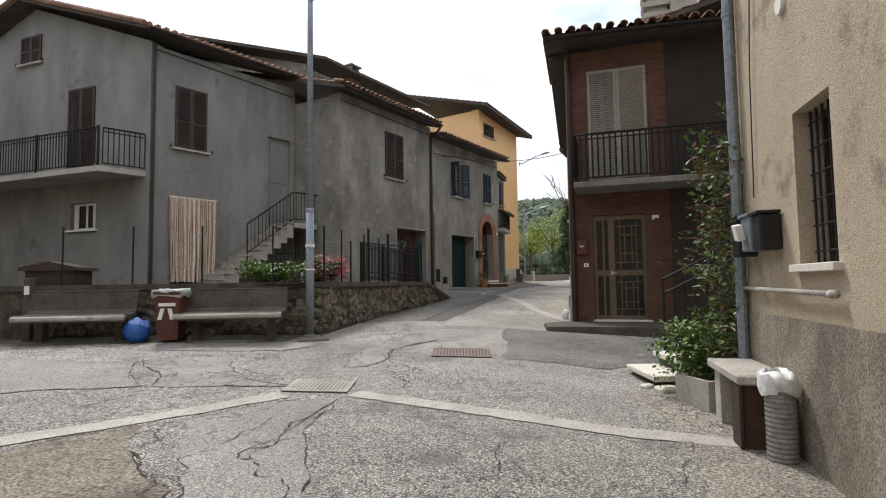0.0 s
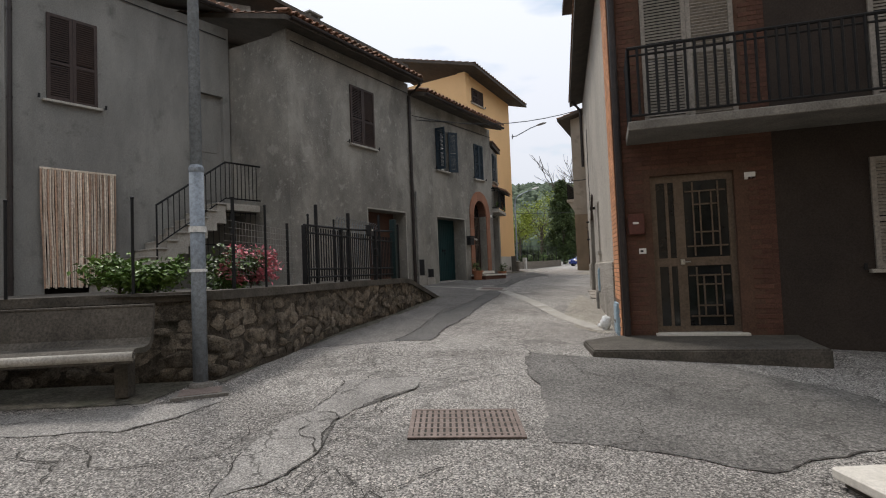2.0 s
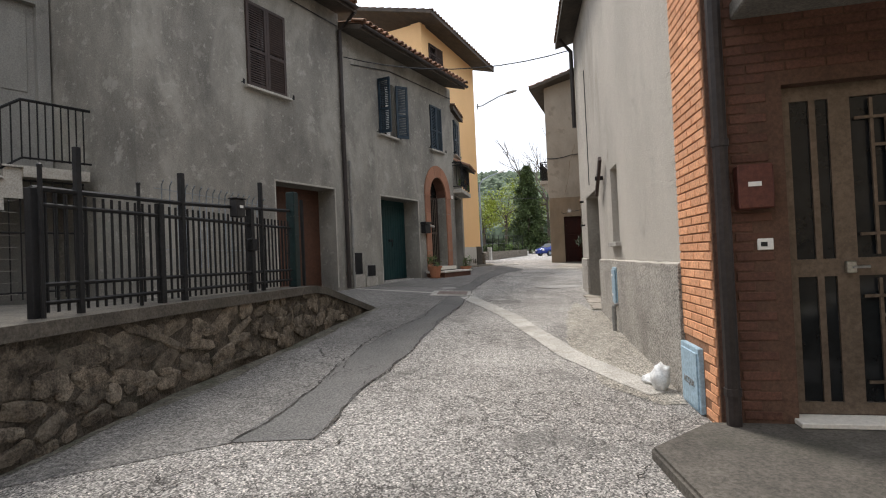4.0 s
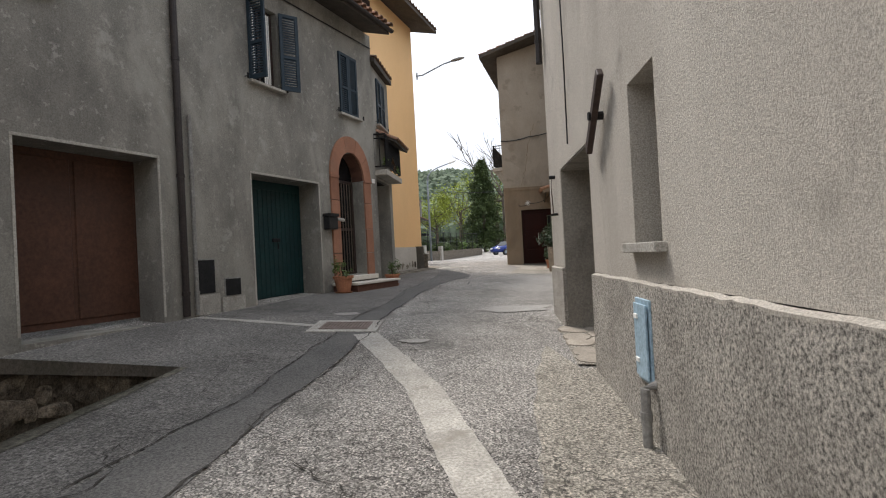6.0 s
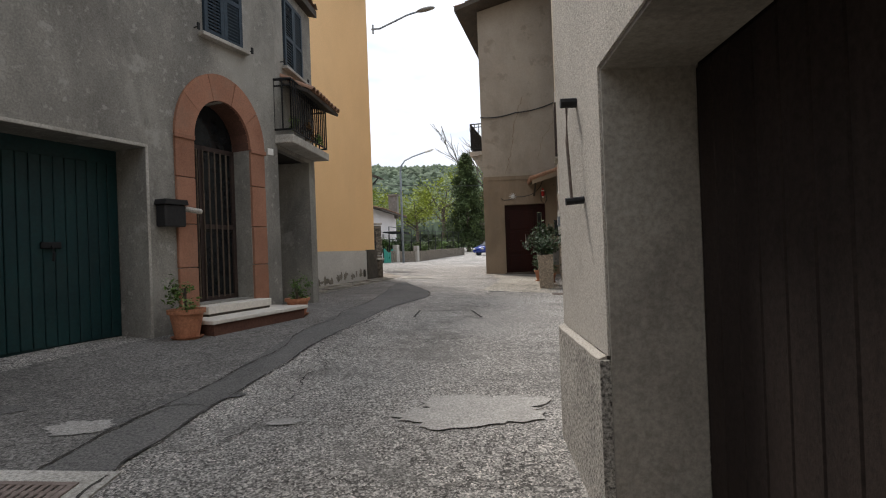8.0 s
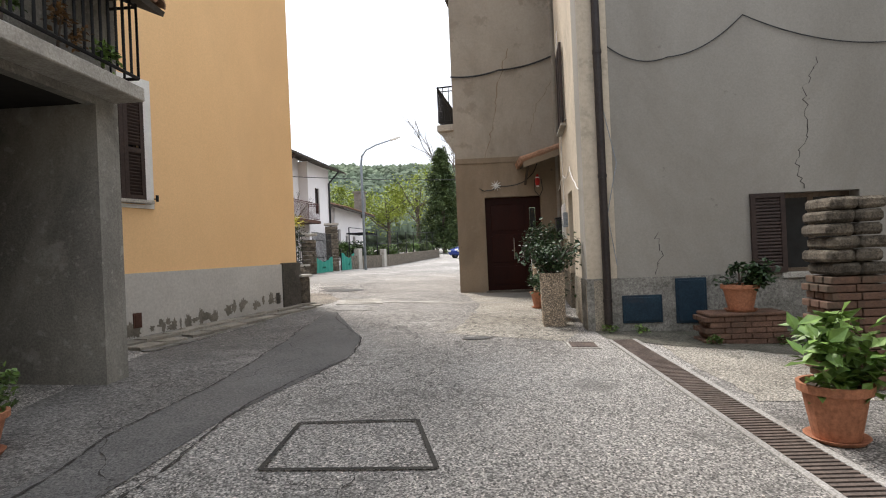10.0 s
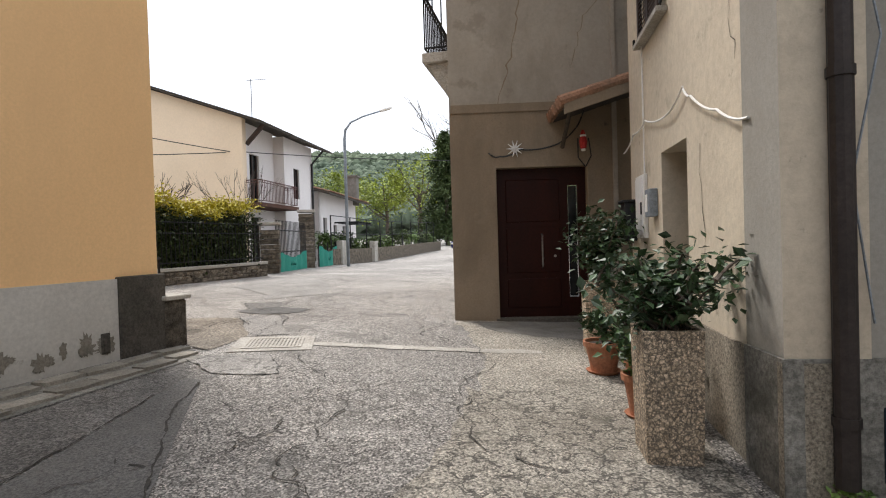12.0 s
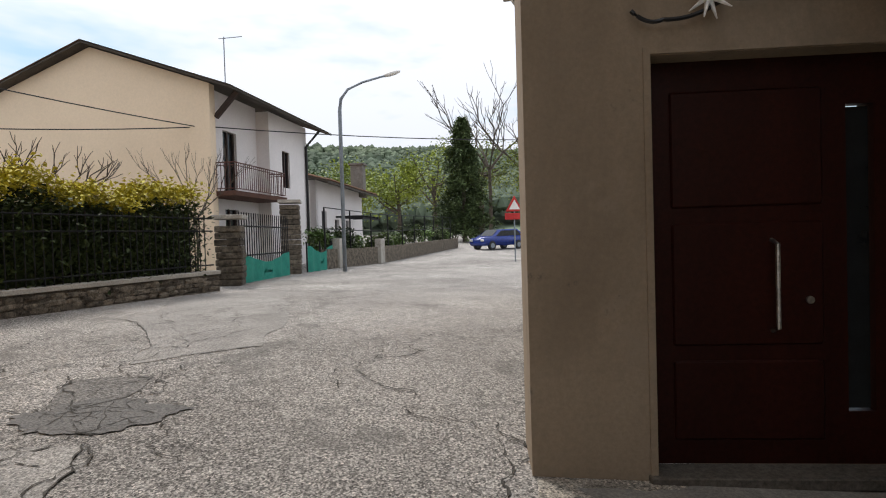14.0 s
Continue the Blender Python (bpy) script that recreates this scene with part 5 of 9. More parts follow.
bm = bmesh.new()
box(bm, -.17, .17, -.264, -.25, .66, .72)
part("sticker", bm, WHITE, t, "worn white label strip")
for x in (-.2, .2):
    bm = bmesh.new()
    tube(bm, [(x - .03, .2, .07), (x + .03, .2, .07)], .07, 12)
    part("wheel", bm, BLACK, t)


def bag(m, r, h, mat, label, seed, name="rubbish_bag"):
    bm = bmesh.new()
    bmesh.ops.create_icosphere(bm, subdivisions=3, radius=1)
    for v in bm.verts:
        q = noise.noise(v.co * 2.4 + Vector((seed, 0, 0))) * .28 + noise.noise(v.co * 6 + Vector((0, seed, 0))) * .1
        s = 1 + q
        v.co = Vector((v.co.x * r * s, v.co.y * r * s, max(0, (v.co.z * .5 + .45) * h * s)))
    return solid(name, bm, mat, label, "bag", m=m, smooth=True)


bag(FLW @ pose(1.9, -.42, zb), .2, .42, BLUEBAG, "full blue plastic rubbish bag standing beside the bin", 3)

# ---- marker post, kennel-like box and iron posts on the wall ----
t = thing("marker_post", FLW @ pose(-.02, -.12, ground_z(-7, 9.2)), "dark weathered post with a white mark, against the wall", "post")
bm = bmesh.new()
box(bm, -.06, .06, -.06, .06, 0, 1.08, .008)
part("post", bm, DIRTY_CONC, t)
bm = bmesh.new()
box(bm, -.04, .04, -.075, -.058, .8, .95, .004)
part("mark", bm, WHITE, t)
t = thing("garden_box", FLW @ pose(-.05, .75, 1.5), "dark brown wooden garden box with pitched roof", "box")
bm = bmesh.new()
box(bm, -.42, .42, -.3, .3, 0, .3)
part("body", bm, BROWN_WOOD, t)
bm = bmesh.new()
prism(bm, [(-.52, .3), (.52, .3), (.5, .36), (0, .47), (-.5, .36)], -.36, .36)
part("roof", bm, BROWN_WOOD, t)


def iron_post(x, y, h, label="thin black iron post on the wall coping"):
    bm = bmesh.new()
    tube(bm, [(0, 0, 0), (0, 0, h)], .016, 8)
    bmesh.ops.create_icosphere(bm, subdivisions=1, radius=.022, matrix=Matrix.Translation((0, 0, h)))
    solid("iron_post", bm, IRON, label, "post", m=pose(x, y, wall_top(y) + .03), group="posts on the low wall")


for x in (-6.75, -5.55, -4.35, -3.1):
    iron_post(x, 9.62 + (x + 6.75) * .07, 1.02)
for y in (11.15, 12.35, 13.3):
    iron_post(low_wall_x(y) - .17, y, 1.05)

# ---- cane curtain ----
CANE_DARK = material("red_brown_cane", (0.4, 0.26, 0.18), (0.52, 0.36, 0.26), 5, 0.7, 30, 0.2, vary=0.3, streak=4)
t = thing("cane_curtain", FA @ pose(1.2, -.05, 1.6), "striped bamboo cane curtain hung over the doorway", "curtain")
bm = bmesh.new()
box(bm, -.68, .68, -.02, .02, 2.34, 2.38, .005)
part("rail", bm, CANE, t)
rng = random.Random(8)
for k in range(34):
    bm = bmesh.new()
    x = -.66 + 1.32 * k / 33
    tube(bm, [(x, 0, 2.34), (x + rng.uniform(-.01, .01), -.015, 1.6), (x * .97 + rng.uniform(-.012, .012), -.02 + rng.uniform(-.01, .01), .8), (x * .93 + rng.uniform(-.012, .012), rng.uniform(-.02, .01), rng.uniform(0, .04))], .0175, 6)
    part("cane", bm, CANE if k % 3 else CANE_DARK, t)

# ---- outside stair ----
t = thing("outside_stair", FA @ pose(0, 0, 0), "cement outside stair with black iron railing climbing to a landing", "stair")
n, sx0, zs0, rise, run = 11, 1.35, 1.5, (3.4 - 1.5) / 11, 2.45 / 11
for k in range(n):
    bm = bmesh.new()
    prism(bm, [(sx0 + k * run, zs0 - .3 if k < 2 else zs0 + (k - 1.7) * rise), (sx0 + (k + 1) * run, zs0 + (k - 1.7) * rise if k > 1 else zs0 - .3), (sx0 + (k + 1) * run, zs0 + (k + 1) * rise - .03), (sx0 + k * run, zs0 + (k + 1) * rise - .03)], -1.05, -.03)
    st = part("step", bm, CONCRETE, t)
    bm = bmesh.new()
    box(bm, sx0 + k * run - .02, sx0 + (k + 1) * run, -1.1, -.03, zs0 + (k + 1) * rise - .03, zs0 + (k + 1) * rise, .004)
    part("tread", bm, PALE_CONC, st)
bm = bmesh.new()
box(bm, 3.8, 4.66, -1.1, -.03, 3.24, 3.4, .005)
part("landing", bm, CONCRETE, t)
bm = bmesh.new()
tube(bm, [(sx0 + .9, -1.06, zs0 + .6), (sx0 + .9, -1.06, zs0 + 1.75), (3.8, -1.06, 4.35), (4.7, -1.06, 4.35)], .022, 6)
tube(bm, [(sx0 + .9, -1.06, zs0 + .92), (3.8, -1.06, 3.52), (4.7, -1.06, 3.52)], .016, 6)
rail = part("railing", bm, IRON, t)
bm = bmesh.new()
tube(bm, [(0, 0, 0), (0, 0, .86)], .011, 6)
me = to_mesh("bar", bm, IRON)
for k in range(14):
    f = k / 13
    s = sx0 + .9 + (3.8 - sx0 - .9) * f
    part("bar", me, None, rail, m=FA @ pose(s, -1.06, zs0 + .9 + (3.5 - zs0 - .9) * f))
for k in range(9):
    part("bar", me, None, rail, m=FA @ pose(3.8 + .1 * k, -1.06, 3.5))
t = thing("iron_gate", FA @ pose(3.6, -1.02, 1.5), "black barred iron gate closing the space under the landing", "gate")
bm = bmesh.new()
for z in (.1, .95, 1.7):
    tube(bm, [(-.5, 0, z), (1.0, 0, z)], .014, 6)
fr = part("gate_frame", bm, IRON, t)
bm = bmesh.new()
tube(bm, [(0, 0, 0), (0, 0, 1.72)], .009, 6)
me = to_mesh("bar", bm, IRON)
for k in range(12):
    part("bar", me, None, fr, m=FA @ pose(3.1 + k * .135, -1.02, 1.5))

# ---- azaleas on the terrace ----
for name, c, r, mat, sd, nn, lab in (("garden_shrub", (-3.35, 10.45), (.75, .35, .27), LEAF, 21, 2600, "low green garden shrub behind the wall coping"),
                                     ("azalea", (-2.55, 11.3), (.42, .5, .36), LEAF, 22, 1500, "azalea bush with pink blossom behind the wall coping")):
    m = pose(c[0], c[1], 1.5)
    p = blob_points(nn, (0, 0, .22), r, sd, .5, .4, 16)
    p = p[p[:, 2] > 0]
    t = shrub(name, m, lab, [[(x, 0, 0), (x * 1.4, .05, .3)] for x in (-.2, 0, .2)], p, .075, mat, sd)
    if name == "azalea":
        q = blob_points(1500, (.1, .1, .27), (.4, .45, .34), 23, .35, .4, 12)
        part("blossom", leaf_mesh("blossom", q[q[:, 2] > .1], .07, FLOWER, 5), None, t, "pink petals")

# ---- iron fence and gate on the wall ----
FL2 = facade((-1.3, 13.56), (1.56, 4.94), 1.53)
fence = thing("fence", FL2 @ pose(0, .17, 0), "black iron bar fence with gate on the low wall", "fence")
bm = bmesh.new()
for z in (.1, .23, .79):
    tube(bm, [(-1.32, 0, z), (2.32, 0, z)], .017, 6)
tube(bm, [(-1.32, 0, .9), (.2, 0, .93), (2.32, 0, 1.02)], .02, 6)
part("rail", bm, IRON, fence)
bm = bmesh.new()
tube(bm, [(0, 0, .03), (0, 0, .88)], .011, 6)
me = to_mesh("bar", bm, IRON)
for k in range(44):
    part("bar", me, None, fence, m=FL2 @ pose(-1.3 + k * .083, .17, 0))
for s, h, w in ((-1.32, .9, .03), (-.95, 1.25, .022), (.2, 1.22, .025), (1.61, 1.31, .022), (1.37, .97, .035), (-.1, .9, .03), (2.68, 1.2, .02)):
    bm = bmesh.new()
    box(bm, s - w, s + w, -w, w, 0, h, .004)
    part("post", bm, IRON, fence)
bm = bmesh.new()
box(bm, 1.31, 1.41, -.06, .03, .48, .62, .006)
tube(bm, [(1.2, -.05, .6), (1.31, -.05, .62)], .01, 6)
part("lock", bm, IRON, fence)
bm = bmesh.new()
for k in range(17):
    s = .3 + k * .115
    tube(bm, [(s, .3, .3), (s, .3, 1.05), (s - .03, .27, 1.14), (s - .09, .2, 1.17)], .007, 4)
for z in (.5, .85, 1.1):
    tube(bm, [(.2, .3, z), (2.3, .3, z)], .004, 4)
o = part("mesh_wire", bm, GALV, fence, "bent wire mesh behind the bars")
bm = bmesh.new()
box(bm, 2.34, 2.47, -.06, .06, .0, 1.28, .01)
for z in (.45, .7, .95, 1.1):
    box(bm, 2.335, 2.465, -.065, .065, z, z + .012)
part("end_post", bm, GREENPAINT, fence, "dark green wrapped end post")
t = thing("letter_box", FL2 @ pose(1.06, .13, .85), "black metal letter box hung on the fence", "letter box")
bm = bmesh.new()
box(bm, -.08, .08, -.05, .05, 0, .2, .01)
part("body", bm, BLACK, t)
bm = bmesh.new()
box(bm, -.03, .03, -.056, -.05, .1, .13)
part("name_plate", bm, WHITE, t)
bm = bmesh.new()
box(bm, -.09, .09, -.06, .06, .2, .215, .004)
part("lid", bm, BLACK, t)

# wire mesh panel behind the azaleas
t = thing("wire_mesh_panel", pose(-2.36, 10.75, 1.5), "rusty wire mesh panel between thin iron posts behind the azaleas", "fence")
FM = facade((-2.36, 10.75), (.3, 1.6), 1.5)
for s, h in ((0, 1.15), (1.5, .95)):
    bm = bmesh.new()
    tube(bm, [(s, 0, -.02), (s, 0, h)], .022, 8)
    part("post", bm, IRON, t, m=FM)
bm = bmesh.new()
for k in range(21):
    tube(bm, [(k * .075, 0, .2), (k * .075, 0, .86)], .003, 4)
for k in range(9):
    tube(bm, [(-.2, 0, .2 + k * .082), (1.75, 0, .2 + k * .082)], .003, 4)
part("mesh_wire", bm, PIPEGREY, t, m=FM)

# rusty hatch in the stone wall
FL1 = facade((-2.3, 10.14), (.89, 3.26))
t = thing("wall_hatch", FL1 @ pose(1.83, -.03, .9), "rusty brown metal hatch set in the stone wall", "hatch")
bm = bmesh.new()
box(bm, -.16, .16, -.02, .05, 0, .5, .006)
part("frame", bm, RUSTGRATE, t)
bm = bmesh.new()
box(bm, -.13, .13, -.035, -.015, .03, .47, .004)
part("door", bm, BROWN_WOOD, t)

# ---- brick house's entrance ----
t = part("front_door", wall_mesh(.48, 1.58, .64, 2.9, .06, [(.56, .68, .72, 1.58), (.72, .8, .72, 1.58), (.56, .68, 1.7, 2.8), (.72, .8, 1.7, 2.8), (.93, 1.5, .72, 1.58), (.93, 1.5, 1.7, 2.8)], .1), ALU, house_brick, "bronze aluminium door with glazed grid panels", m=FBF)
bm = bmesh.new()
box(bm, .5, 1.56, .12, .13, .66, 2.88)
part("pane", bm, DARKGLASS, t, m=FBF)
bm = bmesh.new()
for x0, x1, z0, z1 in ((1.04, 1.06, .74, 1.56), (1.37, 1.39, .74, 1.56), (.95, 1.48, .85, .87), (.95, 1.48, 1.43, 1.45), (1.13, 1.15, .87, 1.43), (1.28, 1.3, .87, 1.43), (1.06, 1.37, 1.0, 1.02), (1.06, 1.37, 1.3, 1.32), (1.04, 1.06, 1.72, 2.78), (1.37, 1.39, 1.72, 2.78), (.95, 1.48, 1.85, 1.87), (.95, 1.48, 2.64, 2.66), (1.13, 1.15, 1.87, 2.64), (1.28, 1.3, 1.87, 2.64), (1.06, 1.37, 2.05, 2.07), (1.06, 1.37, 2.45, 2.47)):
    box(bm, x0, x1, .085, .105, z0, z1)
part("glazing_grid", bm, ALU, t, m=FBF)
bm = bmesh.new()
box(bm, .84, .9, .05, .09, 1.6, 1.68, .006)
tube(bm, [(.87, .06, 1.64), (.87, .04, 1.64), (.97, .04, 1.64)], .01, 6)
part("handle", bm, METAL_BRIGHT, t, m=FBF)
bm = bmesh.new()
vs = [(-.4, -1.25), (2.25, -1.15), (2.25, 0), (-.1, 0), (-.55, -.55)]
a = [bm.verts.new((x, y, .1)) for x, y in vs]
b = [bm.verts.new((x, y, .60 if y > -1 else .57)) for x, y in vs]
bm.faces.new(a[::-1]); bm.faces.new(b)
for i in range(5):
    bm.faces.new((a[i], a[(i + 1) % 5], b[(i + 1) % 5], b[i]))
bmesh.ops.bevel(bm, geom=list(bm.edges), offset=.02, segments=2, affect="EDGES")
part("doorstep", bm, DIRTY_CONC, house_brick, "worn mossy cement doorstep", m=FBF)
bm = bmesh.new()
box(bm, .45, 1.65, -.12, .1, .6, .635, .005)
part("threshold", bm, MARBLE, house_brick, m=FBF)
t = thing("letter_box", FBF @ pose(.26, -.06, 2.06), "dark metal letter box on the brick wall", "letter box")
bm = bmesh.new()
box(bm, -.11, .11, -.06, .06, 0, .3, .01)
part("body", bm, BROWN_PLASTIC, t)
bm = bmesh.new()
box(bm, -.05, .03, -.066, -.06, .15, .18)
part("name_plate", bm, WHITE, t)
t = thing("door_bell", FBF @ pose(.33, -.0, 1.78), "small white doorbell plate on the brick wall", "doorbell")
bm = bmesh.new()
box(bm, -.05, .05, -.015, .02, 0, .08, .004)
part("plate", bm, WHITE, t)
bm = bmesh.new()
box(bm, -.03, .01, -.02, -.012, .025, .055)
part("button", bm, BLACK, t)
t = solid("number_plate", (lambda b: (box(b, -.07, .07, -.012, .01, 0, .1, .003), b)[1])(bmesh.new()), WHITE, "small pale house number tile beside the door", "plate", m=FBF @ pose(1.78, 0, 2.75))

# blue water hatch with its word, low on the brick side
t = thing("water_hatch", FR @ pose(-.55, -.03, .55), "pale blue metal water hatch low in the brick wall", "hatch")
bm = bmesh.new()
box(bm, -.23, .23, -.012, .04, 0, .5, .006)
part("frame", bm, BLUEBOX, t)
bm = bmesh.new()
box(bm, -.2, .2, -.022, -.01, .03, .46, .004)
part("door", bm, BLUEBOX, t)
cu = bpy.data.curves.new("lettering", "FONT")
cu.body, cu.size, cu.align_x, cu.extrude = "ACQUA", .075, "CENTER", .002
tmp = bpy.data.objects.new("lettering", cu)
scene.collection.objects.link(tmp)
me = bpy.data.meshes.new_from_object(tmp.evaluated_get(bpy.context.evaluated_depsgraph_get()))
bpy.data.objects.remove(tmp)
me.materials.clear()
me.materials.append(PIPEGREY)
part("lettering", me, None, t, m=FR @ pose(-.55, -.0545, .74, 90, 0, 0))
bag(FR @ pose(-1.0, -.17, ground_z(2.9, 12.95)), .085, .23, WHITEBAG, "crumpled white plastic bag at the foot of the wall", 9)
bag(FR @ pose(-1.2, -.2, ground_z(2.95, 13.1)), .085, .1, WHITEBAG, "small white plastic bag at the foot of the wall", 12)

# ---- blue meter box, stub pipe, brackets and stone ramp on the roughcast side ----
t = thing("meter_box", FR @ pose(-4.0, -.035, 1.06), "pale blue metal meter box on the roughcast wall", "meter box")
bm = bmesh.new()
box(bm, -.15, .15, -.012, .05, 0, .53, .004)
part("frame", bm, BLUEBOX, t)
bm = bmesh.new()
box(bm, -.125, .125, -.032, -.018, .03, .5, .004)
door = part("door", bm, BLUEBOX, t)
for z in (.12, .4):
    bm = bmesh.new()
    box(bm, -.1, -.03, -.042, -.03, z, z + .03, .003)
    part("hinge", bm, WHITE, t)
bm = bmesh.new()
tube(bm, [(-3.84, -.03, 1.08), (-3.84, -.1, 1.06), (-3.84, -.1, .62)], .03, 10)
tube(bm, [(-3.84, -.1, .86), (-3.84, -.1, .92)], .036, 10)
solid("gas_pipe", bm, PIPEGREY, "rusty grey stub pipe rising from the ground", "pipe", m=FR)
for s, z, tilt in ((-4.95, 3.0, 48),):
    t = thing("shutter_stay", FR @ pose(s, -.05, z), "dark wooden shutter batten hanging askew on an iron bracket", "batten")
    bm = bmesh.new()
    box(bm, -.045, .045, -.05, .0, -.36, .4, .008, pose(0, -.0, 0, 0, tilt, 0))
    part("batten", bm, BROWN_WOOD, t)
    bm = bmesh.new()
    tube(bm, [(0, .06, 0), (0, -.07, .0)], .035, 10)
    part("bracket", bm, IRON, t)
t = thing("iron_hook", FR @ pose(-7.85, 0, 2.7), "thin rusty iron hook and stay on the roughcast wall", "hook")
bm = bmesh.new()
tube(bm, [(0, .04, .18), (0, -.05, .18), (.03, -.06, .0), (.1, -.06, -.3)], .008, 6)
part("stay", bm, RUSTDARK, t)
bm = bmesh.new()
tube(bm, [(0, .04, .2), (0, -.08, .2)], .025, 8)
tube(bm, [(.1, .04, -.3), (.1, -.09, -.31)], .018, 8)
part("bracket", bm, IRON, t)
bm = bmesh.new()
drape(bm, [(4.0, 17.6), (4.45, 19.15)], [(4.62, 17.45), (5.12, 19.2)], .02)
ramp = solid("stone_ramp", bm, GRAVEL, "broken pale flagstones before the plank door", "ramp", "structure")
rng = random.Random(44)
for k in range(5):
    for j in range(2):
        f = (k + .5) / 5
        x, y = 4.0 + .45 * f + .16 + j * .3 + rng.uniform(-.03, .03), 17.58 + 1.55 * f + rng.uniform(-.05, .05)
        bm = bmesh.new()
        n = 7
        lo = [bm.verts.new((x + math.cos(i * math.tau / n) * .17 * (q := rng.uniform(.85, 1.15)), y + math.sin(i * math.tau / n) * .18 * q, ground_z(x, y) - .02)) for i in range(n)]
        hi = [bm.verts.new((v.co.x, v.co.y, ground_z(v.co.x, v.co.y) + .029 + rng.uniform(-.002, .002))) for v in lo]
        bm.faces.new(lo[::-1]); bm.faces.new(hi)
        for i in range(n):
            bm.faces.new((lo[i], lo[(i + 1) % n], hi[(i + 1) % n], hi[i]))
        part("flagstone", bm, FLAG, ramp)
# ---- arched brick doorway ----
c0, ri, ro, zi = 9.42, .5, .79, 3.72
arch = thing("arched_doorway", FB @ pose(c0, 0, 1.3), "arched terracotta surround with brown barred door and stone step", "doorway")
bm = bmesh.new()
n = 16
inner = [(c0 + ri * math.cos(math.pi * k / n), zi + ri * 1.15 * math.sin(math.pi * k / n)) for k in range(n + 1)]
for k in range(n):
    (xa, za), (xb, zb2) = inner[k], inner[k + 1]
    top = 4.3
    prism(bm, [(xa, za), (xb, zb2), (xb, top), (xa, top)], .0, .3)
part("arch_fill", bm, BRICK_OLD_SHADED, arch, m=FB)
rng = random.Random(2)
nv = 5
for k in range(nv):
    bm2 = bmesh.new()
    ang = np.linspace(math.pi * k / nv + .006, math.pi * (k + 1) / nv - .006, 7)
    prism(bm2, [(c0 + ri * math.cos(a), zi + ri * 1.15 * math.sin(a)) for a in ang] + [(c0 + ro * math.cos(a), zi + ro * 1.17 * math.sin(a)) for a in ang[::-1]], -.035 - rng.uniform(0, .006), .02)
    part("voussoir", bm2, TERRA_SLAB, arch, m=FB)
for sgn in (-1, 1):
    for z0, z1 in ((1.5, 2.08), (2.09, 2.62), (2.63, 3.2), (3.21, 3.71)):
        xa, xb = (c0 - ro, c0 - ri) if sgn < 0 else (c0 + ri, c0 + ro)
        bm2 = bmesh.new()
        box(bm2, xa + rng.uniform(0, .012), xb, -.034 - rng.uniform(0, .006), .1, z0, z1, .006)
        part("jamb_slab", bm2, TERRA_SLAB, arch, m=FB)
    bm2 = bmesh.new()
    xa, xb = (c0 - ro - .02, c0 - ri) if sgn < 0 else (c0 + ri, c0 + ro + .02)
    box(bm2, xa, xb, -.055, -.03, 3.68, 3.74, .006)
    part("impost", bm2, TERRA_SLAB, arch, m=FB)
bm = bmesh.new()
for x in (c0 - ri + .03, c0 - .12, c0 + ri - .03):
    box(bm, x - .03, x + .03, .28, .33, 1.62, 3.72)
for z in (1.62, 2.6, 3.66):
    box(bm, c0 - ri, c0 + ri, .28, .33, z, z + .06)
d = part("door", bm, BROWN_WOOD, arch, "brown wooden door with pale vertical bars", m=FB)
bm = bmesh.new()
box(bm, c0 - ri, c0 + ri, .31, .32, 1.6, 4.3)
part("pane", bm, DARKGLASS, d, m=FB)
bm = bmesh.new()
tube(bm, [(0, 0, 0), (0, 0, 2.0)], .011, 6)
me = to_mesh("bar", bm, ALU)
for k in range(8):
    part("bar", me, None, d, m=FB @ pose(c0 - ri + .09 + k * .105, .26, 1.66))
bm = bmesh.new()
box(bm, 8.85, 10.0, -.25, .3, 1.5, 1.6, .008)
part("upper_step", bm, MARBLE, arch, "pale stone upper step", m=FB)
bm = bmesh.new()
box(bm, 8.55, 10.35, -.62, .0, 1.42, 1.47, .008)
part("lower_step", bm, MARBLE, arch, "pale stone step edge", m=FB)
bm = bmesh.new()
box(bm, 8.6, 10.3, -.58, .0, 1.1, 1.42)
part("step_riser", bm, BRICK_OLD_SHADED, arch, "red brick step front", m=FB)
bm = bmesh.new()
box(bm, 8.87, 9.98, -.23, .3, 1.4, 1.5)
part("step_core", bm, DIRTY_CONC, arch, m=FB)
pot(FB @ pose(8.4, -.38, ground_z(1.8, 23.7)), .19, .34, "terracotta pot with red-green plant beside the arched door", 31, 380, .24, .24)
pot(FB @ pose(10.45, -.35, ground_z(2.6, 25.3)), .17, .26, "terracotta pot beside the stone step", 32, 380, .3, .26)
t = thing("letter_box", FB @ pose(8.5, -.08, 2.58), "black letter box with newspaper holder beside the arch", "letter box")
bm = bmesh.new()
box(bm, -.15, .15, -.08, .08, 0, .26, .015)
part("body", bm, BLACK, t)
bm = bmesh.new()
prism(bm, [(-.17, .26), (.17, .26), (.15, .32), (-.15, .32)], -.1, .08)
part("lid", bm, BLACK, t)
bm = bmesh.new()
tube(bm, [(.15, -.04, .22), (.4, -.04, .2)], .035, 10)
part("paper_tube", bm, PALE_CONC, t)
solid("number_plate", (lambda b: (box(b, -.06, .06, -.012, .01, 0, .1, .003), b)[1])(bmesh.new()), WHITE, "small white house number tile", "plate", m=FB @ pose(10.38, 0, 3.72))
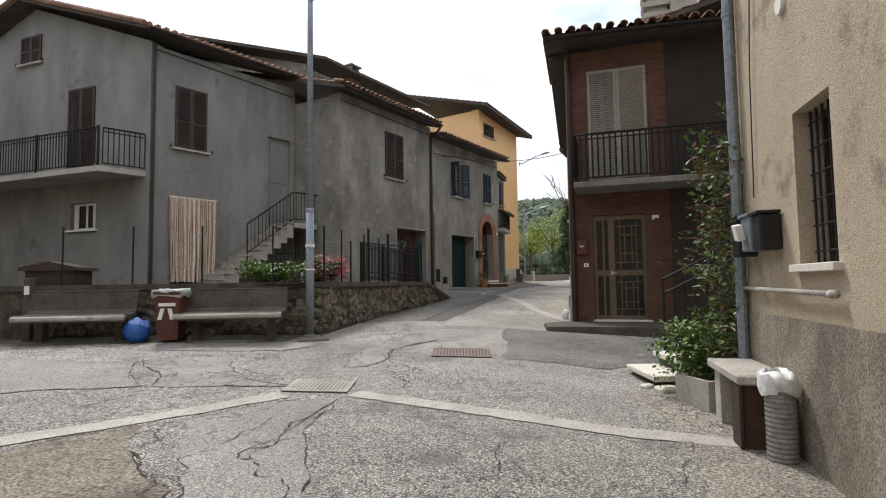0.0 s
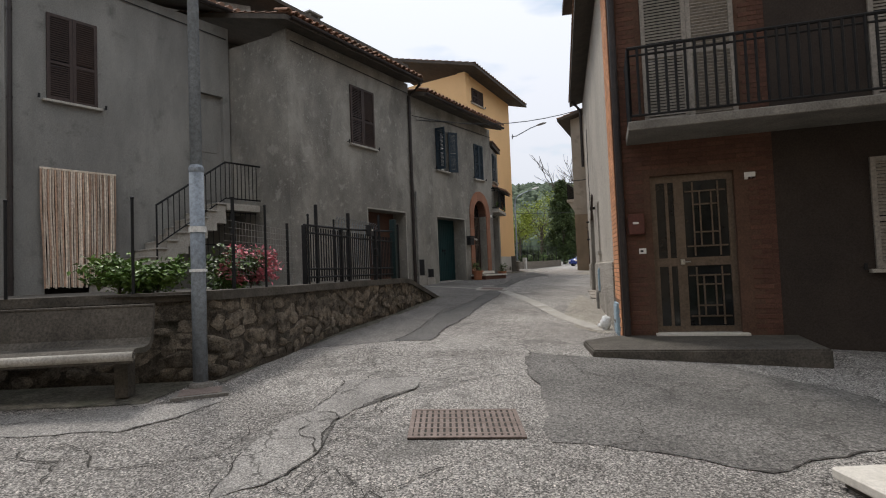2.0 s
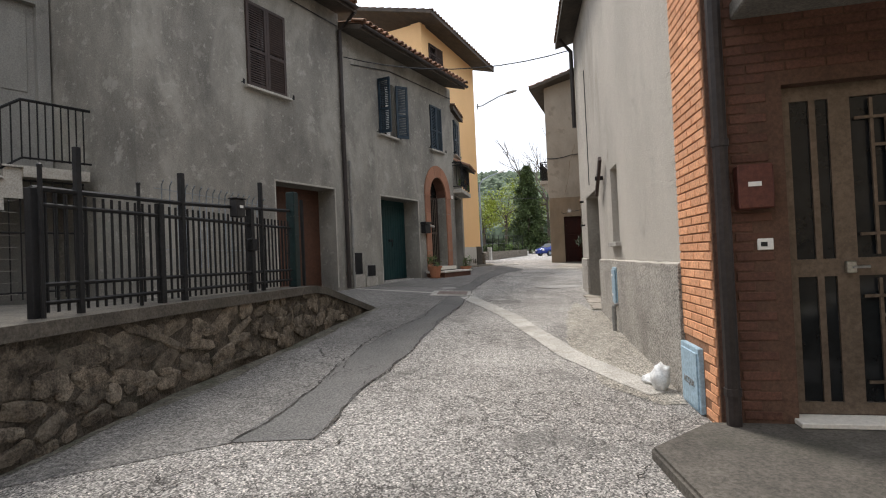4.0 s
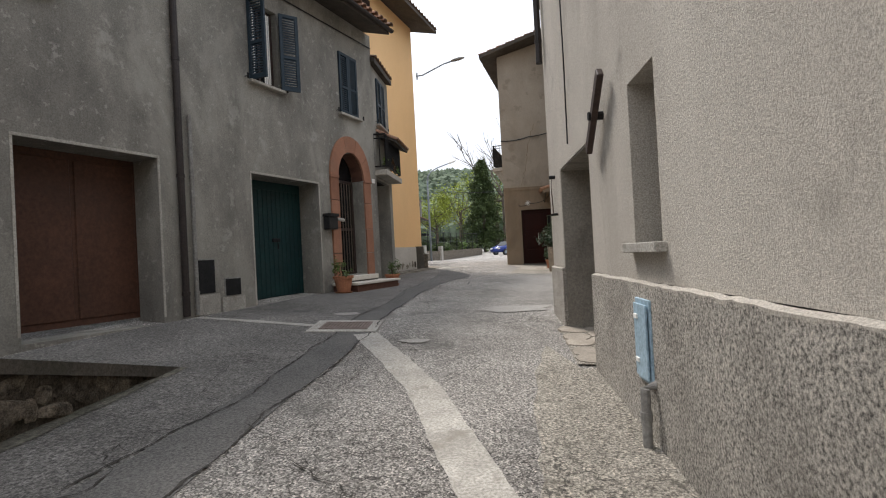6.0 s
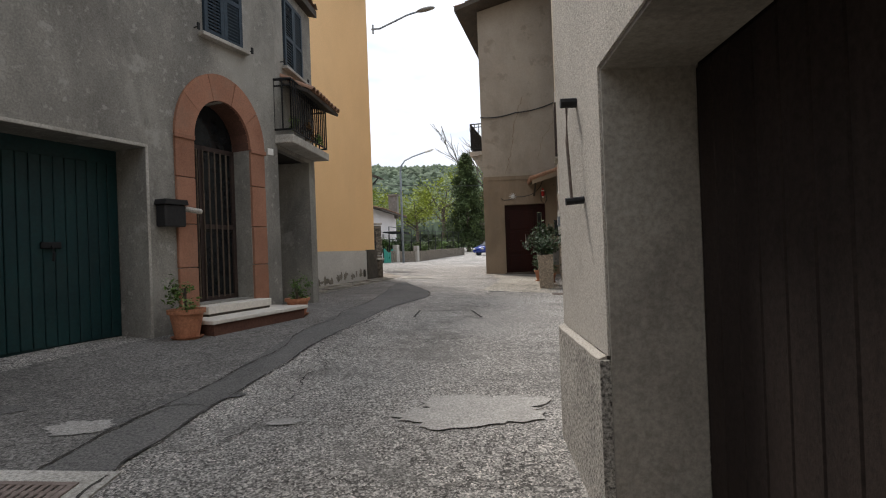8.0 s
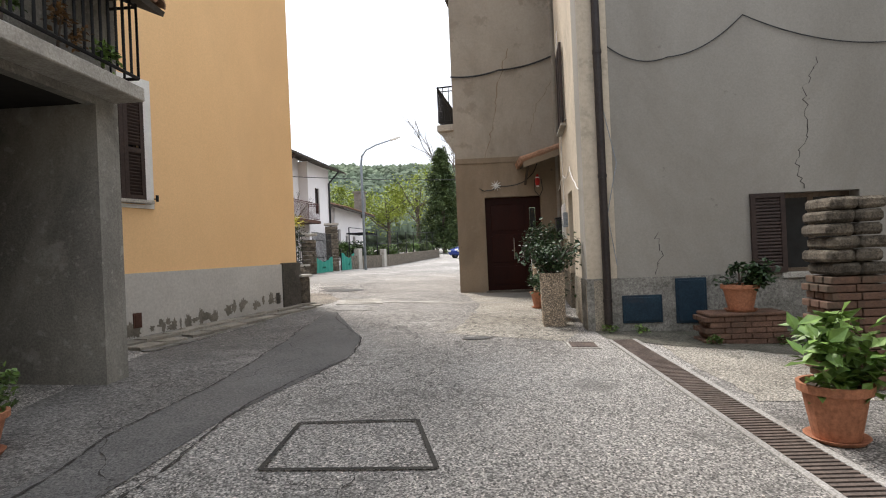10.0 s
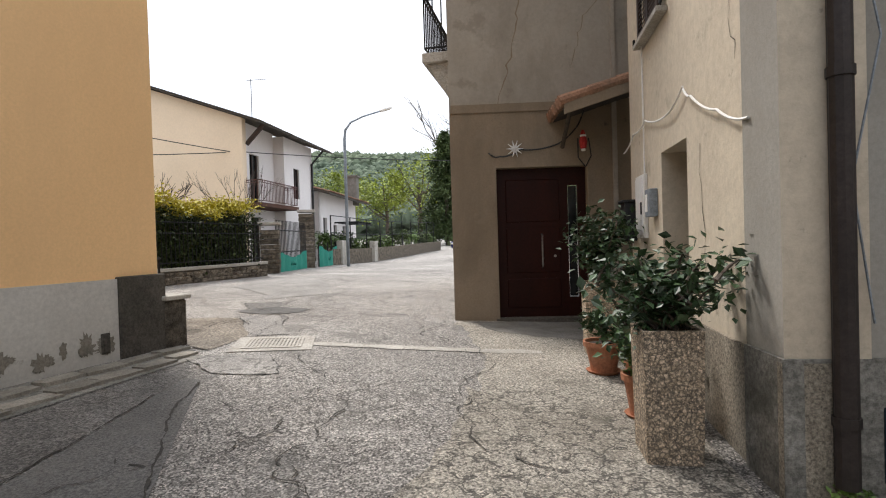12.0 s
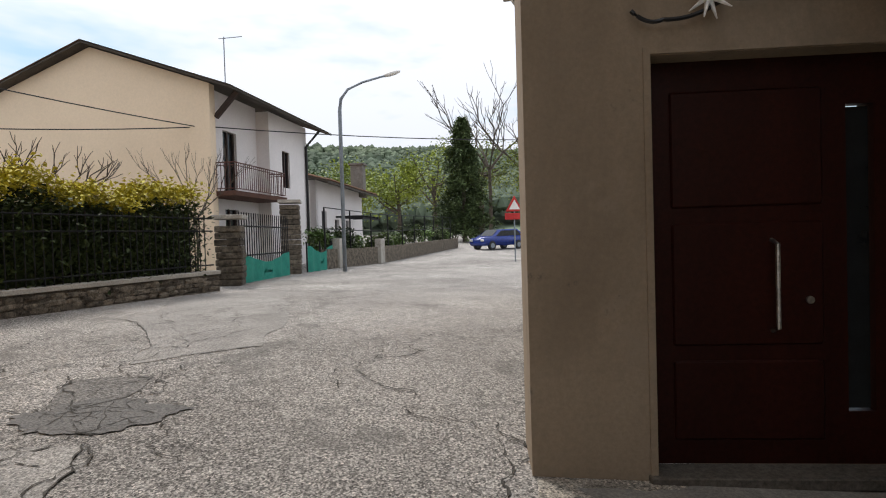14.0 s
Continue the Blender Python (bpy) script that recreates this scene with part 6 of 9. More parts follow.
for s, z, w, h in ((5.35, 1.53, .34, .54), (5.87, 1.46, .35, .3)):
    t = thing("meter_box", FB @ pose(s, -.0, z), "dark grey metal meter hatch low in the stucco wall", "meter box")
    bm = bmesh.new()
    box(bm, -w / 2, w / 2, -.015, .03, 0, h, .004)
    part("frame", bm, PIPEGREY, t)
    bm = bmesh.new()
    box(bm, -w / 2 + .02, w / 2 - .02, -.028, -.012, .02, h - .02, .004)
    part("door", bm, IRON, t)
    bm = bmesh.new()
    box(bm, -w / 2 - .06, w / 2 + .06, -.03, .02, -.3, -.0)
    part("cement_pad", bm, PALE_CONC, t, "crumbling cement patch")

# ---- tiled awning over the narrow house's balcony ----
t = thing("tiled_awning", FD @ pose(1.0, -.05, 4.95), "small awning of terracotta tiles over the balcony", "awning")
bm = bmesh.new()
box(bm, -.75, .82, -.46, .1, -.02, .03, 0, pose(0, 0, 0, 24, 0, 0))
part("board", bm, SOFFIT, t)
eave_tiles(t, FD @ pose(0, 0, 0), .35, 1.8, -.5, 4.78, .45, 2, .17, .38)
for k in range(3):
    shrub("balcony_flowers", FD @ pose(.3 + k * .5, -.2, 4.1), "balcony flower box plants trailing through the railing", [[(0, 0, 0), (.05, 0, .25)]], blob_points(160, (0, 0, .15), (.22, .12, .2), 60 + k, .5, .4, 6), .06, LEAF_RUST if k % 2 else LEAF, 60 + k)

# ---- wall lamps and cables ----
def wall_lamp(m, reach, rise, label):
    t = thing("street_lamp", m, label, "street lamp")
    bm = bmesh.new()
    tube(bm, [(0, .05, 0), (0, -.2, .03), (0, -reach * .75, rise * .8), (0, -reach, rise)], .028, 8)
    part("arm", bm, GALV, t, smooth=True)
    bm = bmesh.new()
    box(bm, -.06, .06, -.02, .03, -.12, .12, .006)
    part("bracket", bm, GALV, t)
    bm = bmesh.new()
    bmesh.ops.create_icosphere(bm, subdivisions=2, radius=1)
    for v in bm.verts:
        v.co = Vector((v.co.x * .11, v.co.y * .3, v.co.z * (.07 if v.co.z > 0 else .05)))
    bmesh.ops.transform(bm, matrix=pose(0, -reach - .22, rise + .06, -14, 0, 0), verts=bm.verts)
    part("lamp_head", bm, PIPEGREY, t, smooth=True)
    return t


wall_lamp(FY @ pose(4.45, 0, 8.75) @ pose(0, 0, 0, 0, 0, 30), 1.35, .55, "grey street lamp on a bent arm at the ochre house's corner")


def cable(pts, r, label, name="cable", sag=0.0, mat=None):
    """A cable through points, sagging between them."""
    out = []
    for a, b in zip(pts, pts[1:]):
        a, b = Vector(a), Vector(b)
        for k in range(10):
            f = k / 10
            out.append(a + (b - a) * f - Vector((0, 0, sag * 4 * f * (1 - f))))
    out.append(Vector(pts[-1]))
    bm = bmesh.new()
    tube(bm, out, r, 5)
    return solid(name, bm, mat or BLACK, label, "cable")


def on(m, s, y, z):
    return m @ Vector((s, y, z))


cable([on(FB, 5.0, -.1, 6.6), on(FR, -8.2, -.1, 6.3)], .012, "black overhead cable across the street", sag=.35)
cable([on(FB, .1, -.03, 7.35), on(FB, 4.9, -.03, 7.3)], .012, "black cable stapled under the eave")
cable([on(FA, .1, -.03, 7.95), on(FA, 4.5, -.03, 7.75)], .012, "black cable stapled under the eave")
cable([on(FB, 5.35, -.03, 6.55), on(FB, 7.0, -.03, 6.85), on(FB, 10.5, -.03, 6.95)], .012, "black cable stapled along the stucco")
cable([on(FR, -6.6, -.02, 5.3), on(FR, -6.5, -.03, 4.0), on(FR, -6.6, -.02, 3.1)], .009, "thin grey cable down the roughcast wall")

# ---- beside the near house: bench, pot, boxes, steps, planter, climber ----
t = thing("stone_bench", FRN @ pose(-1.08, -.22, ground_z(2.75, 4.9)), "old stone bench with brick legs against the wall", "bench")
bm = bmesh.new()
box(bm, -.52, .52, -.2, .2, .5, .58, .015)
part("seat", bm, CONCRETE, t)
for x in (-.36, .36):
    bm = bmesh.new()
    prism(bm, [(x - .1, 0), (x + .1, 0), (x + .1, .5), (x - .1, .5)], -.15, .16)
    part("leg", bm, BRICK_OLD_SHADED if x > 0 else CONCRETE, t)
bm = bmesh.new()
box(bm, .27, .5, -.19, -.16, .0, .5, .006)
part("board", bm, BROWN_WOOD, t, "old brown board leaning on the bench end")
t = thing("plastic_pot", FRN @ pose(-.42, -.17, ground_z(2.65, 4.2)), "grey ribbed plastic pipe pot with a white bag over its rim", "pot")
bm = bmesh.new()
prof = []
for k in range(17):
    prof += [(.1, k * .036), (.107, k * .036 + .012), (.107, k * .036 + .024), (.1, k * .036 + .036)]
lathe(bm, prof, 18)
part("ribbed_tube", bm, PIPEGREY, t)
bm = bmesh.new()
rng = random.Random(6)
rings = []
for z, r in ((.6, .08), (.66, .1), (.63, .12), (.56, .135), (.5, .12)):
    rings.append([bm.verts.new(((r + rng.uniform(-.025, .025)) * math.cos(k * math.tau / 14), (r + rng.uniform(-.025, .025)) * math.sin(k * math.tau / 14), z + rng.uniform(-.03, .03))) for k in range(14)])
for ra, rb in zip(rings, rings[1:]):
    for k in range(14):
        bm.faces.new((ra[k], ra[(k + 1) % 14], rb[(k + 1) % 14], rb[k]))
part("bag", bm, WHITEBAG, t, "crumpled white plastic bag", smooth=True)
for s, w, h, z, mat, lab in ((-.78, .2, .3, 1.69, BLACK, "black metal letter box on the plastered wall"), (-1.08, .24, .3, 1.7, GALV, "grey letter box stuffed with white papers"), (-1.4, .2, .32, 1.66, BLACK, "black letter box at the wall's corner")):
    t = thing("letter_box", FRN @ pose(s, -.09, z), lab, "letter box")
    bm = bmesh.new()
    box(bm, -w / 2, w / 2, -.08, .08, 0, h, .012)
    part("body", bm, mat, t)
    bm = bmesh.new()
    box(bm, -w / 2 - .01, w / 2 + .01, -.1, .08, h, h + .025, .005)
    part("lid", bm, mat, t)
    if mat is GALV:
        bm = bmesh.new()
        box(bm, -.07, .05, -.13, -.07, .12, .26, .004, pose(0, 0, 0, 12, 8, 0))
        part("papers", bm, WHITE, t)
bm = bmesh.new()
tube(bm, [(-1.69, -.05, 1.37), (.25, -.05, 1.35)], .02, 8)
tube(bm, [(.22, -.05, 1.35), (.3, -.05, 1.35)], .028, 8)
solid("wall_pipe", bm, PALE_CONC, "cream plastic pipe fixed along the wall", "pipe", m=FRN, smooth=True)
cable([on(FRN, -1.0, -.02, 5.0), on(FRN, -1.2, -.03, 3.4), on(FRN, -1.3, -.02, 2.2)], .006, "thin cable hanging down the plaster")
bm = bmesh.new()
lathe(bm, [(.04, -.03), (.07, -.03), (.07, .02), (.04, .02)], 16)
solid("vent_ring", bm, WHITE, "white round vent ring in the wall", "vent", m=FRN @ pose(-.45, -.01, 3.6, 90, 0, 0))

STEP_X = 2.8
# travertine steps with their railing, climbing towards the house corner
t = thing("stone_steps", pose(STEP_X, 7.0, .15, 0, 0, 0), "broken travertine steps climbing beside the planter", "steps")
for k in range(7):
    bm = bmesh.new()
    box(bm, -.35 + k * .36, .1 + k * .36, -.45 + (0 if k else -.12), .42, .12 + k * .17, .19 + k * .17, .012)
    part("tread", bm, MARBLE, t)
    bm = bmesh.new()
    box(bm, -.28 + k * .36, .1 + k * .36, -.4, .4, -.1, .12 + k * .17)
    part("riser", bm, DIRTY_CONC, t)
bm = bmesh.new()
tube(bm, [(.2, .45, .0), (.2, .45, 1.32), (2.68, .45, 2.5)], .026, 8)
tube(bm, [(.2, .45, 1.12), (2.68, .45, 2.3)], .018, 8)
tube(bm, [(.2, .45, .28), (2.68, .45, 1.46)], .022, 8)
rail = part("railing", bm, IRON, t)
bm = bmesh.new()
tube(bm, [(0, 0, 0), (0, 0, .84)], .012, 6)
me = to_mesh("bar", bm, IRON)
for k in range(16):
    part("bar", me, None, rail, m=pose(STEP_X + .35 + k * .15, 7.45, .15 + .35 + k * .0714))
rng = random.Random(3)
for k, (x, y, s) in enumerate(((2.55, 6.35, .13), (2.72, 6.2, .1), (2.4, 6.55, .08), (2.85, 6.1, .1))):
    bm = bmesh.new()
    box(bm, -s, s, -s * .7, s * .7, -.02, s * .5, s * .2)
    solid("loose_stone", bm, MARBLE, "loose broken piece of pale stone beside the steps", "stone", m=at(x, y, 0, rng.uniform(0, 90)), group="loose stones")
t = thing("stone_planter", at(2.9, 5.78, 0, 12), "rough stone trough planter overgrown by a shrub", "planter")
bm = wall_mesh(-.36, .36, 0, .3, .06, (), -.26)
box(bm, -.36, .36, .2, .26, 0, .3); box(bm, -.36, -.3, -.2, .2, 0, .3); box(bm, .3, .36, -.2, .2, 0, .3); box(bm, -.3, .3, -.2, .2, 0, .05)
part("trough", bm, CONCRETE, t)
bm = bmesh.new()
box(bm, -.3, .3, -.2, .2, .05, .25)
part("soil", bm, SOIL, t)
p = blob_points(3600, (.0, .25, .55), (.62, .5, .42), 41, .5, .45, 26)
shrub("garden_shrub", at(2.92, 5.85), "bushy green rose shrub spilling over the stone planter", [[(x, 0, .2), (x * 2, .2, .75)] for x in (-.2, -.05, .1, .25)], p[p[:, 2] > .05], .07, LEAF, 41)
t = thing("climbing_rose", FRN @ pose(-1.82, .06, ground_z(3.1, 5.45)), "tall climbing rose with green and reddish leaves on the house corner", "climbing plant")
rng = random.Random(17)
stems, tips = [], []
for k in range(7):
    x = rng.uniform(-.25, .1)
    line = [Vector((x, rng.uniform(-.1, .1), .1))]
    for j in range(1, 10):
        line.append(Vector((x + rng.uniform(-.16, .14) - .05 * j * (k % 3) * .4, rng.uniform(-.35, .08), .1 + j * .31 * rng.uniform(.95, 1.05))))
    stems.append(line)
    for j in range(2, 10):
        for _ in range(2):
            b = line[j]
            e = b + Vector((rng.uniform(-.3, .15) * (.5 + j * .1), rng.uniform(-.25, .1), rng.uniform(-.16, .2)))
            stems.append([b, (b + e) / 2 + Vector((0, 0, .04)), e])
            tips += [b, e, (b + e) / 2]
g = np.random.default_rng(17)
tp = np.array([tuple(p) for p in tips])
bm = bmesh.new()
for line in stems:
    tube(bm, line, .01, 5, .004)
part("stem", bm, BARK, t)
part("crown", leaf_mesh("crown", tp[g.integers(0, len(tp), 1050)] + g.normal(size=(1050, 3)) * .07, .085, LEAF, 18), None, t)
part("young_leaves", leaf_mesh("young_leaves", tp[g.integers(0, len(tp), 420)] + g.normal(size=(420, 3)) * .08, .07, LEAF_RUST, 19), None, t, "reddish young leaves")

# ---- road surface: strips, trench, patches, cracks, grates ----
def laid(name, bm, mat, label, cat="road patch"):
    return solid(name, bm, mat, label, cat, "structure")


bm = bmesh.new()
ribbon(bm, [(-5.5, 2.7), (-3.4, 4.33), (-2.54, 5.09), (-1.9, 5.75), (-1.74, 5.9)], .26, .008, .02, 1)
ribbon(bm, [(-1.0, 6.02), (.34, 5.39), (1.52, 4.79), (2.56, 4.48)], .26, .008, .02, 2)
laid("concrete_strip", bm, PALE_CONC, "pale concrete strip set across the asphalt")
bm = bmesh.new()
ribbon(bm, [(2.06, 19.4), (2.3, 18.2), (2.47, 17.2), (2.52, 15.6), (2.55, 14.4), (2.72, 13.5), (2.86, 12.9)], .3, .008, .009, 3)
laid("concrete_strip", bm, PALE_CONC, "pale concrete strip curving along the street")
bm = bmesh.new()
ribbon(bm, [(1.4, 20.0), (.5, 20.6), (-.3, 21.1)], .14, .012, .015, 4)
laid("concrete_strip", bm, PALE_CONC, "narrow pale concrete channel to the downpipe")
bm = bmesh.new()
ribbon(bm, [(6.1, 32.65), (7.2, 32.2), (8.0, 31.9), (8.6, 31.7)], .17, .008, .02, 5)
laid("concrete_strip", bm, PALE_CONC, "pale concrete strip across the road")
bm = bmesh.new()
drape(bm, [(-.55, 12.2), (-.14, 13.56), (.15, 15.16), (.74, 16.69), (1.3, 18.2), (1.62, 19.2), (1.95, 20.45), (2.5, 21.9), (3.0, 23.8), (3.67, 26.08), (3.97, 26.81), (4.43, 28.56), (5.11, 31.4)],
      [(0, 12.2), (.29, 13.43), (.7, 14.64), (1.05, 16.0), (1.42, 17.3), (1.9, 18.7), (2.3, 20.3), (2.62, 21.3), (3.25, 23.2), (4.24, 25.92), (5.2, 27.6), (5.45, 28.79), (5.25, 31.3)], .006, ragged=.03)
laid("asphalt_trench", bm, ASPHALT_NEW, "darker asphalt strip over a filled trench")
bm = bmesh.new()
drape(bm, [(-1.8, 11.6), (-1.38, 13.4), (-.7, 15.2), (-.4, 16.4), (.2, 18.34), (-.4, 20.9), (1.2, 23.5), (2.55, 25.6), (2.65, 26.5), (3.0, 28.6), (4.0, 30.3), (5.0, 32.1)],
      [(x + .07, y) for x, y in ((-.6, 12.2), (-.17, 13.56), (.12, 15.16), (.71, 16.69), (1.27, 18.2), (1.59, 19.2), (1.92, 20.45), (2.47, 21.9), (2.97, 23.8), (3.64, 26.08), (3.94, 26.81), (4.4, 28.56), (5.05, 31.4))], .004, ragged=.02)
drape(bm, [(-2.4, 17.8), (-1.6, 19.3), (-.5, 20.95)], [(.2, 18.34), (-.1, 19.6), (-.4, 20.9)], .003)
laid("asphalt_verge", bm, ASPHALT_OLD, "dark damp asphalt between the filled trench and the house fronts")
bm = bmesh.new()
drape(bm, [(-2.25, 9.95), (-1.95, 11.2), (-1.2, 13.4), (-.6, 15.2), (-.22, 16.4), (.3, 18.3)], [(-2.4, 10.2), (-1.95, 11.2), (-1.42, 13.4), (-.8, 15.2), (-.46, 16.4), (.15, 18.3)], .01, ragged=.1)
laid("soil_strip", bm, WETSOIL, "dark mossy earth along the stone wall's foot", "soil")
# dark strip laid as the shade beneath the benches
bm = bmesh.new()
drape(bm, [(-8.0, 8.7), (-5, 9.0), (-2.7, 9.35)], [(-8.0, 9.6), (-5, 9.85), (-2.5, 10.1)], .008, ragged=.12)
laid("soil_strip", bm, WETSOIL, "ground strip darkened for the shade under the benches", "soil")
bm = bmesh.new()
drape(bm, [(2.7, 12.6), (3.0, 13.6), (3.45, 15.4), (4.0, 17.5)], [(2.9, 12.6), (3.2, 13.6), (3.65, 15.4), (4.2, 17.5)], .005)
drape(bm, [(2.45, 13.2), (2.72, 15.0), (3.5, 17.4), (4.0, 18.4)], [(2.7, 12.6), (3.0, 13.6), (3.45, 15.4), (4.0, 17.5)], .004, ragged=.12)
laid("gravel_verge", bm, GRAVEL, "dusty gravel verge along the walls", "verge")
bm = bmesh.new()
drape(bm, [(7.5, 30.6), (7.95, 31.6), (8.1, 33.0), (8.15, 33.8)], [(8.45, 28.6), (9.3, 31.0), (10.2, 32.5), (10.3, 33.3)], .005, ragged=.12)
drape(bm, [(6.6, 28.9), (7.3, 30.0), (7.5, 30.6)], [(7.9, 27.9), (8.4, 28.5), (8.45, 28.6)], .005, ragged=.12)
laid("gravel_verge", bm, GRAVEL, "dusty gravel verge along the walls", "verge")
bm = bmesh.new()
drape(bm, [(8.2, 25.2), (8.95, 27.6)], [(11.0, 24.5), (11.5, 27.4)], .0045, ragged=.1)
laid("gravel_verge", bm, GRAVEL, "dusty gravel verge along the walls", "verge")
bm = bmesh.new()
drape(bm, [(1.6, 3.4), (2.1, 5.0), (2.0, 6.3)], [(2.5, 3.4), (2.9, 5.0), (3.1, 6.3)], .005, ragged=.15)
laid("gravel_verge", bm, GRAVEL, "dusty gravel verge along the walls", "verge")
bm = bmesh.new()
drape(bm, [(8.45, 27.8), (9.1, 27.2), (10.2, 26.2), (11.6, 25.5), (13.0, 25.1)], [(8.6, 28.5), (9.5, 28.2), (10.5, 27.85), (11.9, 27.4), (13.3, 26.95)], .009, ragged=.16)
laid("soil_strip", bm, WETSOIL, "dark mossy earth along the grey wall's foot", "soil")
bm = bmesh.new()
rng = random.Random(5)
for c, rx, ry in (((4.4, 20.75), .55, .32), ((1.85, 20.9), .22, .12), ((3.1, 20.75), .1, .05), ((2.6, 18.9), .18, .1)):
    v = [bm.verts.new((c[0] + rx * math.cos(a) * (q := .95 + .45 * noise.noise(Vector((c[0] + math.cos(a) * 1.6, c[1] + math.sin(a) * 1.6, 0))) + rng.uniform(-.1, .1)), c[1] + ry * math.sin(a) * q, ground_z(c[0] + rx * math.cos(a) * q, c[1] + ry * math.sin(a) * q) + .011)) for a in np.linspace(0, math.tau, 60, endpoint=False)]
    bm.faces.new(v)
laid("cement_splash", bm, SPLASH, "pale dried cement splash on the asphalt")
bm = bmesh.new()
for c, rx, ry in (((2.45, 21.4), .3, .17), ((1.15, 21.35), .2, .1), ((.8, 21.6), .15, .09), ((2.0, 20.95), .12, .08), ((5.55, 35.2), .55, .35), ((6.9, 28.4), .2, .1)):
    v = [bm.verts.new((c[0] + rx * math.cos(a) * (q := .95 + .45 * noise.noise(Vector((c[0] + math.cos(a) * 1.6, c[1] + math.sin(a) * 1.6, 0))) + rng.uniform(-.1, .1)), c[1] + ry * math.sin(a) * q, ground_z(c[0] + rx * math.cos(a) * q, c[1] + ry * math.sin(a) * q) + .010)) for a in np.linspace(0, math.tau, 60, endpoint=False)]
    bm.faces.new(v)
laid("asphalt_patch", bm, ASPHALT_NEW, "dark asphalt repair patch")


def crack_line(a, b, seed, jag=.2, depth=6):
    rng = random.Random(seed)
    pts = [Vector(a), Vector(b)]
    for _ in range(depth):
        nxt = []
        for p, q in zip(pts, pts[1:]):
            d = q - p
            nxt += [p, (p + q) / 2 + Vector((-d.y, d.x)) * rng.uniform(-jag, jag)]
        pts = nxt + [pts[-1]]
    return [tuple(p) for p in pts]


def asphalt_slab(poly, mat, label, lift, seed):
    """A patch of other asphalt: a ragged polygon draped on the road."""
    rng = random.Random(seed)
    edge = []
    for a, b in zip(poly, poly[1:] + poly[:1]):
        line = crack_line(a, b, rng.randrange(9999), .09, 5)
        edge += line[:-1]
    cx, cy = sum(p[0] for p in edge) / len(edge), sum(p[1] for p in edge) / len(edge)
    bm = bmesh.new()
    rings = [[bm.verts.new((cx + (x - cx) * f, cy + (y - cy) * f, ground_z(cx + (x - cx) * f, cy + (y - cy) * f) + lift)) for x, y in edge] for f in (1, .75, .5, .25)]
    for ra, rb in zip(rings, rings[1:]):
        for k in range(len(edge)):
            bm.faces.new((ra[k], ra[(k + 1) % len(edge)], rb[(k + 1) % len(edge)], rb[k]))
    bm.faces.new(rings[-1])
    laid("asphalt_patch", bm, mat, label)
    EDGES.append(edge + edge[:1])


EDGES = []
# dark cement whose tone also holds the shadow in front of the door
asphalt_slab([(8.35, 33.65), (8.5, 32.9), (9.3, 32.2), (10.3, 32.1), (10.9, 32.95)], DIRTY_PALE, "worn cement before the mahogany door, darkened for the shadow on it", .0085, 13)
asphalt_slab([(1.3, 11.3), (3.3, 10.5), (4.4, 8.2), (2.2, 7.6), (.9, 8.2)], ASPHALT_OLD, "dark coarse asphalt before the brick house", .005, 12)
SM, BR = "smooth worn slab of grey asphalt with cracked edges", "broken brownish asphalt with loose chippings"
asphalt_slab([(-7.6, 7.5), (-4.27, 7.66), (-3.4, 6.2), (-6.4, 5.6)], ASPHALT_SMOOTH, SM, .0065, 1)
asphalt_slab([(-4.23, 7.68), (-3.25, 8.15), (-2.49, 6.8), (-1.75, 6.3), (-3.31, 6.2)], ASPHALT_SMOOTH, SM, .007, 2)
asphalt_slab([(-4.6, 2.4), (-3.3, 3.95), (-2.6, 4.75), (-1.7, 3.45), (-1.5, 2.4)], ASPHALT_BROKEN, BR, .006, 3)
asphalt_slab([(-2.35, 4.9), (-1.8, 5.5), (-1.12, 5.79), (-.9, 3.47), (-.8, 2.4), (-1.4, 2.4), (-1.64, 3.45)], ASPHALT_SMOOTH, SM, .007, 4)
asphalt_slab([(-.94, 10.0), (-.12, 10.11), (-.17, 9.65), (-.81, 8.84), (-1.08, 7.57), (-1.34, 7.4), (-1.25, 8.79)], ASPHALT_SMOOTH, SM, .0065, 5)
asphalt_slab([(-4.5, 8.5), (-2.52, 8.58), (-2.0, 9.4), (-2.6, 9.3), (-4.6, 9.1)], ASPHALT_SMOOTH, SM, .007, 6)
asphalt_slab([(5.14, 34.68), (5.69, 34.69), (5.9, 33.2), (5.46, 33.2)], ASPHALT_SMOOTH, SM, .0065, 7)
asphalt_slab([(5.01, 36.1), (5.65, 36.17), (5.69, 34.83), (5.2, 35.01)], ASPHALT_OLD, "dark worn asphalt repair", .007, 8)
asphalt_slab([(3.9, 34.6), (5.1, 34.6), (5.4, 33.2), (5.1, 32.5), (4.7, 32.9)], ASPHALT_BROKEN, BR, .006, 9)
asphalt_slab([(4.87, 32.3), (5.26, 32.2), (5.75, 32.15), (5.9, 31.4), (5.3, 31.5)], ASPHALT_SMOOTH, SM, .0075, 10)
asphalt_slab([(4.3, 42.5), (6.2, 43.3), (6.4, 37.2), (5.3, 36.6)], ASPHALT_SMOOTH, SM, .006, 11)
bm = bmesh.new()
drape(bm, [(2.3, 29.1), (3.4, 30.8), (4.75, 32.8)], [(3.0, 28.6), (4.0, 30.3), (5.1, 32.2)], .012)
apron = laid("pavement", bm, MOSSY_BASE, "cracked stone-flag apron along the ochre house", "pavement")
rng = random.Random(15)
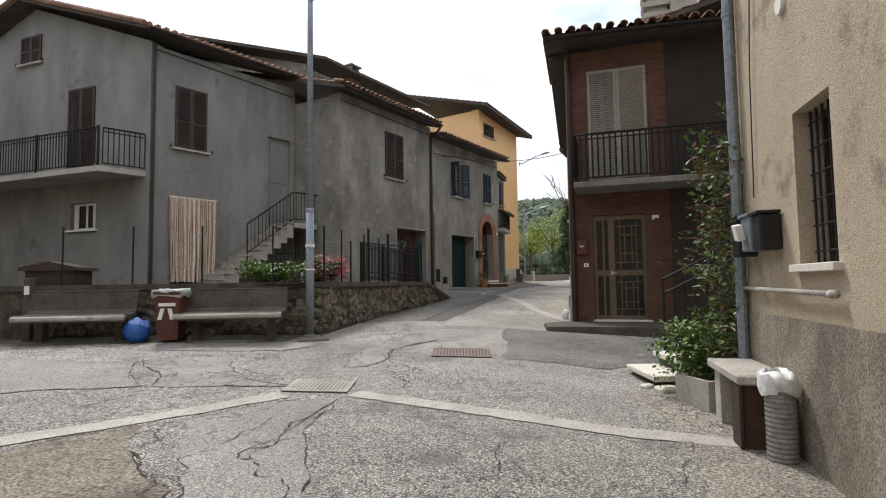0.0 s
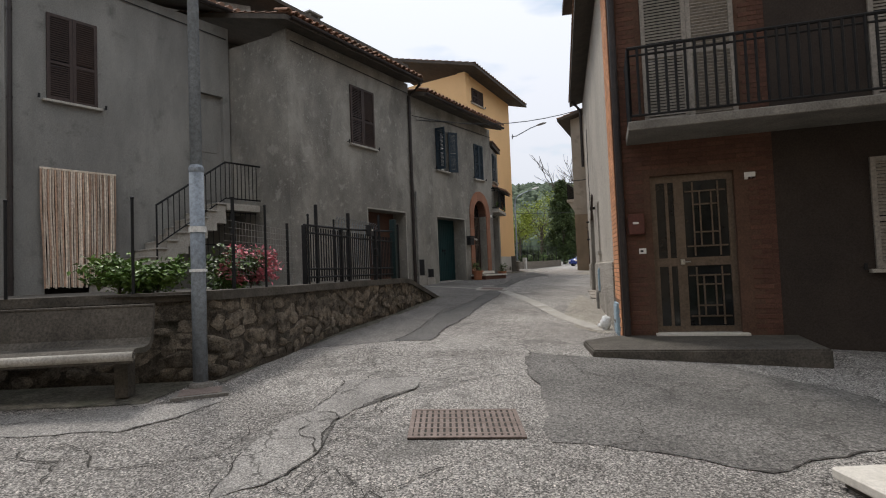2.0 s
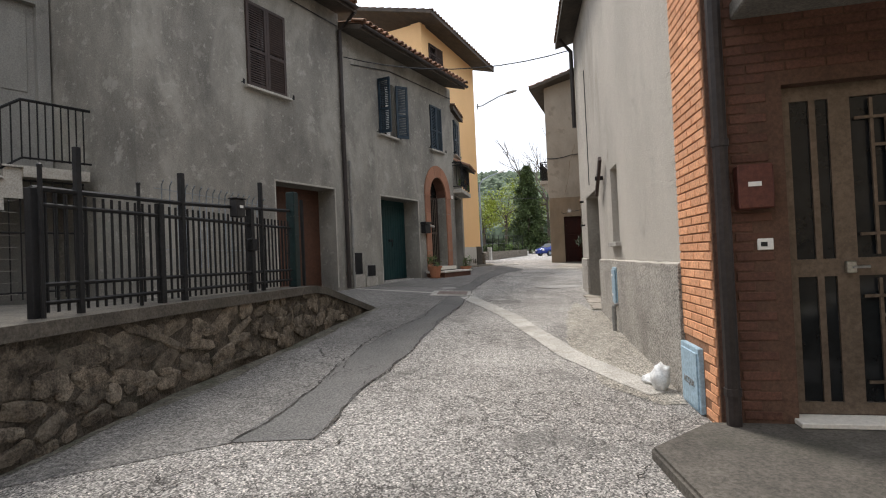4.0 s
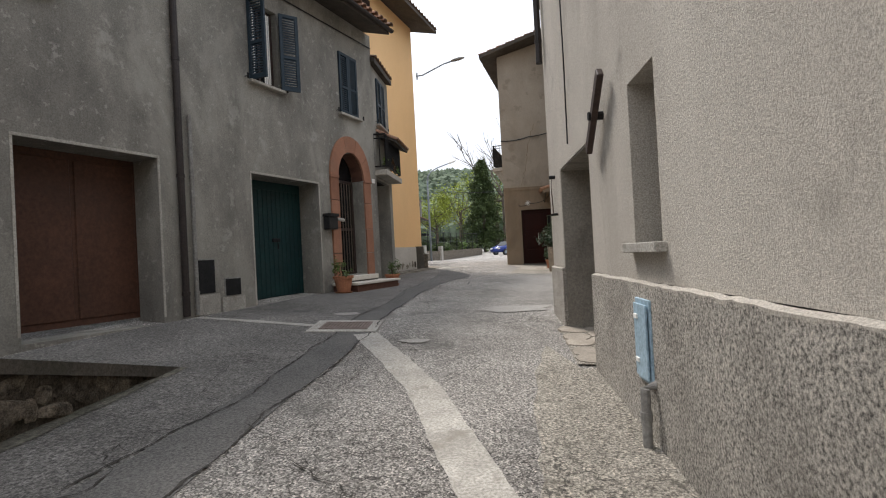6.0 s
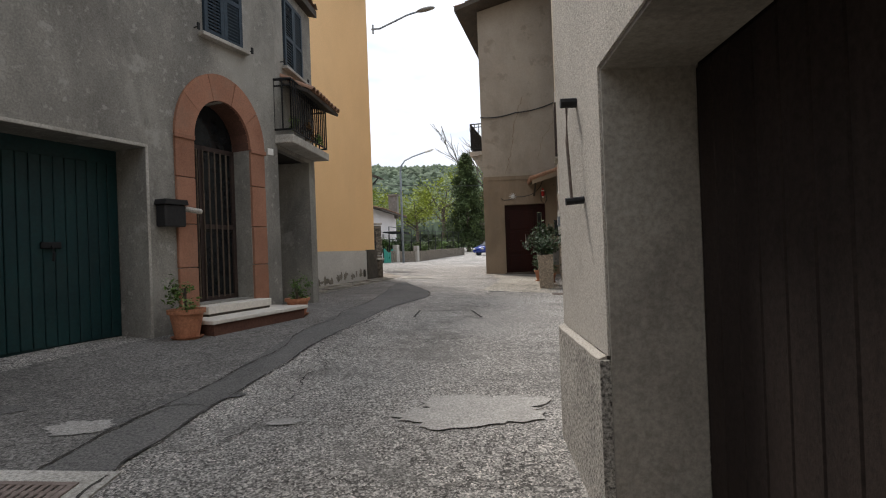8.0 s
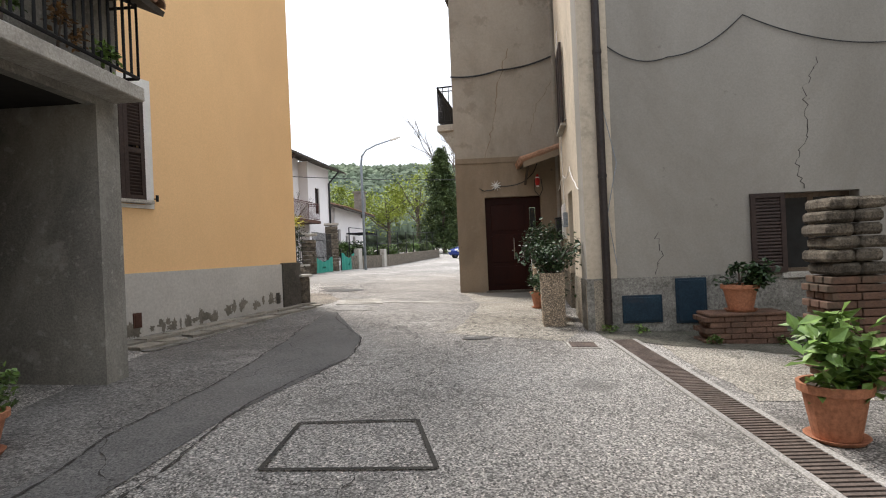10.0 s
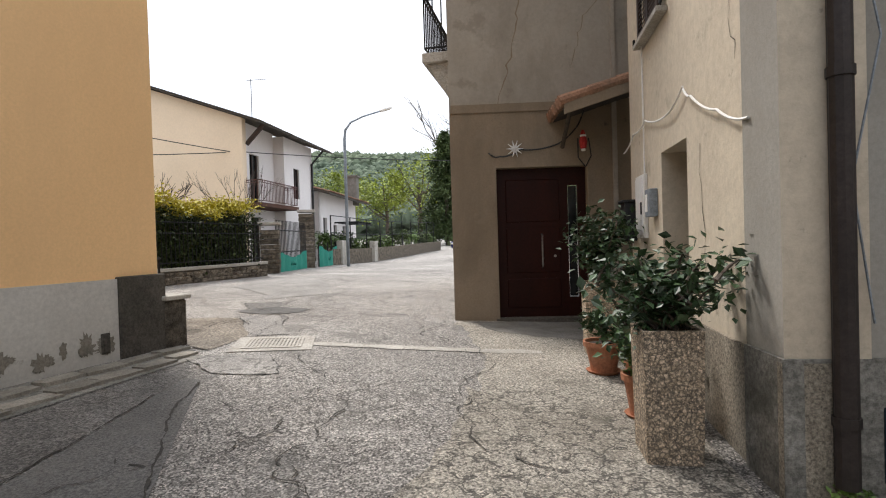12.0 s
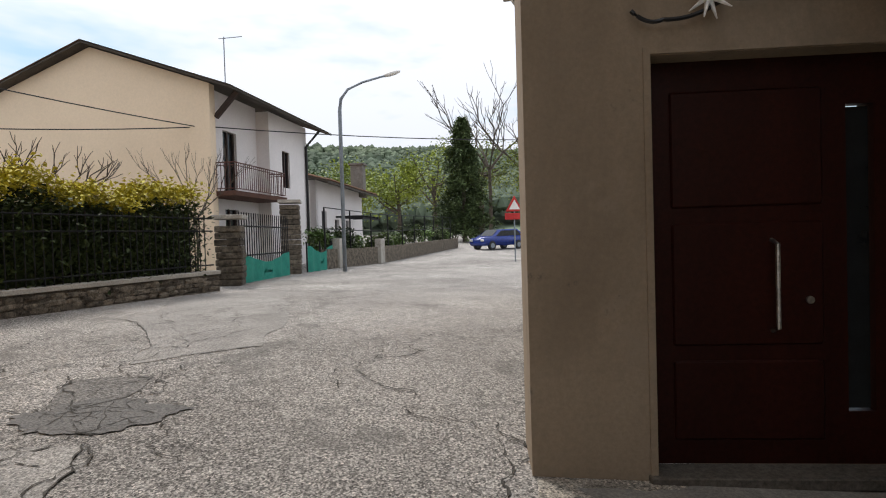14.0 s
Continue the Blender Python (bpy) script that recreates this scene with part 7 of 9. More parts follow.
for k in range(11):
    for j in range(2):
        f, g_ = (k + .5) / 11, (.25, .72)[j]
        ax, ay, bx, by = 2.3 + 2.45 * f, 29.1 + 3.7 * f, 3.0 + 2.1 * f, 28.6 + 3.6 * f
        x, y = ax + (bx - ax) * g_ + rng.uniform(-.03, .03), ay + (by - ay) * g_ + rng.uniform(-.03, .03)
        L_, W_ = rng.uniform(.16, .22), (.15 - .06 * f) * rng.uniform(.8, 1.1)
        fb = bmesh.new()
        prof = [(-L_, -W_ * rng.uniform(.7, 1)), (0, -W_), (L_, -W_ * rng.uniform(.7, 1)), (L_ * rng.uniform(.85, 1), W_), (-L_ * rng.uniform(.85, 1), W_ * rng.uniform(.7, 1))]
        lo, hi = [fb.verts.new((p, q, -.02)) for p, q in prof], [fb.verts.new((p, q, .032 + rng.uniform(0, .012))) for p, q in prof]
        fb.faces.new(lo[::-1]); fb.faces.new(hi)
        for i in range(5):
            fb.faces.new((lo[i], lo[(i + 1) % 5], hi[(i + 1) % 5], hi[i]))
        part("flagstone", fb, FLAG_DARK, apron, m=at(x, y, 0, 56 + rng.uniform(-4, 4)))


CR = [((-1.11, 5.48), (-.85, 2.6), .03), ((-2.43, 4.67), (-1.55, 2.6), .03), ((-1.59, 5.05), (-1.47, 2.9), .018), ((-.98, 7.53), (-.56, 6.24), .03), ((-.98, 7.53), (1.17, 10.), .03), ((-4.31, 7.66), (-3.34, 6.05), .018),
      ((-3.33, 8.14), (-1.94, 6.6), .025), ((-4.5, 6.9), (-1.94, 6.6), .02), ((-3.9, 8.0), (-.3, 9.2), .025), ((-1.1, 7.0), (.1, 7.8), .03), ((-.3, 7.2), (-.6, 8.6), .022), ((-.9, 9.5), (.2, 12.2), .025), ((-1.9, 9.7), (-.5, 12.2), .02),
      ((.29, 13.43), (1.42, 17.3), .02), ((1.42, 17.3), (2.1, 19.1), .018), ((-.14, 13.56), (.74, 16.69), .022), ((.74, 16.69), (1.55, 19.2), .018), ((2.3, 20.3), (3.25, 23.2), .022), ((3.25, 23.2), (5.1, 29.7), .018),
      ((2.3, 9.3), (2.1, 11.6), .025), ((1.2, 8.0), (2.3, 9.3), .015), ((.4, 3.2), (-.4, 5.2), .02), ((1.2, 2.8), (2.0, 4.6), .015), ((5.2, 29.6), (6.0, 32.2), .025), ((6.2, 28.8), (7.9, 31.6), .025), ((7.9, 31.6), (8.1, 33.6), .02),
      ((6.0, 26.8), (6.9, 28.6), .018), ((5.4, 27.2), (6.1, 29.4), .02), ((5.19, 34.83), (5.85, 35.7), .035), ((5.85, 35.7), (6.27, 41.1), .025), ((4.91, 36.35), (5.58, 34.85), .03), ((5.5, 33.1), (5.6, 34.8), .03), ((6.1, 33.2), (6.3, 35.6), .02),
      ((6.27, 41.1), (8.4, 42.1), .03), ((7.2, 35.5), (7.6, 40.0), .02), ((6.4, 36.8), (8.6, 37.4), .02), ((3.4, 22.6), (4.9, 23.1), .015), ((4.5, 24.8), (5.5, 24.6), .015), ((1.5, 12.6), (2.6, 12.9), .015), ((-2.6, 6.9), (-2.0, 5.95), .02), ((.9, 5.0), (1.4, 7.2), .014),
      ((-5.5, 8.3), (-2.3, 9.3), .03), ((-4.4, 5.2), (-2.7, 3.0), .02), ((4.2, 34.6), (6.2, 38.4), .035), ((4.6, 35.6), (5.9, 35.0), .03), ((4.0, 35.4), (5.2, 36.6), .03), ((5.0, 34.0), (5.9, 36.6), .03), ((4.3, 33.9), (5.6, 34.4), .025), ((3.2, 37.0), (6.4, 41.5), .03), ((7.8, 31.0), (7.6, 29.0), .025), ((7.9, 32.2), (8.2, 34.6), .035), ((4.6, 33.4), (5.3, 34.2), .03), ((7.9, 34.6), (8.3, 37.5), .03)]
TRENCH = [[(-.55, 12.2), (-.14, 13.56), (.15, 15.16), (.74, 16.69), (1.3, 18.2), (1.62, 19.2), (1.95, 20.45), (2.5, 21.9), (3.0, 23.8), (3.67, 26.08), (3.97, 26.81), (4.43, 28.56), (5.0, 31.0)],
          [(0, 12.2), (.29, 13.43), (.7, 14.64), (1.05, 16.0), (1.42, 17.3), (1.9, 18.7), (2.3, 20.3), (2.62, 21.3), (3.25, 23.2), (4.24, 25.92), (5.2, 27.6), (5.45, 28.79), (5.25, 31.3)]]
bm = bmesh.new()
for i, side_line in enumerate(TRENCH):
    fine_line = []
    for k, (p, q) in enumerate(zip(side_line, side_line[1:])):
        fine_line += crack_line(p, q, 700 + i * 40 + k, .05, 5)[:-1]
    ribbon(bm, fine_line, .014, .0125, .009, 900 + i)
for i, (a, b, w) in enumerate(CR):
    line = crack_line(a, b, 100 + i, .26)
    ribbon(bm, line, w * .3, .0125, w * .26, i)
    rng = random.Random(i)
    for k in range(4):
        p = line[rng.randrange(4, len(line) - 2)]
        e = (p[0] + rng.uniform(-.5, .5), p[1] + rng.uniform(-.5, .5))
        ribbon(bm, crack_line(p, e, 300 + i * 5 + k, .28, 4), w * .18, .0125, w * .12, i)
for i, line in enumerate(EDGES):
    rng = random.Random(600 + i)
    for k in range(0, len(line) - 16, 16):
        if rng.random() < .6:
            ribbon(bm, line[k:k + 17], rng.uniform(.005, .011), .0125, .007, 500 + i)
o = laid("road_cracks", bm, CRACK, "dark branching cracks in the asphalt", "crack")
o["kind"] = "stuff"


def grate(c, d, w, l, label, bars=11, mat=None, margin=.0):
    """A cast grate set flush in the road: frame, bars and dark pit."""
    m = facade(c, d, ground_z(*c))
    sl = (ground_z(c[0] + m[0][1] * .3, c[1] + m[1][1] * .3) - ground_z(c[0] - m[0][1] * .3, c[1] - m[1][1] * .3)) / .6
    sx = (ground_z(c[0] + m[0][0] * .3, c[1] + m[1][0] * .3) - ground_z(c[0] - m[0][0] * .3, c[1] - m[1][0] * .3)) / .6
    m = m @ pose(0, 0, 0, math.degrees(math.atan(sl)), -math.degrees(math.atan(sx)), 0)
    t = thing("road_grate", m, label, "grate")
    if margin:
        bm = bmesh.new()
        box(bm, -w / 2 - margin, w / 2 + margin, -l / 2 - margin, l / 2 + margin, -.02, .0115)
        part("concrete_collar", bm, PALE_CONC, t)
    bm = bmesh.new()
    box(bm, -w / 2, w / 2, -l / 2, l / 2, -.02, .0125)
    part("pit", bm, DIRTY_CONC if mat is CONCRETE else CRACK, t)
    bm = bmesh.new()
    for x0, x1, y0, y1 in ((-w / 2, w / 2, -l / 2, -l / 2 + .035), (-w / 2, w / 2, l / 2 - .035, l / 2), (-w / 2, -w / 2 + .035, -l / 2 + .035, l / 2 - .035), (w / 2 - .035, w / 2, -l / 2 + .035, l / 2 - .035)):
        box(bm, x0, x1, y0, y1, .0, .02)
    part("frame", bm, mat or RUSTGRATE, t)
    n = bars
    bm = bmesh.new()
    bw = (w - .07) / n
    box(bm, 0, bw * .62, -l / 2 + .035, l / 2 - .035, 0, .0185)
    me = to_mesh("bar", bm, mat or RUSTGRATE)
    for k in range(n):
        part("bar", me, None, t, m=m @ pose(-w / 2 + .035 + k * bw + bw * .19, 0, 0))
    bm = bmesh.new()
    for y in np.linspace(-l / 2 + .1, l / 2 - .1, 5):
        box(bm, -w / 2 + .03, w / 2 - .03, y - .014, y + .014, 0, .0165)
    part("cross_bars", bm, mat or RUSTGRATE, t)
    return t


grate((-1.43, 6.33), (.99, -.02), .72, .58, "worn grey cast grate in the concrete strip", 14, CONCRETE)
grate((.27, 8.63), (.99, -.03), .92, .68, "rusty reddish cast-iron drain grate in the road", 17)
grate((1.83, 19.9), (.97, -.2), .62, .46, "rusty drain grate in a pale concrete collar", 13, margin=.13)
grate((5.76, 32.7), (.99, -.06), .64, .52, "pale worn grid grate in a concrete collar", 14, CONCRETE, .12)
grate((7.97, 27.6), (.9, -.3), .3, .3, "small iron gully grate in the concrete", 6, RUSTDARK, .03)
bm = bmesh.new()
ribbon(bm, [(4.55, 24.85), (5.5, 24.62)], .03, .012); ribbon(bm, [(4.75, 25.6), (5.55, 25.45)], .03, .012); ribbon(bm, [(4.55, 24.85), (4.75, 25.6)], .03, .012); ribbon(bm, [(5.5, 24.62), (5.55, 25.45)], .03, .012)
laid("manhole_cover", bm, CRACK, "square manhole cover outline in the asphalt", "manhole")
# slotted drain channel
da, db = Vector((8.58, 27.75)), Vector((7.3, 23.2))
dd = (db - da).normalized()
m = facade((da.x, da.y), (dd.x, dd.y), ground_z(da.x, da.y))
L = (db - da).length
sx = (ground_z(db.x, db.y) - ground_z(da.x, da.y)) / L
m = m @ pose(0, 0, 0, 0, -math.degrees(math.atan(sx)), 0)
t = thing("drain_channel", m, "slotted iron drain channel between pale concrete edges", "drain")
for y in (-.17, .13):
    bm = bmesh.new()
    box(bm, 0, L, y, y + .05, -.05, .022, .004)
    part("edge", bm, SPLASH, t)
bm = bmesh.new()
box(bm, 0, L, -.12, .13, -.05, .012)
part("trough", bm, CRACK, t)
bm = bmesh.new()
box(bm, 0, .028, -.118, .128, 0, .02)
me = to_mesh("bar", bm, RUSTDARK)
for k in range(int(L / .05)):
    part("bar", me, None, t, m=m @ pose(.01 + k * .05, 0, 0))

# ---- grey front: hatches, window, potted plant on brick plinth ----
for s0, s1, z0, z1 in ((.45, .98, 1.3, 1.68), (1.16, 1.57, 1.28, 1.89)):
    t = thing("wall_hatch", FRF @ pose((s0 + s1) / 2, -.025, z0), "blue painted metal hatch in the cement base", "hatch")
    bm = bmesh.new()
    box(bm, -(s1 - s0) / 2, (s1 - s0) / 2, -.015, .02, 0, z1 - z0, .005)
    part("frame", bm, BLUEDOOR, t)
    bm = bmesh.new()
    box(bm, -(s1 - s0) / 2 + .03, (s1 - s0) / 2 - .03, -.025, -.01, .03, z1 - z0 - .03, .005)
    part("door", bm, BLUEDOOR, t)
bm = bmesh.new()
for a, b, c, d in ((2.62, 2.67, 1.9, 2.98), (3.55, 3.6, 1.9, 2.98), (2.67, 3.55, 1.9, 1.96), (2.67, 3.55, 2.92, 2.98), (3.05, 3.12, 1.96, 2.92)):
    box(bm, a, b, .2, .25, c, d)
w = part("window", bm, ALU, house_cream, "small window with one brown louvred leaf folded open", m=FRF)
bm = bmesh.new()
box(bm, 2.64, 3.58, .22, .23, 1.92, 2.96)
part("pane", bm, DARKGLASS, w, m=FRF)
part("shutter", shutter_mesh(.44, 1.06, BROWN_WOOD, mid=False), None, w, m=FRF @ pose(2.18, -.02, 1.92))
bm = bmesh.new()
box(bm, 2.55, 3.7, -.06, .22, 1.84, 1.907, .005)
part("sill", bm, PALE_CONC, w, m=FRF)
t = thing("brick_plinth", at(9.95, 27.3, 0, -18), "low brick plinth carrying a flower pot", "plinth")
k = 0
bm0 = bmesh.new()
box(bm0, -.115, .115, -.055, .055, 0, .058, .005)
me = to_mesh("brick", bm0, BRICK_MOSS)
for row in range(5):
    for i in range(4):
        for j in range(3):
            if 0 < j < 2 and 0 < i < 3 and row < 4:
                continue
            part("brick", me, None, t, m=at(9.95, 27.3, 0, -18) @ pose(-.36 + i * .24 + (.035 if row % 2 else -.035), -.13 + j * .13, row * .068))
bm = bmesh.new()
box(bm, -.42, .42, -.17, .17, .0, .33)
part("mortar_core", bm, BRICK_JOINT, t)
bm = bmesh.new()
box(bm, -.46, .46, -.2, .2, .335, .375, .01)
part("capping", bm, BRICK_MOSS, t, "worn tile capping")
rng = random.Random(61)
for k, (x, y) in enumerate(((9.5, 27.2), (10.3, 26.95), (9.15, 28.15), (10.7, 27.45), (8.75, 28.33))):
    p = blob_points(120, (0, 0, .05), (.16, .12, .08), 70 + k, .6, .4, 8)
    shrub("weed_tuft", at(x, y), "small green weeds at the foot of the grey wall", [[(0, 0, 0), (.02, .03, .1)]], p[p[:, 2] > 0], .045, LEAF, 70 + k)
pot(at(9.95, 27.3, .375, 0), .2, .33, "terracotta pot with dark green plant on the brick plinth", 33, 620, .36, .2, LEAF_DARK, .085)
cable([on(FRF, .3, -.08, 4.2), on(FRF, .45, -.05, 3.5), on(FRF, .3, -.06, 2.8), on(FRF, .4, -.05, 2.1)], .006, "thin grey cable looping beside the downpipe", mat=GALV)
cable([on(FRF, .4, -.02, 5.1), on(FRF, 1.2, -.02, 4.9), on(FRF, 2.2, -.02, 5.4), on(FRF, 4.0, -.02, 4.9)], .008, "thin black cable along the grey wall", sag=.12)

pot(at(8.02, 24.42), .19, .36, "terracotta pot with broad glossy leaves at the yard's edge", 37, 520, .36, .3, LEAF, .12)
t = thing("yard_pillar", at(9.3, 25.4, 0, -18), "old pillar of brick below and fieldstone above", "pillar")
bm0 = bmesh.new()
box(bm0, -.115, .115, -.055, .055, 0, .058, .005)
me = to_mesh("brick", bm0, BRICK_MOSS)
for row in range(14):
    for i in range(2):
        for j in range(3):
            part("brick", me, None, t, m=WM[t] @ pose(-.12 + i * .24 + (.02 if row % 2 else -.02), -.13 + j * .13, row * .068))
rng = random.Random(62)
for row in range(6):
    bm = bmesh.new()
    e = rng.uniform(-.03, .03)
    box(bm, -.22 + e, .0 + e, -.2, .2, .955 + row * .11, 1.055 + row * .11, .025)
    box(bm, .01 + e, .23 + e, -.19, .2, .955 + row * .11, 1.055 + row * .11, .025)
    part("stone", bm, STONE, t)

# ---- cream side: cabinet, boxes, roses in planters ----
t = thing("meter_cabinet", FRC @ pose(-3.15, -.02, 2.53), "white metal meter cabinet on the cream wall", "meter cabinet")
bm = bmesh.new()
box(bm, -.2, .2, -.02, .02, 0, .67, .004)
part("frame", bm, WHITE, t)
bm = bmesh.new()
box(bm, -.175, .175, -.032, -.015, .03, .64, .004)
part("door", bm, WHITE, t)
bm = bmesh.new()
box(bm, .12, .15, -.045, -.03, .25, .38, .004)
part("lock", bm, BLACK, t)
t = thing("intercom", FRC @ pose(-2.62, -.02, 2.74), "grey intercom box with button panel", "intercom")
bm = bmesh.new()
box(bm, -.1, .1, -.06, .02, 0, .27, .006)
part("body", bm, GALV, t)
bm = bmesh.new()
box(bm, -.07, .02, -.066, -.058, .05, .22, .002)
part("panel", bm, WHITE, t)
t = thing("letter_box", FRC @ pose(-3.6, -.08, 2.5), "black letter box on the cream wall's edge", "letter box")
bm = bmesh.new()
box(bm, -.14, .14, -.07, .07, 0, .44, .012)
part("body", bm, BLACK, t)
bm = bmesh.new()
box(bm, -.15, .15, -.09, .07, .44, .47, .006)
part("lid", bm, BLACK, t)
shuttered_window(house_cream, FRC, -2.95, -2.1, 4.55, 6.0, BROWN_WOOD, out=-.03, label="upper window with closed brown louvred shutters", mid=False, deep=.0)



def planter(m, label, h=.78):
    t = thing("planter", m, label, "planter", "tall planters along the cream wall")
    a, b = .17, .14
    for i, (x0, x1, y0, y1) in enumerate(((-a, a, -a, -a + .03), (-a, a, a - .03, a), (-a, -a + .03, -a + .03, a - .03), (a - .03, a, -a + .03, a - .03))):
        bm = bmesh.new()
        vs = box(bm, x0, x1, y0, y1, 0, h, .003)
        for v in vs:
            if v.is_valid and v.co.z < h * .5:
                v.co.x *= .92; v.co.y *= .92
        part("side_slab", bm, TERRAZZO, t)
    bm = bmesh.new()
    box(bm, -.15, .15, -.15, .15, .03, h - .06)
    part("soil", bm, SOIL, t)
    return t


TERRAZZO = material("pebble_concrete", (0.33, 0.25, 0.17), (0.5, 0.4, 0.29), 25, 0.9, 70, 0.9, (0.24, 0.18, 0.12), 0.5, grain_col=0.5, dist=0.01)
crazed(TERRAZZO, 38, 0.16, 0.75)
for x, y, tn, sd, nst, h in ((8.3, 29.1, -20, 51, 8, .4), (9.22, 31.55, -20, 52, 7, .68)):
    planter(at(x, y, 0, tn), "tall pebble-concrete planter with a rose bush")
    rose("rose_bush", at(x, y, 0, tn), "dark-leaved rose bush growing from a tall planter", nst, h, .42, .7, sd, 1300)
pot(at(8.55, 29.72), .15, .32, "terracotta pot with light green plant by the cream wall", 34, 350, .2, .18)
pot(at(8.86, 30.85), .17, .3, "terracotta pot with glossy camellia leaves by the cream wall", 35, 420, .27, .24, LEAF_DARK, .07)
pot(at(8.95, 30.4), .13, .24, "small dark pot with green plant by the cream wall", 36, 250, .2, .18)
rose("rose_bush", at(8.66, 29.85), "dark-leaved rose bush against the cream wall", 5, .6, .22, .15, 53, 700)
cable([on(FRC, -.3, -.03, 3.2), on(FRC, -.79, -.03, 3.36), on(FRC, -1.3, -.04, 3.58), on(FRC, -1.53, -.03, 3.71), on(FRC, -2.02, -.04, 3.59), on(FRC, -2.86, -.03, 3.73), on(FRC, -3.47, -.03, 3.7), on(FRC, -4.06, -.03, 3.58)], .009, "loose pale cable looping along the cream wall", sag=.03, mat=WHITE)
cable([on(FRC, -2.9, -.03, 6.5), on(FRC, -2.94, -.03, 4.6), on(FRC, -2.98, -.02, 3.2)], .009, "pale cable down to the meter cabinet", mat=WHITE)

# ---- tan house: door, awning, ornaments, balcony ----
dm = part("front_door", wall_mesh(.65, 1.94, 1.42, 3.58, .06, [(1.68, 1.82, 1.7, 3.32)], .14), DOORWOOD, house_tan, "mahogany panelled front door with narrow glass light", m=FRB)
bm = bmesh.new()
box(bm, 1.69, 1.81, .17, .18, 1.71, 3.31)
part("pane", bm, DARKGLASS, dm, m=FRB)
for a, b, c, d in ((.78, 1.56, 1.55, 1.98), (.78, 1.56, 2.06, 2.72), (.78, 1.56, 2.8, 3.42)):
    bm = bmesh.new()
    box(bm, a, b, .128, .15, c, d, .012)
    part("panel", bm, DOORWOOD, dm, m=FRB)
bm = bmesh.new()
tube(bm, [(1.29, .12, 2.14), (1.29, .06, 2.16), (1.29, .06, 2.6), (1.29, .12, 2.62)], .012, 8)
part("handle", bm, METAL_BRIGHT, dm, "long brushed steel pull handle", m=FRB)
bm = bmesh.new()
lathe(bm, [(.02, 0), (.02, .015)], 10)
part("lock", bm, METAL_BRIGHT, dm, m=FRB @ pose(1.48, .125, 2.3, 90, 0, 0))
bm = bmesh.new()
box(bm, .6, 2.02, -.05, .14, 1.36, 1.42, .006)
part("threshold", bm, DIRTY_CONC, house_tan, "dark stone threshold", m=FRB)
bm = bmesh.new()
for a, b, c, d in ((.61, .645, 1.42, 3.62), (1.945, 1.99, 1.42, 3.62), (.645, 1.945, 3.585, 3.62)):
    box(bm, a, b, -.012, .0, c, d)
part("surround", bm, TANW, house_tan, m=FRB)
bm = bmesh.new()
box(bm, 0.02, 2.7, -.02, .0, 4.38, 4.5)
part("string_course", bm, TANW, house_tan, "pale plaster band", m=FRB)
t = thing("wall_hatch", FRB @ pose(2.22, -.005, 1.62), "grey metal hatch in the tan wall", "hatch")
bm = bmesh.new()
box(bm, -.18, .18, -.015, .02, 0, .54, .005)
part("frame", bm, PIPEGREY, t)
bm = bmesh.new()
box(bm, -.155, .155, -.024, -.012, .025, .515, .004)
part("door", bm, PIPEGREY, t)
t = thing("tiled_awning", FRB @ pose(2.1, 0, 4.2), "small terracotta-tiled awning beside the door", "awning")
bm = bmesh.new()
vs = box(bm, -.62, .75, -1.0, .0, 0, .05)
for v in vs:
    v.co.z += .3 * (v.co.x + .62)
part("board", bm, SOFFIT, t)
bm = bmesh.new()
vs = box(bm, -.64, .75, -1.02, -.97, -.1, .06)
for v in vs:
    v.co.z += .3 * (v.co.x + .62)
part("fascia", bm, TANW, t, "plastered edge board")
bm0 = bmesh.new()
tube(bm0, [(-.0, 0, 0), (.42, 0, .126)], .075, 10, .062)
me = to_mesh("tile", bm0, TILE)
for i in range(4):
    for j in range(7):
        part("tile", me, None, t, m=FRB @ pose(2.1 - .7 + i * .36, -.98 + j * .155, 4.26 + i * .108))
for x in (-.5,):
    bm = bmesh.new()
    tube(bm, [(x, 0, -.35), (x, -.7, .05)], .03, 8)
    part("brace", bm, SOFFIT, t)
cable([on(FRB, .55, -.03, 3.8), on(FRB, .7, -.05, 3.74), on(FRB, 1.0, -.05, 3.83), on(FRB, 1.5, -.05, 3.88), on(FRB, 1.78, -.06, 4.1), on(FRB, 1.85, -.3, 4.3)], .011, "loose black cable along the tan wall", sag=.03)
cable([on(FRB, 1.8, -.1, 3.95), on(FRB, 1.8, -.1, 3.68), on(FRB, 1.9, -.1, 3.55), on(FRB, 1.98, -.1, 3.7), on(FRB, 1.95, -.1, 3.95)], .009, "black cable loop hanging under the awning")
cable([on(FRB, -.02, -.05, 6.4), on(FRB, 1.1, -.05, 6.5), on(FRB, 2.3, -.05, 6.75)], .02, "thick black cable bundle across the tan wall", sag=.06)
bm = bmesh.new()
for k in range(10):
    a = k * math.tau / 10
    tube(bm, [(0, 0, 0), (.12 * math.cos(a), -.03 * (k % 2), .12 * math.sin(a))], .018, 5, .003)
solid("star_ornament", bm, WHITEBAG, "white paper star ornament tied to the cable", "ornament", m=FRB @ pose(.92, -.06, 3.84))
t = thing("hanging_ornament", FRB @ pose(1.86, -.16, 3.72), "red and white cloth ornament hanging from the awning", "ornament")
bm = bmesh.new()
lathe(bm, [(.02, .06), (.045, .09), (.055, .18), (.04, .24), (.032, .29), (.015, .33)], 12)
part("body", bm, RED, t, smooth=True)
bm = bmesh.new()
lathe(bm, [(.04, .235), (.046, .25), (.04, .265)], 12)
lathe(bm, [(.028, .04), (.034, .055), (.028, .07)], 12)
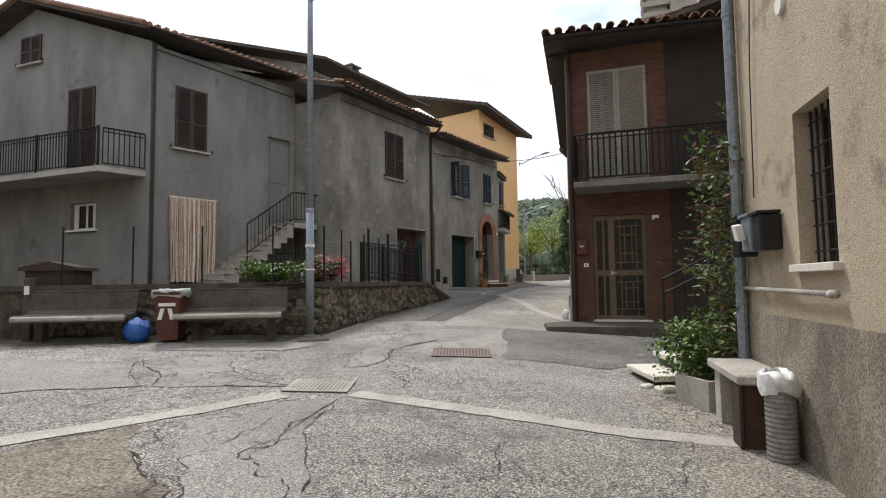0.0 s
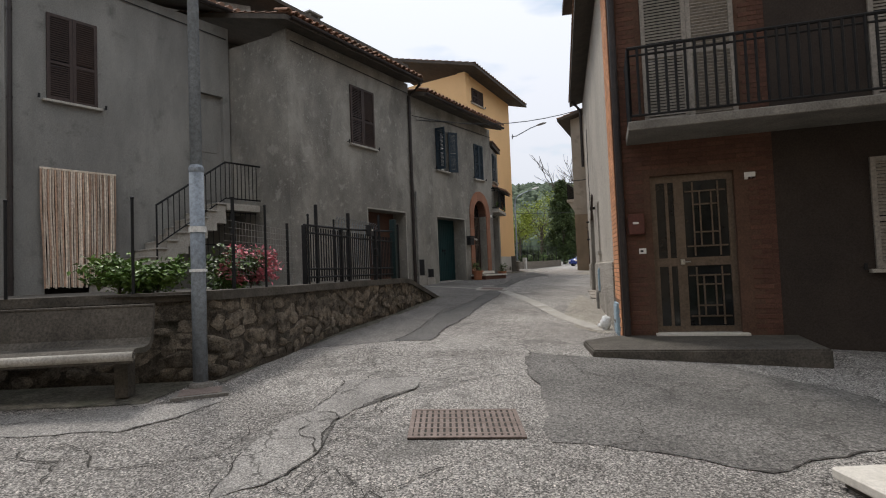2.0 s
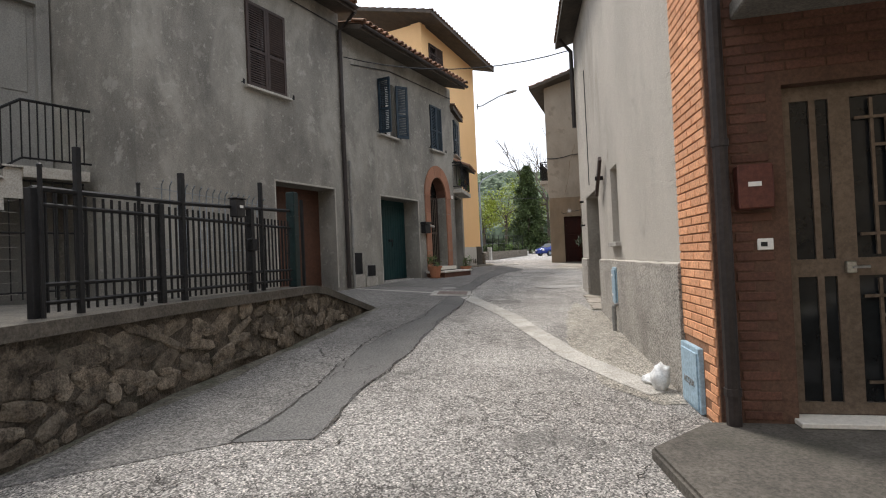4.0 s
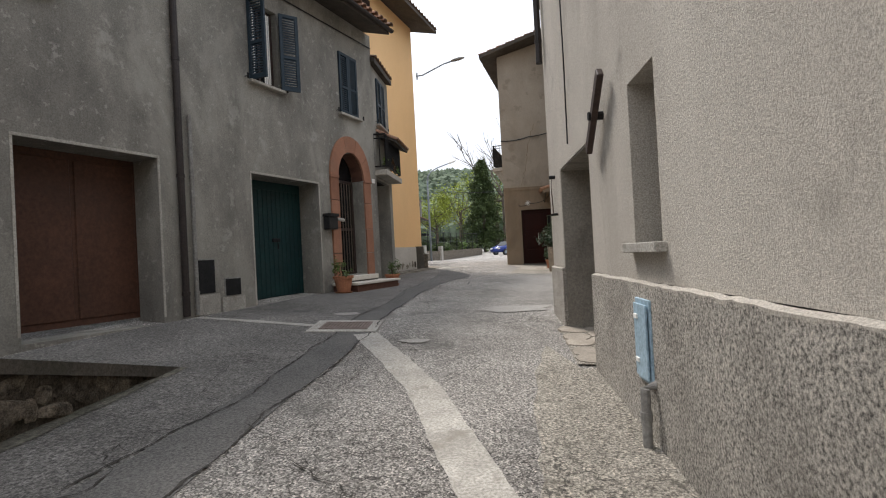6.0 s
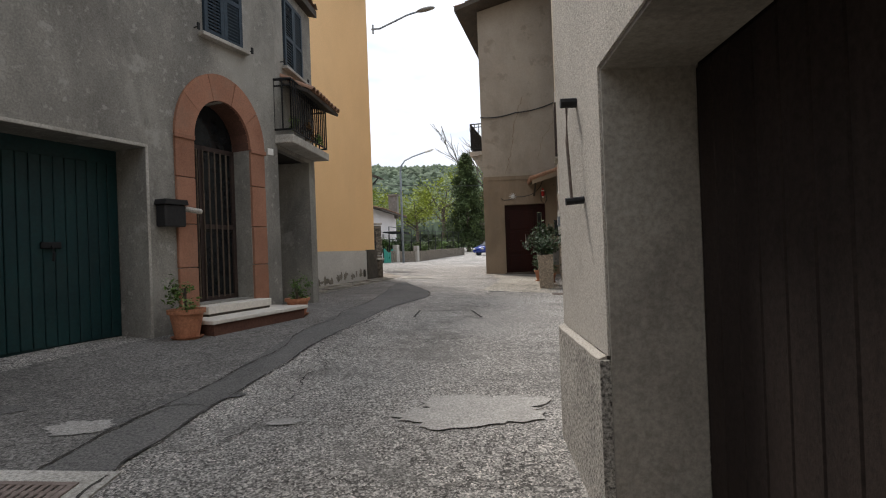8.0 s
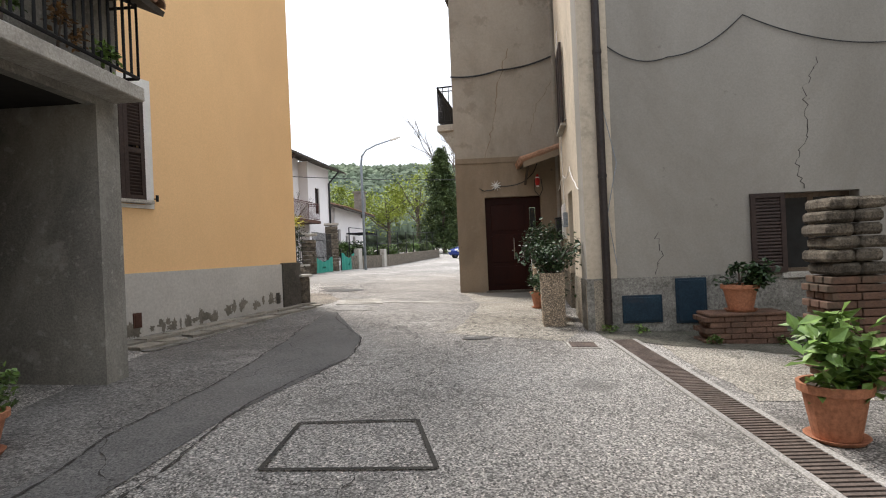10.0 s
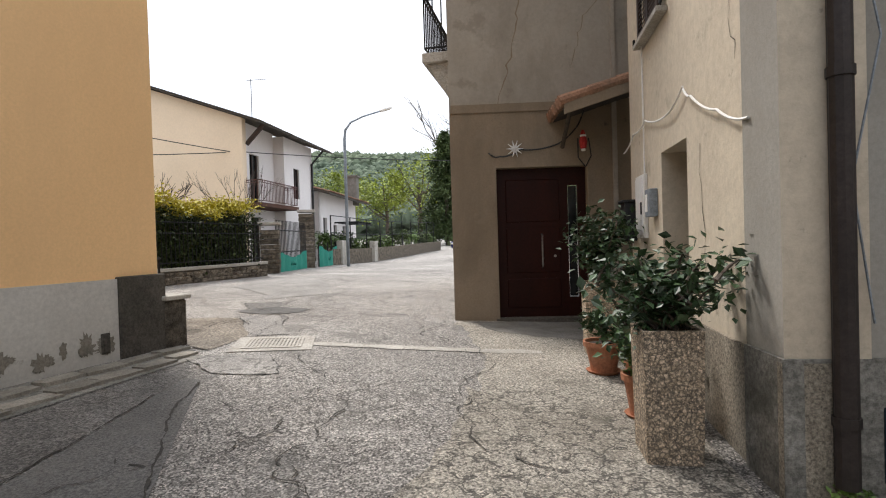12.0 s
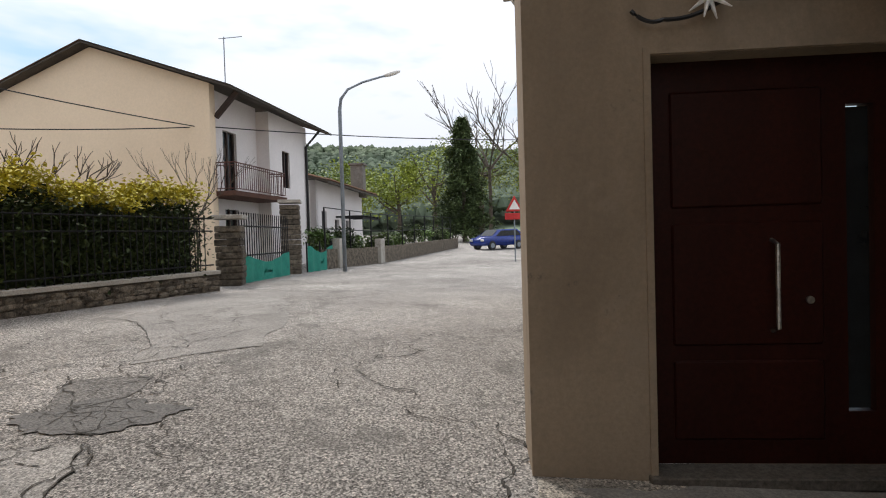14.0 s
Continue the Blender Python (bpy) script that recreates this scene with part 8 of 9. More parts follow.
part("trim", bm, WHITE, t)
bm = bmesh.new()
box(bm, -3.2, -.3, -.45, 0, 5.25, 5.4, .01)
for k in (-.45, -1.6, -2.9):
    vs = box(bm, k - .08, k + .08, -.4, .0, 4.65, 5.25)
    for v in vs:
        if v.co.z < 5:
            v.co.y = max(v.co.y, -.03)
slab = part("balcony", bm, CONCRETE, house_tan, "concrete side balcony with iron rail", m=FTS)
balcony_rail(slab, FTS, -3.15, -.34, -.41, 5.4, .9, .12, depth=.4)

# flaking paint on the ochre house's base, and cement chases on the cream wall
def ragged_patch(bm, s, z, w, h, y, rng):
    n = 26
    bm.faces.new([bm.verts.new((s + w * math.cos(a) * (q := rng.uniform(.55, 1.2)), y, z + h * math.sin(a) * q)) for a in np.linspace(0, math.tau, n, endpoint=False)])


rng = random.Random(14)
base = [o for o in house_ochre.children if o.name.startswith("base")][0]
for k in range(44):
    s_ = rng.uniform(.0, 3.5)
    bm = bmesh.new()
    ragged_patch(bm, s_, ground_z(2.9 + s_ * .5, 29.8 + s_ * .8) + rng.uniform(.02, .14) + (.1 if s_ > 2 else 0), rng.uniform(.02, .1), rng.uniform(.03, .13), -.032 - .0001 * k, rng)
    part("flaked_plaster", bm, FLAKE, base, "flaked paint showing dark grey plaster", m=FY)
part("base", wall_mesh(-3.8, .02, .8, 1.9, .3, HC, -.02), PLINTH_N, house_cream, "rough cement base of the cream wall", m=FRC)



def wall_crack(parent, m, pts, w, seed, mat):
    """A jagged crack on a wall, a thin proud sliver."""
    rng = random.Random(seed)
    bm = bmesh.new()
    line = []
    for p, q in zip(pts, pts[1:]):
        for i in range(8):
            line.append((p[0] + (q[0] - p[0]) * i / 8 + rng.uniform(-.035, .035), p[1] + (q[1] - p[1]) * i / 8 + rng.uniform(-.03, .03)))
    line.append(pts[-1])
    rows = [(bm.verts.new((x - w * (j := rng.uniform(.3, 1)), -.003, z)), bm.verts.new((x + w * j, -.003, z + w * .4))) for x, z in line]
    for a, b in zip(rows, rows[1:]):
        bm.faces.new((a[0], a[1], b[1], b[0]))
    part("crack", bm, mat, parent, "dark jagged plaster crack", m=m)


wall_crack(house_cream, FRF, [(3.15, 4.75), (2.95, 4.35), (3.0, 3.8), (2.8, 3.4), (2.9, 3.02)], .008, 1, CRACK)
wall_crack(house_cream, FRF, [(.95, 2.5), (1.0, 2.2), (.92, 1.95)], .006, 2, CRACK)
wall_crack(house_tan, FRB, [(1.35, 7.0), (1.05, 6.2), (.95, 5.4), (.7, 4.5)], .014, 3, TANW)
wall_crack(house_tan, FRB, [(2.3, 6.2), (1.9, 5.6), (1.75, 5.0)], .01, 4, TANW)
wall_crack(house_cream, FRC, [(-.5, 5.2), (-.7, 4.3), (-.55, 3.6)], .006, 5, CRACK)
wall_crack(house_cream, FRC, [(-1.25, 3.2), (-1.15, 2.4), (-1.3, 1.9)], .005, 6, CRACK)

for s_, z_, w_, h_, mat, lab in ((.07, 1.5, .2, .4, IRON, "dark metal meter hatch in the grey base"), (.49, 1.55, .13, .2, BRICK_OLD_SHADED, "rusty red vent grille in the grey base"), (3.43, 1.56, .09, .2, DIRTY_CONC, "small dark vent in the grey base")):
    t = thing("wall_hatch", FY @ pose(s_, -.03, z_), lab, "hatch")
    bm = bmesh.new()
    box(bm, -w_ / 2, w_ / 2, -.014, .02, 0, h_, .004)
    part("frame", bm, PIPEGREY if mat is IRON else mat, t)
    bm = bmesh.new()
    box(bm, -w_ / 2 + .02, w_ / 2 - .02, -.024, -.012, .02, h_ - .02, .003)
    part("door", bm, mat, t)

# low stone end wall at the ochre house's corner
t = thing("stone_pier", at(4.6, 32.83, 0, 55), "low stone pier with cement cap at the house corner", "pier")
bm = bmesh.new()
box(bm, -.12, .16, -.16, .2, -.1, .52, .03)
part("body", bm, STONE, t)
bm = bmesh.new()
box(bm, -.15, .19, -.19, .24, .52, .57, .01)
part("cap", bm, CONCRETE, t)
t = thing("iron_railing", WM[t] @ pose(-.02, .1, .57), "short black iron railing on the stone pier", "railing")
bm = bmesh.new()
for x in (-.08, .04):
    tube(bm, [(x, 0, 0), (x, 0, .42)], .014, 6)
part("post", bm, IRON, t)
bm = bmesh.new()
for z in (.12, .4):
    tube(bm, [(-.1, 0, z), (.06, 0, z)], .014, 6)
part("rail", bm, IRON, t)

# added walls, unseen, that cut sky light at the yard and the square
bm = wall_mesh(-3, 14, .5, 9, .3)
solid("wall_east", bm, ROUGH_R, "added unseen wall blocking sky light over the side yard", "wall", "structure", m=facade((15.5, 28), (-.2, -1)))
bm = wall_mesh(-20, 20, -2, 10, .3)
solid("wall_south", bm, ROUGH_N, "added unseen wall blocking sky light behind the square", "wall", "structure", m=facade((0, -7), (-1, 0)))
bm = wall_mesh(-18, 24, -2, 9, .3)
solid("wall_west", bm, ROUGH_N, "added unseen wall blocking sky light west of the square", "wall", "structure", m=facade((-19, 2), (0, 1)))

# ---- the far end: hedge garden ----
H0, H1 = Vector((1.2, 37.6)), Vector((4.75, 43.6))
hd = (H1 - H0).normalized()
FH = facade((H0.x, H0.y), (hd.x, hd.y), 1.6)
LH = (H1 - H0).length
t = thing("garden_wall", FH, "low stone garden wall with iron fence", "wall")
bm = bmesh.new()
box(bm, -6, LH, 0, .3, -.4, .42, .01)
garden_base = part("stone_base", bm, MORTAR, t)
bm = bmesh.new()
box(bm, -6, LH, -.04, .34, .42, .5, .01)
part("coping", bm, CONCRETE, t)
bm = bmesh.new()
for z in (.62, 1.35, 1.62):
    tube(bm, [(-6, .15, z), (LH, .15, z)], .016, 6)
fr = part("fence_rails", bm, IRON, t)
bm = bmesh.new()
tube(bm, [(0, 0, .5), (0, 0, 1.7)], .011, 6)
me = to_mesh("bar", bm, IRON)
for k in range(int((LH + 6) / .14)):
    part("bar", me, None, fr, m=FH @ pose(-6 + k * .14, .15, 0))
bm = bmesh.new()
prism(bm, [(-.6, -.3), (2.5, -.3), (2.5, .44), (1.0, 1.44), (-.6, 1.6)], -.08, .38)
part("sloping_end", bm, STONE, t, "stone end wall with sloping top")
bm = bmesh.new()
prism(bm, [(2.56, .42), (2.56, .5), (1.02, 1.53), (-.6, 1.69), (-.6, 1.6), (1.0, 1.44)], -.12, .42)
part("sloping_coping", bm, CONCRETE, t)
rng = np.random.default_rng(5)
n = 64000
hx = rng.uniform(-6.2, LH, n)
hy = .75 + rng.normal(size=n) * .3
top = 2.15 + .12 * np.sin(hx * 2.3) + .1 * np.sin(hx * 5.7 + 1)
hz = .3 + (top - .3) * rng.uniform(0, 1, n) ** .8
pts = np.c_[hx, hy, hz]
up = hz > top - .3
t = thing("hedge", FH, "dense clipped conifer hedge with yellow tips behind the fence", "hedge")
bm = bmesh.new()
box(bm, -6.1, LH - .15, .62, .95, -.1, 1.8)
part("twig_core", bm, LEAF_HEDGE, t, "dense dark twiggy core")
part("leaves", leaf_mesh("leaves", pts[~up], .1, LEAF_HEDGE, 6), None, t)
m2 = np.c_[rng.uniform(-6.2, LH, 12000), .7 + rng.normal(size=12000) * .28, np.zeros(12000)]
m2[:, 2] = 2.1 + .12 * np.sin(m2[:, 0] * 2.3) + .1 * np.sin(m2[:, 0] * 5.7 + 1) + rng.normal(size=12000) * .1
part("yellow_growth", leaf_mesh("yellow_growth", np.r_[pts[up], m2], .09, LEAF_YELLOW, 7), None, t, "bright yellow new growth")
bm = bmesh.new()
for k in range(20):
    tube(bm, [(-6 + k * .68, .75, -.1), (-6 + k * .68, .75, 1.9)], .03, 6)
part("stem", bm, BARK, t)


def bare_tree(x, y, z, h, seed, label, r=.06, spread=.6):
    rng = random.Random(seed)
    t = thing("bare_tree", pose(x, y, z), label, "tree")
    bm = bmesh.new()
    tube(bm, [(0, 0, 0), (.05, 0, h * .3), (0, .05, h * .5)], r, 8, r * .7)
    part("trunk", bm, BARK, t)
    bm = bmesh.new()

    def grow(p, d, L, rad, lev):
        q = p + d * L
        mid = p + d * L * .5 + Vector((rng.uniform(-.1, .1), rng.uniform(-.1, .1), rng.uniform(-.05, .08))) * L
        tube(bm, [p, mid, q], rad, 5, rad * .6)
        if lev:
            for k in range(3):
                e = (d + Vector((rng.uniform(-1, 1) * spread, rng.uniform(-1, 1) * spread, rng.uniform(-.1, .6)))).normalized()
                grow(mid if k == 0 else q, e, L * rng.uniform(.55, .8), rad * .6, lev - 1)
    for k in range(4):
        a = k * math.tau / 4 + rng.uniform(-.4, .4)
        grow(Vector((0, .05, h * .48)), Vector((math.cos(a) * .7, math.sin(a) * .7, .7)).normalized(), h * .28, r * .6, 3)
    part("branchwork", bm, BARK, t)
    return t


bare_tree(1.2, 44.5, 1.6, 3.3, 1, "pruned bare fruit tree behind the hedge", .07, .9)
bare_tree(-.8, 44, 1.6, 3.2, 2, "pruned bare fruit tree behind the hedge", .07, .9)
bare_tree(-3.4, 43, 1.6, 3.4, 3, "pruned bare fruit tree behind the hedge", .07, .9)
bare_tree(3.4, 47.5, 1.6, 3.6, 4, "slender bare shrub by the peach house", .04, .4)

# gate, pillars, green netting
GD = facade((4.95, 44.2), (.32, .95), 1.55)


def stone_pillar(m, h, label):
    t = thing("gate_pillar", m, label, "pillar", "gate pillars")
    rng = random.Random(int(h * 100))
    for k in range(int(h / .16)):
        bm = bmesh.new()
        e = rng.uniform(-.02, .02)
        box(bm, -.3 + e, .3 + e, -.3, .3, k * .16, k * .16 + .15, .02)
        part("stone", bm, STONE, t)
    bm = bmesh.new()
    box(bm, -.35, .35, -.35, .35, h, h + .1, .01)
    part("cap", bm, CONCRETE, t)


stone_pillar(pose(5.85, 49.3, 1.45), 2.45, "stone gate pillar with flat cap")
stone_pillar(pose(4.75, 45.0, 1.5), 1.75, "stone gate pillar at the hedge's end")
t = thing("iron_gate", pose(4.9, 45.4, 1.5, 0, 0, 75), "tall barred iron gate hung with green netting", "gate")
bm = bmesh.new()
for z in (.15, .85, 1.6):
    tube(bm, [(0, 0, z), (3.5, 0, z)], .02, 6)
fr = part("gate_frame", bm, IRON, t)
bm = bmesh.new()
tube(bm, [(0, 0, .1), (0, 0, 1.95)], .014, 6)
me = to_mesh("bar", bm, IRON)
for k in range(24):
    part("bar", me, None, fr, m=WM[t] @ pose(k * .15, 0, 0))


def netting(x0, x1, h, seed):
    bm = bmesh.new()
    rows = [[bm.verts.new((x, -.06 + .03 * math.sin(x * 9 + seed), z * h * (1 - .25 * math.sin((x - x0) / (x1 - x0) * math.pi) ** 2 * (z > .5)))) for x in np.linspace(x0, x1, 24)] for z in np.linspace(.05, 1, 8)]
    for ra, rb in zip(rows, rows[1:]):
        for k in range(23):
            bm.faces.new((ra[k], ra[k + 1], rb[k + 1], rb[k]))
    return bm


part("netting", netting(0, 3.4, .85, 1), NETGREEN, t, "green shade netting tied to the bars", smooth=True)
t = thing("net_fence", pose(6.3, 49.9, 1.45, 0, 0, 72), "green netting fence beside the pillar", "fence")
part("netting", netting(0, 2.6, 1.05, 2), NETGREEN, t, smooth=True)
for x in (0, 1.3, 2.6):
    bm = bmesh.new()
    tube(bm, [(x, 0, 0), (x, 0, 1.2)], .03, 8)
    part("post", bm, IRON, t)

# ---- peach house ----
PC = (3.35, 50.2)
FPF = facade(PC, (.36, .933), 0)
FPG = facade(PC, (.933, -.36), 0)
hp = thing("house", pose(1, 55, 1.5), "peach and white two-storey house with gable and corner balcony", "house")
part("wall", wall_mesh(-8.8, 0, 1.0, 7.95, .3), PINKW, hp, m=FPG)
bm = bmesh.new()
prism(bm, [(-8.8, 7.95), (0, 7.95), (-4.4, 9.5)], .001, .3)
part("gable", bm, PINKW, hp, m=FPG)
HP = [(1.6, 2.5, 4.45, 6.75), (1.6, 2.5, 1.6, 3.9), (5.1, 5.8, 4.95, 6.5)]
part("wall", wall_mesh(.3, 4.0, 1.0, 8.05, .3, HP[:2], .55), WHITEW, hp, m=FPF)
part("wall", wall_mesh(4.0, 7.6, 1.0, 7.9, .3, HP[2:]), WHITEW, hp, m=FPF)
bm = bmesh.new()
box(bm, 4.0, 4.2, .3, .9, 1.0, 7.9)
part("wall", bm, WHITEW, hp, m=FPF)
part("wall", wall_mesh(.3, 8.8, 1.0, 7.9, .3), WHITEW, hp, m=side(FPF, 7.6))
for s0, s1, z0, z1, y in ((1.6, 2.5, 4.45, 6.75, .7), (1.6, 2.5, 1.6, 3.9, .7), (5.1, 5.8, 4.95, 6.5, .12)):
    bm = bmesh.new()
    box(bm, s0, s1, y, y + .05, z0, z1)
    w = part("window", bm, DARKGLASS, hp, "dark window opening", m=FPF)
    bm = bmesh.new()
    for a, b, c, d in ((s0, s0 + .08, z0, z1), (s1 - .08, s1, z0, z1), ((s0 + s1) / 2 - .04, (s0 + s1) / 2 + .04, z0, z1)):
        box(bm, a, b, y - .05, y, c, d)
    part("frame", bm, BROWN_WOOD, w, m=FPF)
bm = bmesh.new()
box(bm, .2, 4.0, -.7, .55, 4.25, 4.42, .01)
slab = part("balcony", bm, BRICK_OLD_SHADED, hp, "corner balcony with red iron rail", m=FPF)
balcony_rail(slab, FPF, .25, 3.95, -.65, 4.42, .95, .14, depth=.65, mat=BROWN_PLASTIC)
rs = .354
bm = bmesh.new()
for xa in (-9.3, .95):
    za = 9.54 - rs * abs(xa + 4.4)
    v = [bm.verts.new(p) for p in ((xa, -.35, za), (-4.4, -.35, 9.54), (-4.4, 8.4, 9.54), (xa, 8.4, za), (xa, -.35, za + .07), (-4.4, -.35, 9.61), (-4.4, 8.4, 9.61), (xa, 8.4, za + .07))]
    for q in ((0, 1, 2, 3), (4, 7, 6, 5), (0, 4, 5, 1), (3, 2, 6, 7), (0, 3, 7, 4)):
        bm.faces.new([v[i] for i in q])
part("roof", bm, SOFFIT, hp, "low tile roof with dark eaves", m=FPG)
bm = bmesh.new()
v = [bm.verts.new(p) for p in ((-9.34, -.4, 7.89), (-4.4, -.4, 9.64), (-4.4, 8.45, 9.64), (-9.34, 8.45, 7.89), (.99, -.4, 7.73), (.99, 8.45, 7.73))]
bm.faces.new((v[0], v[1], v[2], v[3])); bm.faces.new((v[1], v[4], v[5], v[2]))
part("tile_field", bm, TILE, hp, m=FPG)
bm = bmesh.new()
tube(bm, [(0.0, -.8, 7.7), (0, .0, 6.9)], .1, 6)
part("brace", bm, BROWN_WOOD, hp, "dark timber eave brace", m=FPF @ pose(.35, 0, 0))
downpipe(hp, FPF, 7.4, -.08, 1.5, 7.0, .06, BLACK, top=(7.4, -.8, 7.75))
bm = bmesh.new()
tube(bm, [(0, 0, 0), (0, 0, 1.8)], .02, 5)
tube(bm, [(-.2, 0, 1.75), (.7, 0, 1.75)], .015, 5)
part("aerial", bm, GALV, hp, m=FPG @ pose(-.3, 1.5, 8.2))

# lower house beyond, with its chimney and pergola
FP2 = facade((6.4, 59.0), (.3, .95), 0)
h2 = thing("house", pose(5, 63, 1.5), "low white house with tile roof and square chimney", "house")
part("wall", wall_mesh(0, 9, 1.0, 5.7, .3, [(.8, 1.6, 2.0, 4.2), (3, 3.8, 2.2, 3.8), (5.2, 6.0, 2.2, 3.8)]), WHITEW, h2, m=FP2)
part("wall", wall_mesh(-8, 0, 1.0, 5.7, .3), WHITEW, h2, m=facade((6.4, 59.0), (.95, -.3)))
for s0, s1, z0, z1 in ((.8, 1.6, 2.0, 4.2), (3, 3.8, 2.2, 3.8), (5.2, 6.0, 2.2, 3.8)):
    bm = bmesh.new()
    box(bm, s0, s1, .15, .2, z0, z1)
    part("window", bm, DARKGLASS, h2, m=FP2)
roof_plane(h2, FP2, -.8, 9.8, -.9, 6, 5.45, .28)
bm = bmesh.new()
box(bm, 8.3, 9.1, -.3, .5, 5.4, 7.5)
box(bm, 8.2, 9.2, -.4, .6, 7.5, 7.62)
part("chimney", bm, DIRTY_PALE, h2, "square grey chimney", m=FP2)
bm = bmesh.new()
for k in range(5):
    box(bm, 7.2 + .9 * k, 7.3 + .9 * k, -1.6, .0, 3.9, 4.0)
box(bm, 7.0, 11.2, -1.6, -1.5, 3.8, 3.9)
t = part("pergola", bm, IRON, h2, "dark iron pergola", m=FP2 @ pose(-4, 0, 0))

# garden walls with shrubs along the road's far left side
GW = [(6.9, 51.6), (8.6, 55.0), (11.0, 60.0), (13.8, 66.0), (16.5, 71.5)]
bm = bmesh.new()
extruded(bm, GW, .3, 0, lambda x, y: ground_z(x, y) - .3, lambda x, y: ground_z(x, y) + .75)
solid("garden_wall", bm, STONE, "low stone garden wall along the road", "wall", "structure")
rng = random.Random(12)
for k in range(13):
    f = (k + .5) / 13 * (len(GW) - 1)
    i = int(f)
    x = GW[i][0] + (GW[i + 1][0] - GW[i][0]) * (f - i) - .6
    y = GW[i][1] + (GW[i + 1][1] - GW[i][1]) * (f - i) + .3
    r = rng.uniform(.5, .8)
    p = blob_points(700, (0, 0, r), (r, r, r * .9), 70 + k, .4, .4, 14)
    shrub("garden_shrub", pose(x, y, ground_z(x, y) + .35), "clipped dark green shrub behind the garden wall", [[(0, 0, -.4), (0, 0, r)]], p, .15, LEAF_HEDGE if k % 3 else LEAF, 70 + k, stem_r=.05)
for x, y in ((7.4, 52.8), (9.3, 56.5)):
    bm = bmesh.new()
    box(bm, -.35, .35, -.15, .15, 0, 1.15, .02)
    solid("meter_pillar", bm, CONCRETE, "grey concrete meter pillar by the garden wall", "pillar", m=at(x, y, 0, 70))
bm = bmesh.new()
for k in range(10):
    y = 51.8 + k * 2.0
    x = float(np.interp(y, [p[1] for p in GW], [p[0] for p in GW])) - .12
    tube(bm, [(x, y, ground_z(x, y) + .6), (x, y, ground_z(x, y) + 2.3)], .03, 6)
    if k < 9:
        y2 = y + 2.0
        x2 = float(np.interp(y2, [p[1] for p in GW], [p[0] for p in GW])) - .12
        for z in (1.5, 2.3):
            tube(bm, [(x, y, ground_z(x, y) + z), (x2, y2, ground_z(x2, y2) + z)], .02, 5)
solid("fence", bm, IRON, "plain dark wire fence on the garden wall", "fence")

# street lamp on its pole
t = thing("street_lamp", pose(7.55, 50.2, 1.5), "grey curved-arm street lamp with pale head", "street lamp")
bm = bmesh.new()
tube(bm, [(0, 0, 0), (0, 0, 5.6), (.05, 0, 6.0), (.3, 0, 6.35), (.8, 0, 6.6), (1.6, .2, 6.9)], .07, 10, .035)
part("pole", bm, GALV, t, smooth=True)
bm = bmesh.new()
bmesh.ops.create_icosphere(bm, subdivisions=2, radius=1)
for v in bm.verts:
    v.co = Vector((v.co.x * .36, v.co.y * .13, v.co.z * .08))
bmesh.ops.transform(bm, matrix=pose(1.85, .25, 7.0, 0, -18, 0), verts=bm.verts)
part("lamp_head", bm, WHITE, t, smooth=True)
cable([(-8, 45, 8.3), (3.0, 50.5, 6.55)], .018, "overhead cable to the peach house", sag=.2)
cable([(-9, 47.8, 6.3), (3.2, 50.6, 6.6), (20, 53.0, 6.8)], .018, "overhead cable across the road", sag=.25)

# ---- trees, cypress, car, sign ----
def leafy_tree(name, x, y, h, r, mat, seed, label, n=3600, size=.32, z=None):
    z = ground_z(x, y) if z is None else z
    t = thing(name, pose(x, y, z), label, "tree")
    rng = random.Random(seed)
    bm = bmesh.new()
    tube(bm, [(0, 0, -.2), (.1, 0, h * .3), (0, .1, h * .6)], h * .028, 8, h * .015)
    for k in range(7):
        a = k * math.tau / 7 + rng.uniform(-.3, .3)
        b = Vector((0, .05, h * rng.uniform(.28, .55)))
        e = Vector((math.cos(a) * r * .7, math.sin(a) * r * .7, h * rng.uniform(.55, .85)))
        tube(bm, [b, (b + e) / 2 + Vector((0, 0, -.2)), e], h * .012, 6, h * .004)
    part("trunk", bm, BARK, t)
    p = blob_points(n, (0, 0, h * .62), (r, r, h * .38), seed, .5, .35, 26)
    part("crown", leaf_mesh("crown", p, size, mat, seed), None, t)
    return t


leafy_tree("tree", 13.5, 84, 8.5, 4.2, LEAF_SPRING, 81, "broad tree with fresh yellow-green spring leaves")
leafy_tree("tree", 9.5, 92, 9, 4.5, LEAF_SPRING, 82, "broad tree with fresh yellow-green spring leaves")
leafy_tree("tree", 19.5, 97, 13, 5, LEAF_SPRING, 83, "tall tree with thin spring leaves", 2200)
leafy_tree("tree", 26.0, 99, 15, 5, LEAF_SPRING, 84, "tall tree with thin spring leaves", 2200)
leafy_tree("tree", 30.0, 88, 13, 5, LEAF_SPRING, 85, "tall tree with thin spring leaves", 2400)
leafy_tree("tree", 4.0, 86, 8, 4, LEAF, 86, "round green tree beyond the low house")
leafy_tree("tree", 36, 84, 12, 5, LEAF, 87, "green roadside tree beyond the parked car")
bare_tree(25.5, 93, 2.2, 17, 9, "tall leafless tree with fine twigs", .25, .6)
bare_tree(28.5, 90, 2.2, 16, 10, "tall leafless tree with fine twigs", .25, .6)
t = thing("cypress", pose(20.6, 86, 1.9), "tall dark conifer with drooping uneven branches", "tree")
bm = bmesh.new()
tube(bm, [(0, 0, -.2), (0, 0, 12.5)], .28, 8, .05)
part("trunk", bm, BARK, t)
g = np.random.default_rng(9)
nb = 130
pts = []
